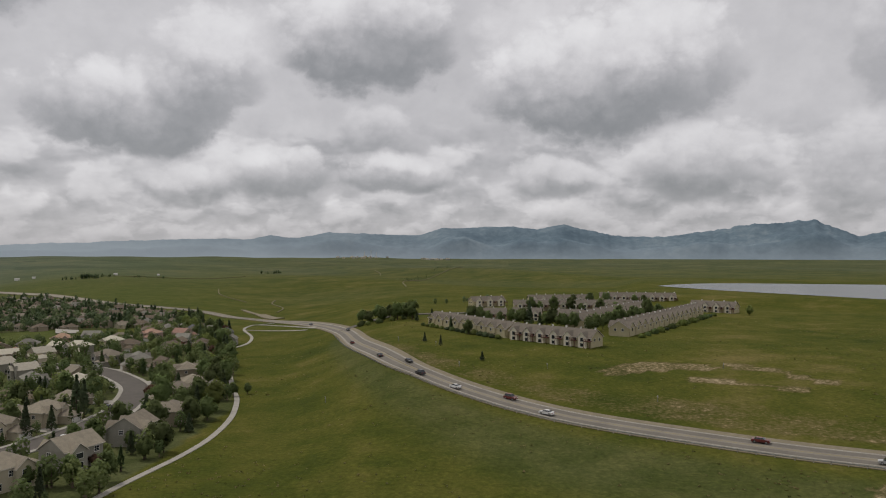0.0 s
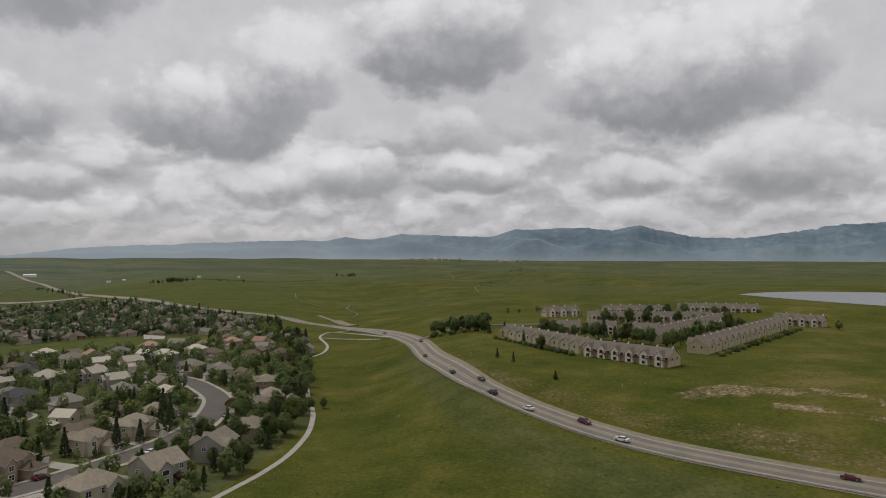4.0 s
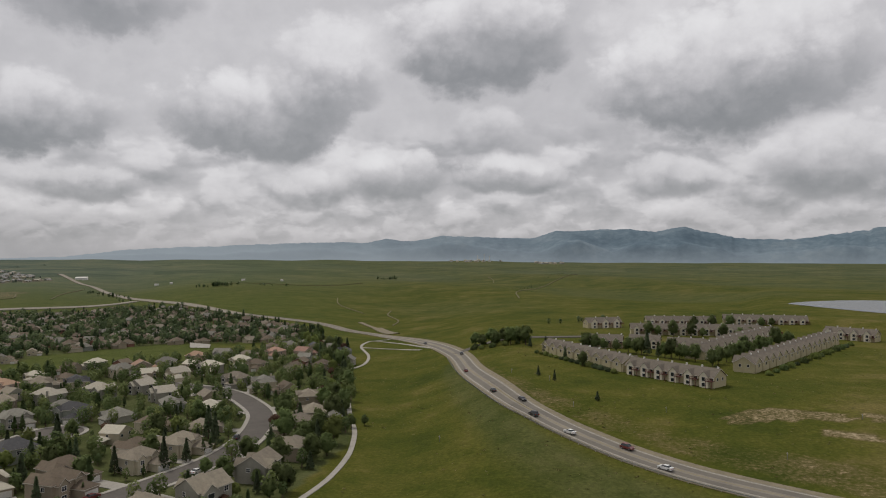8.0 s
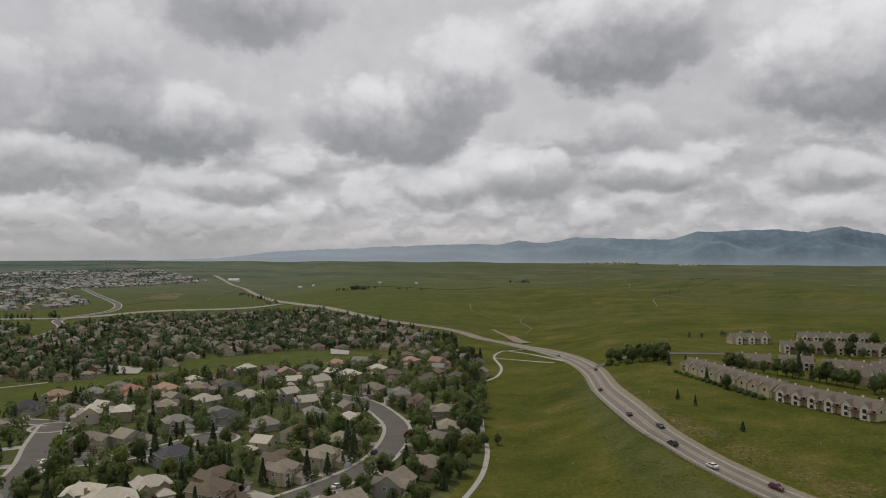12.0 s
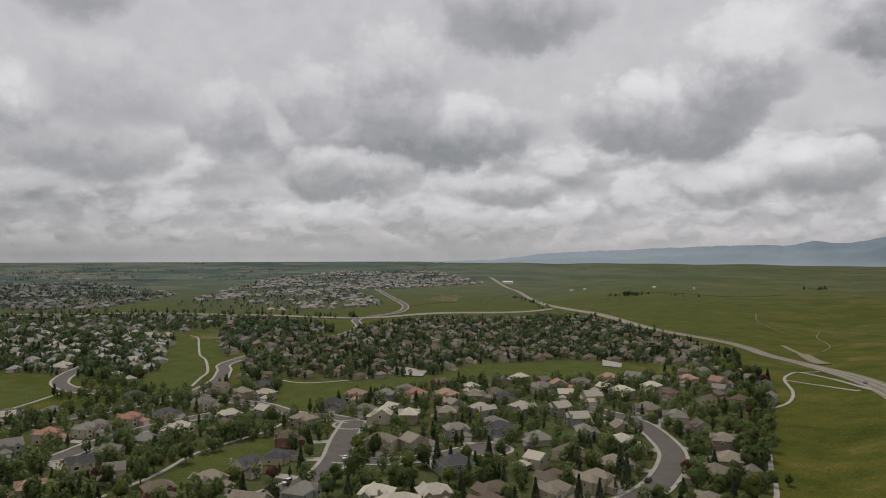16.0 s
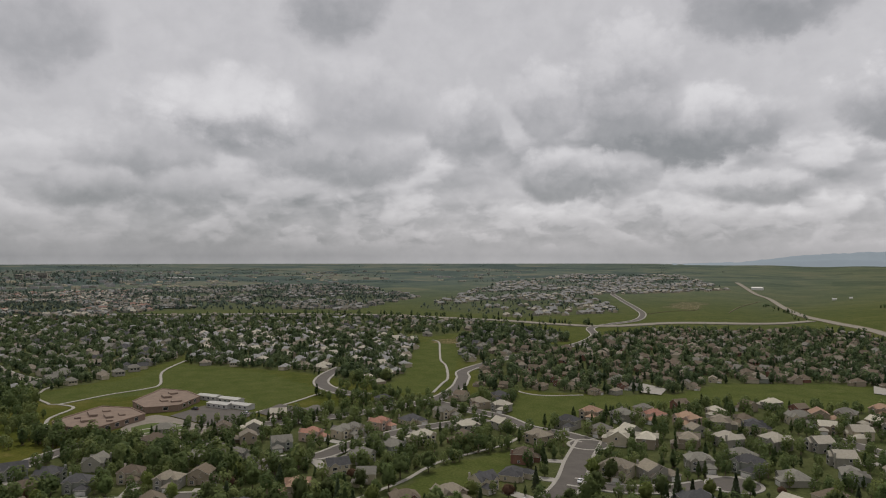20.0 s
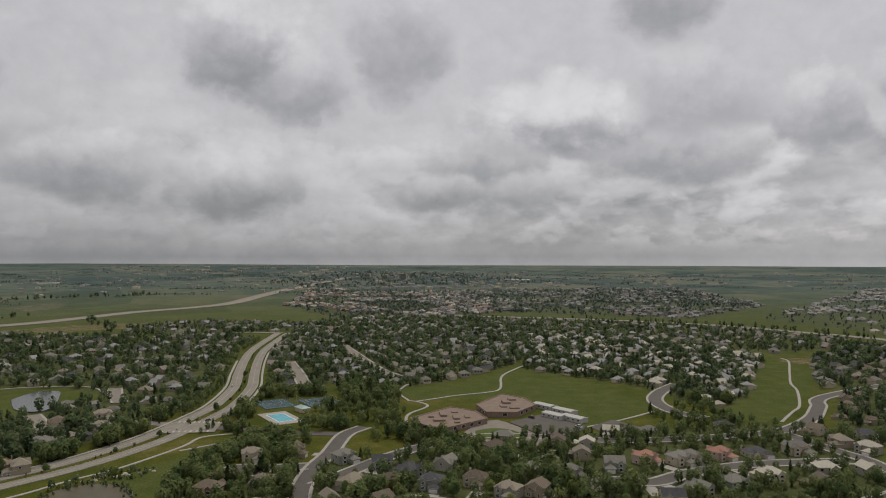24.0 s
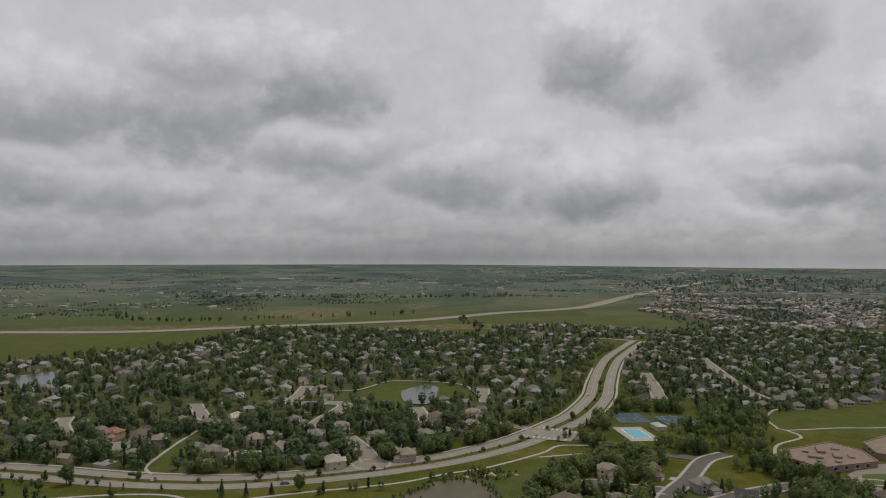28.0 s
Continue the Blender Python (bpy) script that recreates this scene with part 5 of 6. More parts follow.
def outward(points, middle):
    """Leaves face out of their crown and up to the light."""
    v = points - middle
    v /= np.maximum(np.linalg.norm(v, axis=1, keepdims=True), 1e-6)
    v[:, 2] += 0.35
    return v / np.maximum(np.linalg.norm(v, axis=1, keepdims=True), 1e-6)


def turned(points, faces, aim):
    """The faces, wound so that each looks the way its leaf is lit from."""
    q = points[faces]
    flip = (np.cross(q[:, 1] - q[:, 0], q[:, 2] - q[:, 0]) * aim[faces[:, 0]]).sum(1) < 0
    faces = faces.copy()
    faces[flip] = faces[flip][:, ::-1]
    return faces


def broad_crown(seed, tall, wide, material, name="crown"):
    rs = np.random.RandomState(seed)
    base = tall * 0.13
    mid = np.array([0, 0, base + (tall - base) * 0.5])
    half = np.array([wide / 2, wide / 2, (tall - base) * 0.5])
    clumps = rs.normal(size=(46, 3))
    clumps /= np.linalg.norm(clumps, axis=1, keepdims=True)
    clumps *= (rs.uniform(0.25, 1.0, 46) ** 0.5)[:, None] * rs.uniform(0.78, 1.12, (46, 1))
    clumps[:, 2] = clumps[:, 2] * np.where(clumps[:, 2] < 0, 0.9, 1.0)
    clumps[:, :2] *= np.clip(1.15 - 0.45 * clumps[:, 2:3], 0.5, 1.15)
    clumps = mid + clumps * half * 0.86
    per = 44
    off = rs.normal(size=(46 * per, 3)) * wide * 0.085
    centres = np.repeat(clumps, per, axis=0) + off
    points, faces = leaf_quads(centres, rs.uniform(0.22, 0.46, len(centres)) * (tall / 9) ** 0.5, rs, np.repeat(0.35 * mid + 0.65 * clumps, per, axis=0))
    aim = outward(points, np.repeat(0.5 * (mid + clumps), per * 4, axis=0))
    return mesh_of(name, points, turned(points, faces, aim), material, normals=aim)


def trunk_mesh(seed, tall, lean=0.03):
    """A tapered trunk with limbs that fork into the crown."""
    r = random.Random(seed)
    points, faces = [], []

    def tube(a, b, ra, rb):
        at = len(points)
        d = (b - a).normalized()
        u = d.orthogonal().normalized()
        v = d.cross(u)
        for c, rad in ((a, ra), (b, rb)):
            for k in range(6):
                w = k * math.tau / 6
                points.append(tuple(c + (u * math.cos(w) + v * math.sin(w)) * rad))
        for k in range(6):
            faces.append((at + k, at + (k + 1) % 6, at + 6 + (k + 1) % 6, at + 6 + k))

    top = Vector((r.uniform(-lean, lean) * tall, r.uniform(-lean, lean) * tall, tall * 0.72))
    tube(Vector((0, 0, -0.3)), top * 0.45, tall * 0.026, tall * 0.019)
    tube(top * 0.45, top, tall * 0.019, tall * 0.006)
    for k in range(6):
        w = k * 1.05 + r.uniform(-0.4, 0.4)
        start = top * r.uniform(0.38, 0.75)
        tube(start, start + Vector((math.cos(w) * tall * 0.2, math.sin(w) * tall * 0.2, tall * 0.2)), tall * 0.011, tall * 0.003)
    return mesh_of("trunk", points, faces, BARK)


def needle_crown(seed, tall, wide):
    rs = np.random.RandomState(seed)
    n = 620
    h = rs.uniform(0.06, 1.0, n)
    h = h ** 0.85
    tier = 0.82 + 0.18 * np.abs(np.sin(h * 26))
    radius = wide / 2 * (1.02 - h) * tier * rs.uniform(0.35, 1.05, n) ** 0.5
    w = rs.uniform(0, math.tau, n)
    centres = np.stack([np.cos(w) * radius, np.sin(w) * radius, h * tall], 1)
    points, faces = leaf_quads(centres, rs.uniform(0.25, 0.55, n), rs)
    axis = np.repeat(np.stack([centres[:, 0] * 0, centres[:, 1] * 0, centres[:, 2] - 0.6], 1), 4, axis=0)
    aim = outward(points, axis)
    return mesh_of("crown", points, turned(points, faces, aim), NEEDLE, normals=aim)


BROAD = [(broad_crown(40 + k, t, w, m), trunk_mesh(60 + k, t), m, t) for k, (t, w, m) in enumerate(
    ((8.8, 5.4, LEAF), (10.2, 5.8, LEAF), (7.4, 5.0, LEAF), (9.2, 5.2, FRESH), (11.0, 6.6, LEAF), (6.6, 4.6, FRESH), (5.6, 4.2, RUST)))]
CONES = [(needle_crown(80 + k, t, w), trunk_mesh(90 + k, t * 0.8, 0.0), t) for k, (t, w) in enumerate(((9.0, 4.2), (7.0, 3.8), (11.0, 4.8)))]
BUSHES = [broad_crown(120 + k, 2.2, 2.8, m, "bush") for k, m in enumerate((LEAF, FRESH, NEEDLE))]


def tree(x, y, conifer=False, size=1.0, pick=None, group="trees among the houses"):
    base = new("tree")
    base.empty_display_size = 0.5
    base.matrix_world = Matrix.Translation((x, y, level(x, y))) @ Matrix.Rotation(rng.uniform(0, 6.28), 4, "Z") @ Matrix.Diagonal((size, size, size * rng.uniform(0.9, 1.12), 1))
    if conifer:
        crown, trunk, tall = CONES[pick if pick is not None else rng.randrange(3)]
        tagged(base, "dark green pointed conifer standing in grass", "tree", group)
    else:
        crown, trunk, m, tall = BROAD[pick if pick is not None else rng.choice((0, 0, 1, 1, 2, 2, 3, 4, 5, 6)) if rng.random() < 0.97 else 6]
        word = {LEAF.name: "green broadleaf tree with a full crown", FRESH.name: "light green spring tree with a loose crown", RUST.name: "small reddish plum tree in a garden"}[m.name]
        tagged(base, word, "tree", group)
    part("trunk", trunk, base)
    part("crown", crown, base)
    return base


def bush(x, y, size=1.0, pick=0, group="bushes by the houses"):
    ob = new("bush", BUSHES[pick])
    ob.matrix_world = Matrix.Translation((x, y, level(x, y) - 0.5 * size)) @ Matrix.Rotation(rng.uniform(0, 6.28), 4, "Z") @ Matrix.Diagonal((size, size, size, 1))
    return tagged(ob, "low rounded green bush on the grass", "bush", group)


CLEARS = np.array(CLEAR)
# the belt between the gardens and the footpath
BELT = [(-96, 165), (-78, 172), (-76, 200), (-75, 225), (-77, 255), (-90, 305), (-110, 385), (-130, 440), (-150, 520), (-205, 610), (-212, 585), (-160, 480), (-128, 400), (-106, 320), (-94, 285), (-92, 240), (-90, 205)]
TREES = []
for x, y in scatter(BELT, 5.0, 95, HOUSES, -1.0, 21, 14):
    # lower where the nearest houses show behind them
    low = y < 215
    TREES.append((x, y))
    tree(x, y, rng.random() < 0.3, rng.uniform(0.55, 0.85) if low else rng.uniform(0.85, 1.25), group="trees along the footpath")
for x, y, size in ((-80, 281, 1.0), (-76, 286, 0.9), (-83, 290, 0.8)):
    tree(x, y, False, size * 0.62, group="trees along the footpath")
for x, y in ((-45, 446), (-40, 452), (-36, 440), (-30, 446), (-27, 436), (-22, 441), (-33, 456), (-18, 430), (-24, 452), (-50, 455)):
    tree(x, y, False, rng.uniform(1.0, 1.3), rng.choice((0, 1, 2)), "trees by the road junction")
for k in range(14):
    bush(-34 + 17 * math.cos(k * 0.45), 445 + 11 * math.sin(k * 0.45), rng.uniform(1.0, 1.7), k % 2, "bushes by the road junction")
for x, y, size in ((-8, 322, 0.55), (-1, 311, 0.42), (15, 281, 0.55), (-15, 419, 0.8), (-6, 398, 0.85), (4, 372, 0.7), (12, 352, 0.9), (190, 455, 0.9), (66, 322, 0.8)):
    tree(x, y, size != 0.9, size, group="trees round the terraces")
for k in range(30):
    t = k / 29
    if k % 2:
        bush(-12 + 37 * t, 396 - 63 * t, rng.uniform(0.8, 1.5), rng.randrange(3), "bushes round the terraces")
    else:
        bush(91 + 78 * t, 337 + 119 * t, rng.uniform(0.9, 1.8), rng.randrange(3), "bushes round the terraces")
for a, b, n in (((36, 404), (68, 372), 10), ((68, 354), (139, 464), 14), ((14, 412), (34, 405), 4), ((52, 485), (124, 482), 8), ((86, 545), (160, 545), 5)):
    for k in range(n):
        t = (k + rng.uniform(0.2, 0.8)) / n
        tree(a[0] + (b[0] - a[0]) * t, a[1] + (b[1] - a[1]) * t, rng.random() < 0.12, rng.uniform(0.85, 1.2), rng.choice((0, 1, 2)), "trees round the terraces")
NEAREST = [(-118, 205), (-80, 205), (-66, 130), (-110, 130)]
near_trees = scatter(HOME, 6.0, 560, [h for h in HOUSES] + TREES, -1.6, 22, 10)
near_trees.sort(key=lambda p: math.hypot(*p))
for x, y in near_trees[:190]:
    tree(x, y, rng.random() < 0.28, rng.uniform(0.55, 0.8) if inside(np.array([x]), np.array([y]), NEAREST)[0] else rng.uniform(0.75, 1.15))
# trees on the avenue's median and beside it
for k, p in enumerate(curve_points(ARTERY[2:17], 15.0)):
    if k % 2:
        tree(p.x + rng.uniform(-1, 1), p.y + rng.uniform(-1, 1), False, rng.uniform(0.4, 0.65), group="trees along the avenue")
for x, y in ((-262, -262), (-268, -296), (-256, -300), (-285, -205), (-292, -196), (-279, -214), (-300, -186), (-352, -112), (-345, -75), (-336, -84), (-328, -70), (-402, -62), (-408, -54), (-416, -60)):
    tree(x, y, x > -300 and y > -230, rng.uniform(0.6, 0.95), group="trees along the avenue")


def joined_trees(name, places, label, per=40, leaves=None, pointed=0.38):
    """Trees past counting, in one mesh: many leaf sprays for each crown, and a trunk."""
    rs = np.random.RandomState(5)
    p = np.array([(x, y, level(x, y), s) for x, y, s in places])
    n = len(p)
    tall = p[:, 3] * rs.uniform(0.75, 1.25, n)
    cone = rs.uniform(size=n) < pointed
    wide = tall * np.where(cone, 0.19, 0.30)
    v = rs.normal(size=(n, per, 3))
    v /= np.linalg.norm(v, axis=2, keepdims=True)
    v *= rs.uniform(0.3, 1.0, (n, per, 1)) ** 0.4
    h = (v[:, :, 2] + 1) / 2
    squeeze = np.where(cone[:, None], np.clip(1.25 * (1 - h), 0.05, 1.0), 1.0)
    centres = np.stack([p[:, None, 0] + v[:, :, 0] * wide[:, None] * squeeze, p[:, None, 1] + v[:, :, 1] * wide[:, None] * squeeze,
                        p[:, None, 2] + tall[:, None] * np.where(cone[:, None], 0.06 + 0.94 * h, 0.10 + 0.90 * h)], -1).reshape(-1, 3)
    sizes = np.repeat(tall * 0.92 / per ** 0.54, per) * rs.uniform(0.7, 1.4, n * per)
    points, faces = leaf_quads(centres, sizes, rs, np.repeat(np.stack([p[:, 0], p[:, 1], p[:, 2] + tall * 0.45], -1), per, axis=0))
    w = 0.035 * tall
    corners = np.array([(-1, -1), (1, -1), (1, 1), (-1, 1)])
    feet = np.stack([np.stack([p[:, 0] + c[0] * w, p[:, 1] + c[1] * w, p[:, 2] - 0.3], -1) for c in corners], 1)
    tops = np.stack([np.stack([p[:, 0], p[:, 1], p[:, 2] + tall * 0.6], -1)], 1)
    stems = np.concatenate([feet, tops], 1).reshape(-1, 3)
    at = len(points) + np.arange(n) * 5
    rims = np.concatenate([np.stack([at + k, at + (k + 1) % 4, at + 4], -1) for k in range(4)])
    hearts = np.repeat(np.stack([p[:, 0], p[:, 1], p[:, 2] + tall * 0.5], -1), per * 4, axis=0)
    aim = np.concatenate([outward(points, hearts), np.tile([0.0, 0.0, 1.0], (len(stems), 1))])
    all_faces = turned(points, faces, aim).tolist() + rims.tolist()
    me = mesh_of(name, np.concatenate([points, stems]), all_faces, leaves or FARLEAF, np.r_[np.zeros(len(faces)), np.ones(len(rims))], (BARK,), aim)
    shade = np.where(cone, rs.uniform(0.0, 0.35, n), rs.uniform(0.2, 1.0, n)).astype(np.float32)
    me.attributes.new("tint", "FLOAT", "POINT").data.foreach_set("value", np.concatenate([np.repeat(shade, per * 4), np.repeat(shade, 5)]))
    tagged(new(name, me), label, "trees", kind="stuff")


def sprinkle(outline, count, tall, seed, keep=True, room=8.5):
    """Places for far trees, clear of streets, lawns and houses."""
    rs = np.random.RandomState(seed)
    o = np.array(outline)
    out = []
    for _ in range(12):
        if len(out) >= count:
            break
        x = rs.uniform(o[:, 0].min(), o[:, 0].max(), 4000)
        y = rs.uniform(o[:, 1].min(), o[:, 1].max(), 4000)
        ok = inside(x, y, outline)
        if keep:
            for q in KEEP_OFF:
                ok &= ~inside(x, y, q)
            x, y = x[ok], y[ok]
            d = np.hypot(x[:, None] - CLEARS[None, :, 0], y[:, None] - CLEARS[None, :, 1]) < CLEARS[None, :, 2] - 1.5
            hs = np.array(HOUSES + [(m[0], m[1]) for m in MORE[150:]])
            d2 = np.hypot(x[:, None] - hs[None, :, 0], y[:, None] - hs[None, :, 1]) < room
            ok2 = ~d.any(1) & ~d2.any(1)
            x, y = x[ok2], y[ok2]
        else:
            x, y = x[ok], y[ok]
        out += [(a, b, tall * s) for a, b, s in zip(x, y, rs.uniform(0.7, 1.3, len(x)))]
    return out[:count]


joined_trees("trees", [(x, y, 6.8) for x, y in near_trees[190:]] + sprinkle(HOME, 560, 6.8, 31) + sprinkle(HOME, 420, 4.6, 51, True, 7.6), "broadleaf and conifer trees between the houses", 170, GARDENLEAF, 0.2)
joined_trees("trees", sprinkle(BROWN, 2500, 6.8, 32, True, 5.6) + sprinkle(PALE, 1900, 6.0, 33, True, 6) + sprinkle(SOUTHWEST, 420, 7.5, 37), "dense trees between brown and pale roofs", 84)
joined_trees("trees", sprinkle(EASTERN, 3500, 6.9, 34, True, 7.2) + sprinkle([(-277, -400), (-290, -330), (-302, -275), (-324, -225), (-342, -192), (-373, -168), (-456, -130), (-470, -190), (-430, -260), (-390, -330), (-340, -420)], 560, 7.0, 48) + sprinkle(LEAFY, 2900, 6.4, 35, True, 6.8) + sprinkle(BEYOND, 1000, 6.0, 52) + sprinkle(ROADSIDE, 320, 6.0, 53), "dense green trees between the roofs", 64, None, 0.25)
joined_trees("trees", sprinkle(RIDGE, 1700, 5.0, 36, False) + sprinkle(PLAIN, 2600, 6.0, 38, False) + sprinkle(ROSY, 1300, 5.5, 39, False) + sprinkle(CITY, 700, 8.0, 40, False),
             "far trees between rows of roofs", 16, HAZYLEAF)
# clumps of trees: place, radius, number, height
WOODS_SCHOOL = [(-445, 212, 30, 45, 7), (-480, 240, 20, 25, 7), (-560, 5, 26, 55, 8), (-530, 8, 24, 50, 8), (-500, 5, 24, 34, 6), (-470, 8, 22, 26, 6), (-448, -2, 18, 20, 6.5), (-352, -74, 12, 20, 6.5), (-385, -74, 12, 22, 6.5), (-320, -78, 12, 20, 6), (-400, -58, 12, 24, 7), (-440, -70, 9, 14, 6), (-478, -76, 9, 16, 7)]
WOODS_STREETS = [(-492, -74, 8, 14, 7), (-438, -24, 14, 22, 8), (-415, 22, 16, 24, 8), (-395, 40, 18, 36, 8), (-385, 62, 14, 20, 6), (-380, 84, 9, 8, 4.5), (-384, 112, 10, 10, 5), (-384, 140, 10, 9, 5), (-360, 85, 20, 32, 6), (-335, 75, 22, 45, 8), (-360, 55, 18, 26, 8), (-310, 100, 18, 30, 7.5), (-250, 60, 34, 60, 8)]
WOODS_AVENUE = [(-290, 20, 36, 70, 8), (-330, -35, 26, 40, 7.5), (-385, -50, 24, 50, 7.5), (-405, -45, 20, 45, 7.5), (-365, -66, 18, 30, 7), (-335, -72, 18, 32, 7), (-310, -66, 18, 30, 7), (-285, -60, 20, 30, 7), (-290, 150, 16, 22, 7), (-245, 110, 14, 18, 7.5), (-228, 130, 12, 14, 7), (-290, 200, 10, 14, 7), (-545, -60, 12, 26, 7.5)]
WOODS_POOL = [(-550, -35, 12, 26, 7.5), (-520, -2, 10, 20, 7), (-488, -22, 8, 14, 6.5), (-440, -130, 12, 20, 7), (-478, -128, 10, 18, 7), (-412, -132, 10, 20, 7), (-385, -146, 12, 26, 7), (-360, -165, 12, 26, 7), (-335, -190, 12, 24, 7), (-318, -215, 12, 24, 7), (-304, -245, 10, 18, 6.5), (-320, 155, 14, 16, 7), (-200, 110, 30, 40, 7)]
CLUMPS = []
for x, y, r, n, tall in WOODS_SCHOOL + WOODS_STREETS + WOODS_AVENUE + WOODS_POOL:
    CLUMPS += sprinkle([(x + r * math.cos(k * math.tau / 10), y + r * math.sin(k * math.tau / 10)) for k in range(10)], n, tall, 200 + len(CLUMPS), True, 7.5)
for side in (7.5, -7.5):
    for p in offset(curve_points(COLLECT[3:9], 4.5), side):
        CLUMPS.append((p.x + rng.uniform(-2, 2), p.y + rng.uniform(-2, 2), rng.uniform(4.5, 8.0)))
for k, p in enumerate(offset(curve_points(ARTERY[1:13], 3.0), 25.0)):
    if rng.random() < 0.75:
        CLUMPS.append((p.x + rng.uniform(-7, 7), p.y + rng.uniform(-7, 7), rng.uniform(3.5, 8.0)))
for side in (18.0, 25.0, 32.0):
    for p in offset(curve_points(ARTERY[12:20], 6.0), side):
        if rng.random() < 0.8:
            CLUMPS.append((p.x + rng.uniform(-4, 4), p.y + rng.uniform(-3, 3), rng.uniform(3.5, 7.5)))
for k, p in enumerate(offset(curve_points(ARTERY[12:17], 4.0), -20.0)):
    CLUMPS.append((p.x + rng.uniform(-3, 3), p.y + rng.uniform(-3, 3), rng.uniform(3.5, 6)))
joined_trees("trees", CLUMPS, "leafy trees along the creek and streets", 130, GARDENLEAF, 0.15)
hedges = []
for line, n, tall in (([(-606, 1177), (-553, 1203)], 22, 9), ([(-513, 1233), (-473, 1292)], 7, 5), ([(-470, 1900), (-440, 1990)], 16, 9), ([(-714, 671), (-843, 622), (-998, 534), (-1150, 341)], 80, 8),
                      ([(-640, 1010), (-700, 1100), (-900, 1300)], 30, 6), ([(-1239, -430), (-1000, -300), (-1000, -130)], 40, 9), ([(-71, 1326), (-35, 1564), (4, 1832), (48, 2065)], 50, 3.0), ([(-40, 1100), (-71, 1326)], 16, 2.2),
                      ([(-1100, -1150), (-1000, -900), (-1150, -700), (-1300, -560)], 60, 9), ([(-1500, -1300), (-1700, -800), (-1900, -500)], 90, 10), ([(100, 560), (30, 575), (-10, 560)], 12, 5)):
    pts = curve_points(line, 8)
    for _ in range(n):
        p = rng.choice(pts)
        hedges.append((p.x + rng.uniform(-14, 14), p.y + rng.uniform(-14, 14), tall * rng.uniform(0.6, 1.2)))
for line, n in (([(-262, -330), (-272, -262), (-285, -212)], 16), ([(-300, -176), (-330, -138), (-380, -102)], 10), ([(-240, -280), (-250, -330)], 10)):
    pts = curve_points(line, 5)
    for _ in range(n):
        p = rng.choice(pts)
        hedges.append((p.x + rng.uniform(-5, 5), p.y + rng.uniform(-4, 4), rng.uniform(3, 6.5)))
for k, p in enumerate(curve_points(ARTERY[1:19], 6.0)):
    if rng.random() < 0.55:
        hedges.append((p.x + rng.uniform(-1.6, 1.6), p.y + rng.uniform(-1.6, 1.6), rng.uniform(1.0, 2.6)))
joined_trees("trees", hedges, "hedgerows, shrubs and single trees in the grass", 40)
woods = []
for turn, d0, d1, n in ((62, 2300, 4300, 110), (80, 2400, 4400, 180), (100, 1900, 4300, 300), (120, 1700, 4200, 330), (136, 1500, 4000, 190), (48, 2400, 4300, 50)):
    for _ in range(n):
        # rows and strips of trees along lanes, field edges and creeks
        a, d = radians(turn + rng.uniform(-11, 11)), d0 + (d1 - d0) * rng.random() ** 1.3
        if noise.noise((d / 300, a * 10, 3.3)) < -0.05:
            continue
        x, y, way = -math.sin(a) * d, math.cos(a) * d, a + rng.choice((0.1, 0.35, -0.3, 1.2))
        count = rng.randrange(4, 22)
        for k in range(count):
            run = (k - count / 2) * rng.uniform(5, 9)
            woods.append((x + math.cos(way) * run + rng.uniform(-7, 7), y + math.sin(way) * run + rng.uniform(-7, 7), rng.uniform(2.6, 5.2)))
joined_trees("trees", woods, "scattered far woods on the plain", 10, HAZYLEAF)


def weeds(count):
    """Tufts and dry weeds, scattered over the near prairie."""
    rs = np.random.RandomState(77)
    a, d = np.radians(rs.uniform(-48, 26, count * 3)), 75 + 420 * rs.uniform(size=count * 3) ** 1.3
    x, y = -np.sin(a) * d, np.cos(a) * d
    rough = np.sin(x / 23 + np.sin(y / 31) * 2) + np.sin(y / 19 + np.sin(x / 27) * 2)
    ok = (rough + rs.normal(size=len(x)) * 0.8 > 0.3) & ~inside(x, y, HOME)
    for q in WATERS:
        ok &= ~inside(x, y, q)
    x, y = x[ok], y[ok]
    road = np.array([c for c in CLEAR if c[1] > 60 and c[0] > -140])
    near = np.array([(np.hypot(road[:, 0] - u, road[:, 1] - v) < np.minimum(road[:, 2], 10.5)).any() for u, v in zip(x, y)])
    x, y = x[~near][:count], y[~near][:count]
    per, n = 6, len(x)
    big = rs.uniform(0.10, 0.34, n)
    p = np.stack([x, y, lie(x, y)], -1)
    centres = (p[:, None] + rs.normal(size=(n, per, 3)) * np.array([0.8, 0.8, 0.25]) * big[:, None, None] + np.array([0, 0, 0.35]) * big[:, None, None]).reshape(-1, 3)
    points, faces = leaf_quads(centres, np.repeat(big, per) * rs.uniform(0.5, 1.0, n * per), rs)
    aim = np.tile([0.0, 0.0, 1.0], (len(points), 1))
    me = mesh_of("weeds", points, turned(points, faces, aim), WEED, normals=aim)
    me.attributes.new("tint", "FLOAT", "POINT").data.foreach_set("value", np.repeat(rs.uniform(0.0, 1.0, n).astype(np.float32), per * 4))
    tagged(new("weeds", me), "dry weeds and tufts scattered over the prairie", "weeds", kind="stuff")


weeds(3500)
reeds = []
for (xa, ya), (xb, yb) in zip(BROWN_POND, BROWN_POND[1:] + BROWN_POND[:1]):
    for _ in range(16):
        t = rng.random()
        reeds.append((xa + (xb - xa) * t + rng.uniform(-3, 3), ya + (yb - ya) * t + rng.uniform(-3, 3), rng.uniform(0.9, 2.4)))
for _ in range(70):
    reeds.append((rng.uniform(-364, -347), rng.uniform(-122, -98), rng.uniform(0.8, 2.6)))
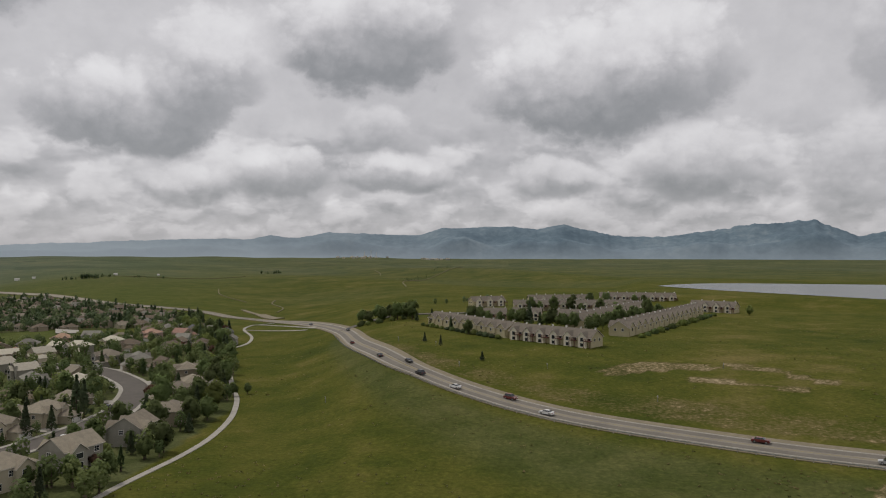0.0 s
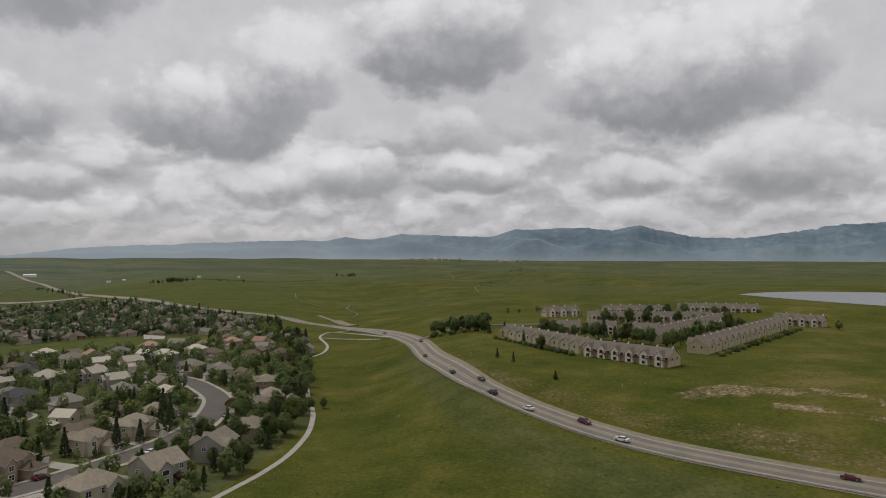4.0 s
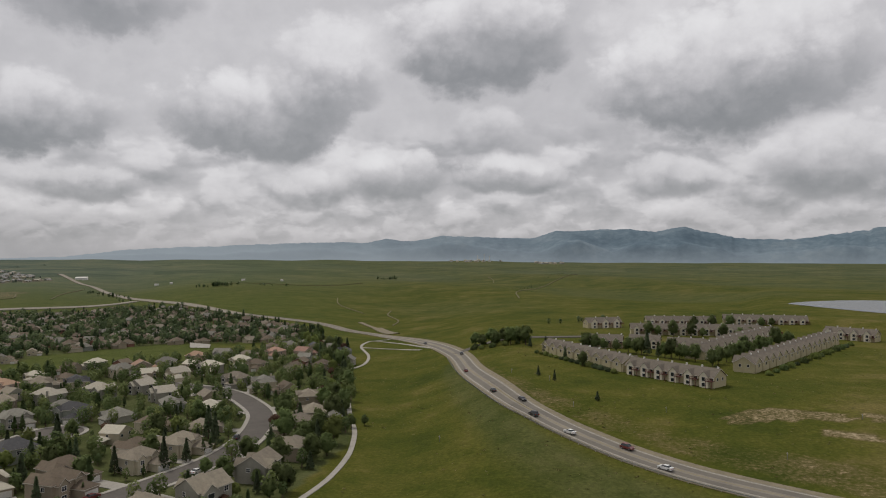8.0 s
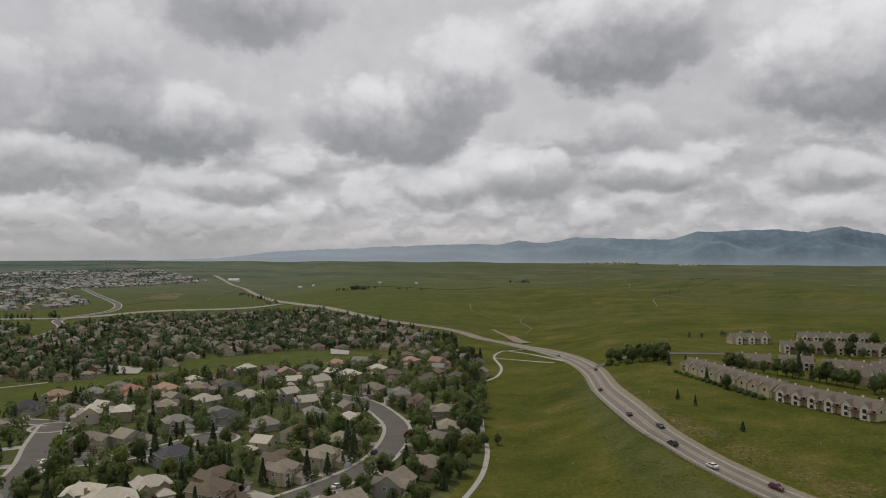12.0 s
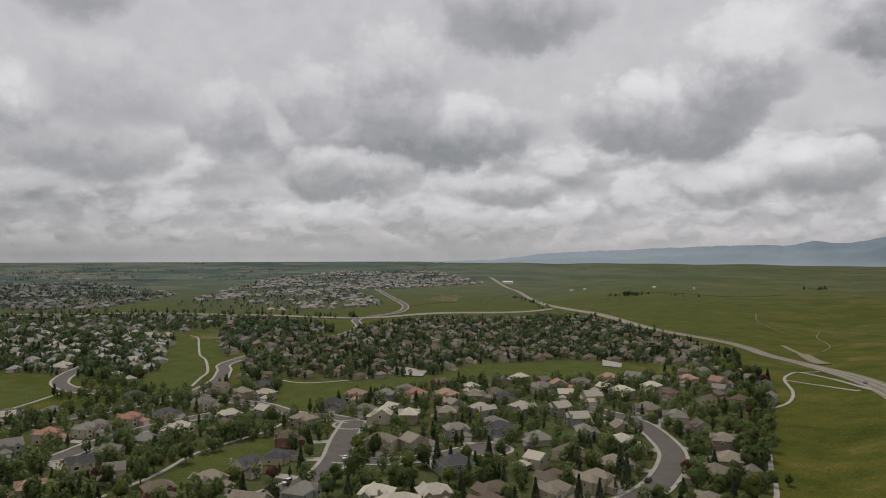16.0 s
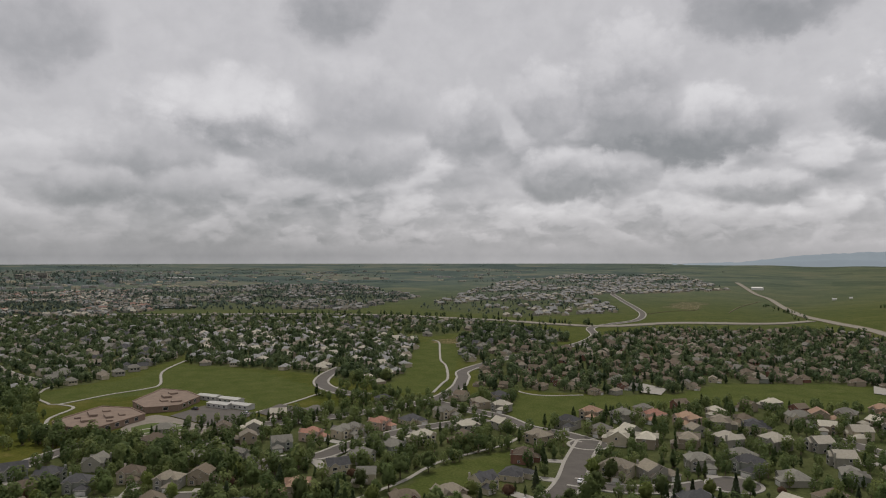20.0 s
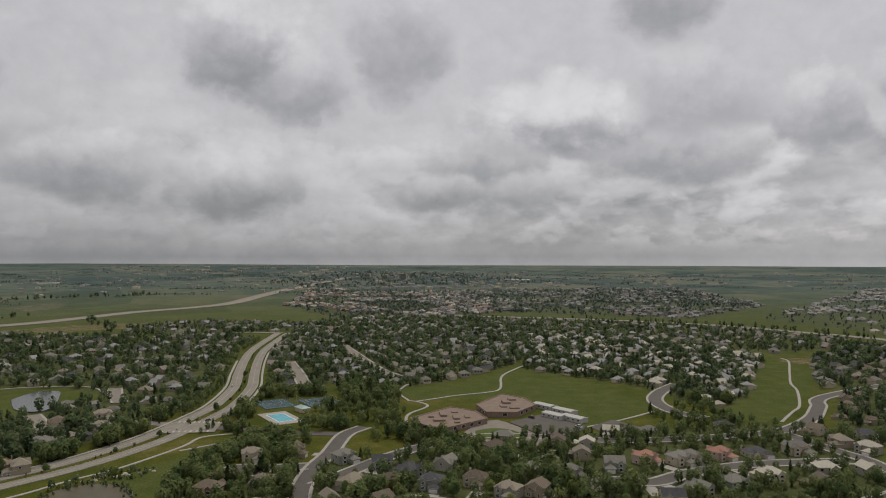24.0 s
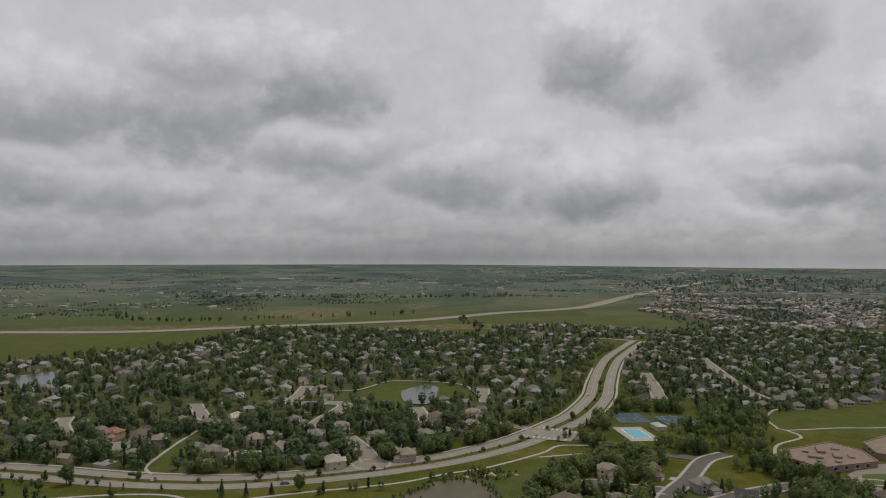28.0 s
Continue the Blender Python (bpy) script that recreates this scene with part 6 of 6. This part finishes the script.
joined_trees("reeds", reeds, "reeds and low shrubs round the muddy pond", 30, None, 0.1)


# ---- school, pool, courts ----
BRICKWALL = surface("pinkish_brick", (0.26, 0.185, 0.14), (0.19, 0.135, 0.105), 1.2, 0.9, 0.01)
FLATROOF = surface("tan_gravel_roof", (0.25, 0.185, 0.145), (0.18, 0.135, 0.105), 4.0, 0.95, 0.02)
PORTABLE = surface("off_white_panels", (0.47, 0.46, 0.43), (0.38, 0.37, 0.345), 3.0, 0.7)


def school_block(outline, high, units):
    base = new("school")
    cx, cy = sum(p[0] for p in outline) / len(outline), sum(p[1] for p in outline) / len(outline)
    base.matrix_world = pose(cx, cy, 0)
    tagged(base, "low brick school with a flat tan roof", "school", "school buildings")
    local = [(x - cx, y - cy) for x, y in outline]
    part("body", Shape().block(local, -0.5, high, BRICKWALL, FLATROOF).mesh("body"), base)
    s = Shape()
    for (xa, ya), (xb, yb) in zip(local, local[1:] + local[:1]):
        d = math.hypot(xb - xa, yb - ya)
        nx, ny = (yb - ya) / d * 0.35, -(xb - xa) / d * 0.35
        s.block([(xa - nx, ya - ny), (xb - nx, yb - ny), (xb + nx, yb + ny), (xa + nx, ya + ny)], high, high + 0.4, BRICKWALL)
    part("parapet", s.mesh("parapet"), base)
    for x, y, w, d, h in units:
        part("roof_unit", Shape().box(x - w / 2, y - d / 2, high, x + w / 2, y + d / 2, high + h, FLATROOF).mesh("roof_unit"), base, "raised tan box on the roof")
    for (xa, ya), (xb, yb) in zip(local, local[1:] + local[:1]):
        d = math.hypot(xb - xa, yb - ya)
        turn = math.degrees(math.atan2(yb - ya, xb - xa))
        flip = 0 if (xa * (yb - ya) - ya * (xb - xa)) > 0 else 180
        for k in range(1, int(d / 7)):
            t = k * 7.0 / d
            ob = part("window", shared(("window_whole", 2.6, 1.7), lambda: window_whole(2.6, 1.7)), base)
            ob.matrix_basis = pose(xa + (xb - xa) * t, ya + (yb - ya) * t, 1.2, 0, 0, turn + flip)
    return base


school_block([(-446, 30), (-476, 58), (-462, 72), (-440, 76), (-417, 47), (-432, 32)], 3.4,
             [(-8, -2, 12, 4, 1.2), (2, 5, 9, 4, 1.0), (8, -6, 5, 7, 1.1), (-14, 6, 4, 4, 0.8), (14, 4, 3, 3, 0.8), (-2, -10, 3, 3, 0.9), (0, 12, 7, 3, 0.7)])
school_block([(-458, 79), (-482, 76), (-517, 100), (-500, 112), (-477, 115), (-455, 97)], 3.4, [(-4, 0, 8, 5, 1.2), (-14, 6, 6, 5, 1.0), (8, -4, 6, 4, 0.8), (14, 2, 4, 6, 0.9)])


def portable(x, y, turn):
    base = new("portable_classroom")
    base.matrix_world = pose(x, y, 0, 0, 0, turn)
    tagged(base, "white portable classroom with a low pitched roof", "classroom", "portable classrooms")
    part("body", Shape().box(-8, -3.2, -0.2, 8, 3.2, 2.7, PORTABLE).mesh("body"), base)
    part("roof", Shape().gable(-8, -3.2, 8, 3.2, 2.7, 0.6, PORTABLE, PORTABLE, along="x", over=0.3).mesh("roof"), base)
    for u in (-6, -2, 2, 6):
        ob = part("window", shared(("window_whole", 1.4, 1.0), lambda: window_whole(1.4, 1.0)), base)
        ob.matrix_basis = pose(u, -3.2, 1.1)
    part("step", Shape().box(-7.4, -4.8, 0, -5.8, -3.2, 0.5, TIMBER).mesh("step"), base, "small timber steps")


for x, y in ((-481, 122), (-452, 121), (-464, 131), (-443, 131)):
    portable(x, y, 32)
base = new("swimming_pool")
base.matrix_world = pose(-471, -50, 0.0, 0, 0, 26)
tagged(base, "turquoise swimming pool in a pale concrete deck", "pool")
part("deck", Shape().box(-18, -9.5, -0.2, 18, 9.5, 0.22, CONCRETE).mesh("deck"), base)
part("water", Shape().box(-11, -5.2, 0.20, 11, 5.2, 0.27, POOL).mesh("water"), base, "clear turquoise water")
rim = Shape()
for x0, y0, x1, y1 in ((-11.6, -5.8, 11.6, -5.2), (-11.6, 5.2, 11.6, 5.8), (-11.6, -5.2, -11, 5.2), (11, -5.2, 11.6, 5.2)):
    rim.box(x0, y0, 0.2, x1, y1, 0.36, TRIM)
part("coping", rim.mesh("coping"), base, "white pool coping")
for k in range(5):
    part("lane", Shape().box(-11, -3.9 + k * 1.9, 0.272, 11, -3.7 + k * 1.9, 0.29, COURT).mesh("lane"), base, "dark lane line")
hut = new("pool_house")
hut.matrix_world = pose(-489, -38, 0.0, 0, 0, 32)
tagged(hut, "small pool house with a pale turquoise roof", "pool house")
part("body", Shape().box(-5, -3, -0.2, 5, 3, 2.8, WALLS["cream"]).mesh("body"), hut)
part("roof", Shape().hip(-5, -3, 5, 3, 2.9, 1.6, surface("pale_turquoise_metal", (0.34, 0.45, 0.42), (0.28, 0.38, 0.36), 3.0, 0.5)).mesh("roof"), hut)


def court(x, y, turn):
    base = new("tennis_court")
    base.matrix_world = pose(x, y, 0, 0, 0, turn)
    tagged(base, "blue-green tennis courts inside a wire fence", "court", "tennis courts")
    part("surface", Shape().box(-15, -11, -0.2, 15, 11, 0.2, COURT).mesh("surface"), base)
    for u in (-7, 7):
        for x0, y0, x1, y1 in ((u - 5.2, -9.5, u - 5.1, 9.5), (u + 5.1, -9.5, u + 5.2, 9.5), (u - 5.2, -9.5, u + 5.2, -9.4), (u - 5.2, 9.4, u + 5.2, 9.5), (u - 4.1, -6.4, u + 4.1, -6.3), (u - 4.1, 6.3, u + 4.1, 6.4)):
            part("line", Shape().box(x0 - 0.05, y0 - 0.05, 0.2, x1 + 0.05, y1 + 0.05, 0.212, PAINT).mesh("line"), base, "white court line")
        part("net", Shape().box(u - 6, -0.04, 0.2, u + 6, 0.04, 1.1, PAINT).mesh("net"), base)
    for k in range(7):
        for v in (-11, 11):
            part("post", shared(("fencepost",), lambda: Shape().box(-0.06, -0.06, 0, 0.06, 0.06, 3.2, STEEL).mesh("post")), base).matrix_basis = pose(-15 + 5 * k, v, 0)
    for h in (1.6, 3.1):
        for v in (-11, 11):
            part("rail", Shape().box(-15, v - 0.04, h, 15, v + 0.04, h + 0.08, STEEL).mesh("rail"), base)


court(-516, -59, 25)
court(-519, -29, 25)

# ---- along the highway ----
rail = new("guard_rail")
tagged(rail, "weathered steel guard rail on pale posts beside the highway", "guard rail")
line = offset(curve_points(HIGH[1:12], 4.0), 6.0)
bar = Shape()
for i, (a, b) in enumerate(zip(line, line[1:])):
    za, zb = level(a.x, a.y), level(b.x, b.y)
    d = (b - a).normalized()
    n = Vector((-d.y, d.x, 0)) * 0.05
    for lo, hi in ((0.48, 0.62), (0.66, 0.80)):
        bar.face([(a.x + n.x, a.y + n.y, za + lo), (b.x + n.x, b.y + n.y, zb + lo), (b.x + n.x, b.y + n.y, zb + hi), (a.x + n.x, a.y + n.y, za + hi)], STEEL)
        bar.face([(a.x - n.x, a.y - n.y, za + hi), (b.x - n.x, b.y - n.y, zb + hi), (b.x - n.x, b.y - n.y, zb + lo), (a.x - n.x, a.y - n.y, za + lo)], STEEL)
        bar.face([(a.x + n.x, a.y + n.y, za + hi), (b.x + n.x, b.y + n.y, zb + hi), (b.x - n.x, b.y - n.y, zb + hi), (a.x - n.x, a.y - n.y, za + hi)], STEEL)
    post = part("post", shared(("railpost",), lambda: Shape().box(-0.12, -0.12, -0.4, 0.12, 0.12, 0.95, CONCRETE).mesh("post")), rail)
    post.matrix_basis = pose(a.x, a.y, za)
part("rail", bar.mesh("rail"), rail)

CAR_PAINT = {name: surface(name.replace(" ", "_") + "_car_paint", a, b, 3.0, 0.3, spec=0.6) for name, a, b in (
    ("white", (0.72, 0.72, 0.71), (0.64, 0.64, 0.63)), ("black", (0.03, 0.03, 0.033), (0.02, 0.02, 0.022)), ("dark red", (0.16, 0.03, 0.025), (0.12, 0.022, 0.02)),
    ("grey", (0.16, 0.165, 0.17), (0.12, 0.125, 0.13)), ("silver", (0.42, 0.42, 0.42), (0.36, 0.36, 0.36)))}
TYRE = surface("rubber", (0.03, 0.03, 0.03), (0.02, 0.02, 0.02), 0.4, 0.9)
LAMP = surface("car_lamp", (0.75, 0.74, 0.70), (0.65, 0.64, 0.6), 0.4, 0.2)
TAIL = surface("tail_lamp", (0.35, 0.02, 0.02), (0.25, 0.015, 0.015), 0.4, 0.3)


def car_body(paint, van):
    """A car's body from cross sections along its length, wheel arches left dark."""
    s = Shape()
    roof = 1.75 if van else 1.42
    low = [(-2.25, 0.55), (-2.15, 0.85), (-1.25, 0.98), (1.5, 1.0), (2.2, 0.92), (2.28, 0.5)]
    for (xa, za), (xb, zb) in zip(low, low[1:]):
        s.face([(xa, -0.88, za), (xb, -0.88, zb), (xb, 0.88, zb), (xa, 0.88, za)], paint)
    for side in (-0.88, 0.88):
        s.face([(x, side, z) for x, z in (low if side > 0 else low[::-1])] + ([(2.2, side, 0.28), (-2.2, side, 0.28)] if side > 0 else [(-2.2, side, 0.28), (2.2, side, 0.28)]), paint)
    s.face([(-2.2, -0.88, 0.28), (-2.25, -0.88, 0.55), (-2.25, 0.88, 0.55), (-2.2, 0.88, 0.28)], paint)
    s.face([(2.2, 0.88, 0.28), (2.28, 0.88, 0.5), (2.28, -0.88, 0.5), (2.2, -0.88, 0.28)], paint)
    back = 2.0 if van else 1.55
    cab = [(-1.2, 0.97), (-0.5, roof - 0.06), (0.2, roof), (back - 0.5, roof - 0.04), (back, 0.98)]
    s.face([(cab[1][0], -0.66, cab[1][1]), (cab[3][0], -0.66, cab[3][1]), (cab[3][0], 0.66, cab[3][1]), (cab[1][0], 0.66, cab[1][1])], paint)
    return s.mesh("body")


def car_glass(van):
    roof = 1.75 if van else 1.42
    back = 2.0 if van else 1.55
    s = Shape()
    a, b, c, d = (-1.2, 0.97), (-0.5, roof - 0.07), (back - 0.5, roof - 0.05), (back, 0.98)
    s.face([(a[0], -0.82, a[1]), (a[0], 0.82, a[1]), (b[0], 0.66, b[1]), (b[0], -0.66, b[1])], GLASS)
    s.face([(d[0], 0.82, d[1]), (d[0], -0.82, d[1]), (c[0], -0.66, c[1]), (c[0], 0.66, c[1])], GLASS)
    for k in (-1, 1):
        s.face([(a[0], 0.82 * k, a[1]), (d[0], 0.82 * k, d[1]), (c[0], 0.66 * k, c[1]), (b[0], 0.66 * k, b[1])], GLASS)
    return s.mesh("glazing")


def wheel_mesh(r0, r1, wide, material, name):
    s = Shape()
    ring = [(math.cos(k * math.tau / 14), math.sin(k * math.tau / 14)) for k in range(14)]
    for (ca, sa), (cb, sb) in zip(ring, ring[1:] + ring[:1]):
        s.face([(ca * r1, -wide, sa * r1), (cb * r1, -wide, sb * r1), (cb * r1, wide, sb * r1), (ca * r1, wide, sa * r1)], material)
    for y in (-wide, wide):
        s.face([(c * r1, y, q * r1) for c, q in (ring if y < 0 else ring[::-1])], material)
    return s.mesh(name)


def car(x, y, turn, colour, van=False, up=0.16, place="on the road"):
    base = new("car")
    base.matrix_world = pose(x, y, level(x, y) + up + 0.0005 * math.hypot(x, y), 0, 0, turn)
    tagged(base, f"{colour} {'estate car' if van else 'saloon car'} {place}", "car", "cars of the place")
    part("body", shared(("carbody", colour, van), lambda: car_body(CAR_PAINT[colour], van)), base)
    part("glazing", shared(("carglass", van), lambda: car_glass(van)), base, "dark car windows")
    for u in (-1.42, 1.38):
        for v in (-0.8, 0.8):
            w = part("wheel", shared(("tyre",), lambda: wheel_mesh(0.2, 0.33, 0.11, TYRE, "wheel")), base)
            w.matrix_basis = pose(u, v, 0.33)
            if math.hypot(x, y) < 330:
                part("rim", shared(("rim",), lambda: wheel_mesh(0.1, 0.21, 0.125, STEEL, "rim")), w)
    for u, m, nm in ((-2.24, LAMP, "headlight"), (2.24, TAIL, "tail_light")):
        for v in (-0.62, 0.62):
            part(nm, shared((nm,), lambda: Shape().box(-0.05, -0.2, -0.08, 0.05, 0.2, 0.08, m, True).mesh(nm)), base).matrix_basis = pose(u, v, 0.7)


def on_line(line, far, side, colour, van=False, back=False, place="driving on the highway"):
    """A car that far along a line, to one side of it."""
    pts = curve_points(line, 2.0)
    run = 0.0
    for a, b in zip(pts, pts[1:]):
        run += (b - a).length
        if run >= far:
            d = (b - a).normalized()
            car(a.x - d.y * side, a.y + d.x * side, math.degrees(math.atan2(d.y, d.x)) + (0 if back else 180), colour, van, place=place)
            return


for far, side, colour, van, back in ((100, 2.4, "silver", True, False), (128, -2.4, "dark red", False, True), (185, 2.4, "white", False, False), (201, -2.4, "dark red", True, True), (222, 2.4, "white", False, False),
                                     (243, 2.4, "black", True, False), (262, -2.4, "black", False, True), (283, 2.4, "black", False, False), (352, 2.4, "dark red", False, False), (420, -2.4, "black", False, True), (520, 2.4, "grey", False, False)):
    on_line(HIGH, far, side, colour, van, back)
for far, side, colour in ((250, 8.0, "black"), (330, -8.0, "grey"), (395, 8.0, "silver"), (520, -8.0, "black"), (640, 8.0, "white")):
    on_line(ARTERY, far, side, colour, place="driving on the divided avenue")
for line, far, side, colour, van in ((CURVE, 42, 4.2, "white", True), (CURVE, 55, 4.2, "black", True), (CURVE, 150, -4.2, "white", False), (CURVE, 190, 4.2, "black", True), (CURVE, 118, 4.2, "dark red", False),
                                     (CUL, 70, 4.0, "white", False), (CUL, 105, -4.0, "white", True), (CUL, 130, 4.0, "grey", False)):
    on_line(line, far, side, colour, van, place="parked at the kerb")
for k, (x, y) in enumerate(((-424, 128), (-428, 104), (-452, 106))):
    car(x, y, 35, ("white", "grey", "black", "silver", "dark red")[k % 5], k % 2 == 0, place="parked at the school")


def marker_post(x, y, high=4.5):
    base = new("marker_post")
    base.matrix_world = pose(x, y, level(x, y))
    tagged(base, "pale marker post standing in the grass", "post", "posts in the grass")
    part("pole", Shape().box(-0.07, -0.07, -0.3, 0.07, 0.07, high, STEEL).mesh("pole"), base)
    part("plate", Shape().box(-0.14, -0.05, high - 0.7, 0.14, 0.05, high, TRIM).mesh("plate"), base, "small white plate")


for x, y in ((-20, 330), (38, 268), (6, 272), (-3, 312), (-40, 250), (100, 262), (66, 226)):
    marker_post(x, y, 2.0)


def street_lamp(x, y, turn):
    base = new("street_lamp")
    base.matrix_world = pose(x, y, level(x, y), 0, 0, turn)
    tagged(base, "slim grey street lamp beside the avenue", "street lamp", "lamps along the avenue")
    part("pole", shared(("lamppole",), lambda: Shape().box(-0.09, -0.09, -0.3, 0.09, 0.09, 8.5, STEEL).mesh("pole")), base)
    part("arm", shared(("lamparm",), lambda: Shape().box(0, -0.06, 8.3, 2.2, 0.06, 8.42, STEEL, True).mesh("arm")), base)
    part("lamp_head", shared(("lamphead",), lambda: Shape().box(1.8, -0.16, 8.16, 2.7, 0.16, 8.32, STEEL, True).mesh("lamp_head")), base)


for k, p in enumerate(offset(curve_points(ARTERY[3:18], 34.0), 14.5)):
    if k % 2 == 0:
        street_lamp(p.x, p.y, 0)

# ---- far off ----
barn = new("barn")
barn.matrix_world = pose(-1200, 1714, level(-1200, 1714), 0, 0, 25)
tagged(barn, "long white barn on the green hillside", "barn")
part("body", Shape().box(-14, -7, -2, 14, 7, 5, TRIM).mesh("body"), barn)
part("roof", Shape().gable(-14, -7, 14, 7, 5, 2.2, TRIM, TRIM, along="x").mesh("roof"), barn)
for x, y, w in ((-905, 1560, 9), (-880, 1580, 6), (-760, 1705, 8), (-690, 1780, 5)):
    shed = new("farm_shed")
    shed.matrix_world = pose(x, y, level(x, y), 0, 0, 30)
    tagged(shed, "small white farm shed on the green hillside", "shed", "farm sheds on the hillside")
    part("body", Shape().box(-w / 2, -3, -2, w / 2, 3, 3, TRIM).mesh("body"), shed)
    part("roof", Shape().gable(-w / 2, -3, w / 2, 3, 3, 1.3, PORTABLE, TRIM, along="x").mesh("roof"), shed)
STONE = surface("pale_stone", (0.46, 0.42, 0.35), (0.32, 0.29, 0.24), 0.8, 0.95, 0.05)
for k in range(26):
    t = k / 25
    x, y = -350 - 14 * t + rng.uniform(-2.5, 2.5), -124 + 26 * t + rng.uniform(-2.5, 2.5)
    big = rng.uniform(0.5, 1.3)
    points = [(big * (1 + rng.uniform(-0.25, 0.25)) * math.cos(a) * c, big * (1 + rng.uniform(-0.25, 0.25)) * math.sin(a) * c, big * 0.55 * h) for h, c in ((-0.3, 1.0), (0.5, 0.95), (1.1, 0.5)) for a in (0, 1.05, 2.1, 3.14, 4.2, 5.25)]
    faces = [(i * 6 + j, i * 6 + (j + 1) % 6, i * 6 + 6 + (j + 1) % 6, i * 6 + 6 + j) for i in range(2) for j in range(6)] + [tuple(range(12, 18))]
    rock = new("rock", mesh_of("rock", points, faces, STONE))
    rock.matrix_world = pose(x, y, level(x, y), 0, 0, rng.uniform(0, 360))
    tagged(rock, "pale boulder beside the path by the pond", "rock", "boulders by the pond")
city = Shape()
TONES = (WALLS["grey"], WALLS["grey"], WALLS["sage"], ROOFS["w"], ROOFS["g"], ROOFS["w"], WALLS["cream"])
r = random.Random(17)
for turn, d0, d1, n, big in ((86, 2100, 3500, 260, 1.0), (74, 1900, 3200, 150, 0.8), (120, 1900, 2900, 110, 0.9), (134, 1500, 2600, 90, 0.8), (104, 2000, 2900, 60, 0.9), (100, 3000, 4000, 60, 1.4), (60, 2300, 3400, 50, 0.9)):
    for _ in range(n):
        a, d = radians(turn + r.uniform(-9, 9)), r.uniform(d0, d1)
        x, y = -math.sin(a) * d, math.cos(a) * d
        w, l, h = r.uniform(7, 24) * big, r.uniform(7, 16) * big, r.choice((3, 4, 4, 5, 7)) * big
        m = pose(x, y, level(x, y), 0, 0, r.choice((10, 35, 80, 120)))
        one = Shape().box(-w / 2, -l / 2, -3, w / 2, l / 2, h, r.choice(TONES))
        for face in one.faces:
            city.face([m @ Vector(one.points[i]) for i in face], one.materials[0])
tagged(new("distant_buildings", city.mesh("distant_buildings")), "far pale sheds and offices on the plain", "buildings", kind="stuff")


def office(x, y, w, h):
    base = new("office_building")
    base.matrix_world = pose(x, y, level(x, y), 0, 0, 80)
    tagged(base, "far grey office block rising over the trees", "office building", "office blocks on the plain")
    part("body", Shape().box(-w / 2, -9, -3, w / 2, 9, h, WALLS["grey"]).mesh("body"), base)
    for k in range(int(h / 4.2)):
        part("window", Shape().box(-w / 2 + 1, -9.2, 1.5 + k * 4.2, w / 2 - 1, -9.0, 3.8 + k * 4.2, GLASS).mesh("window"), base, "dark window band")
        part("window", Shape().box(-w / 2 + 1, 9.0, 1.5 + k * 4.2, w / 2 - 1, 9.2, 3.8 + k * 4.2, GLASS).mesh("window"), base, "dark window band")


for x, y, w, h in ((-2798, 24, 20, 17), (-2784, 90, 22, 14), (-2784, 158, 28, 19), (-2850, 120, 18, 16)):
    office(x, y, w, h)
for x, y, w in ((-2339, -939, 60), (-2244, -1138, 36), (-2384, -1536, 60), (-2600, 560, 90)):
    hall = new("warehouse")
    hall.matrix_world = pose(x, y, level(x, y), 0, 0, math.degrees(math.atan2(-x, y)))
    tagged(hall, "long white warehouse far off on the plain", "warehouse", "warehouses on the plain")
    part("body", Shape().box(-w / 2, -12, -3, w / 2, 12, 3.2, PORTABLE).mesh("body"), hall)
    part("roof", Shape().gable(-w / 2, -12, w / 2, 12, 3.2, 1.0, PORTABLE, PORTABLE, along="x").mesh("roof"), hall)
for turn, far, high in ((5.6, 4020, 42), (6.1, 4040, 34), (5.2, 4010, 30)):
    mast = new("mast")
    x, y = -math.sin(radians(turn)) * far, math.cos(radians(turn)) * far
    mast.matrix_world = pose(x, y, level(x, y))
    tagged(mast, "slim white mast at the foot of the mountains", "mast", "masts below the mountains")
    part("shaft", Shape().box(-1.3, -1.3, -2, 1.3, 1.3, high, TRIM).mesh("shaft"), mast)
    part("base", Shape().box(-6, -5, -2, 6, 5, 7, TRIM).hip(-6, -5, 6, 5, 7, 2.5, PORTABLE).mesh("base"), mast, "white building at the mast's foot")
r = random.Random(23)
town = Shape()
for _ in range(22):
    turn, far = radians(r.choice((0.4, 1.2, 5.0, 6.5, 8.5)) + r.uniform(-0.9, 0.9)), r.uniform(3950, 4150)
    m = pose(-math.sin(turn) * far, math.cos(turn) * far, level(-math.sin(turn) * far, math.cos(turn) * far), 0, 0, r.uniform(0, 180))
    w = r.uniform(5, 14)
    one = Shape().box(-w, -5, -2, w, 5, 7, r.choice((PORTABLE, WALLS["grey"], WALLS["cream"]))).gable(-w, -5, w, 5, 7, 3, WALLS["grey"], WALLS["grey"])
    for face, k in zip(one.faces, one.kinds):
        town.face([m @ Vector(one.points[i]) for i in face], one.materials[k])
tagged(new("distant_town", town.mesh("distant_town")), "far pale houses below the mountains", "houses", kind="stuff")
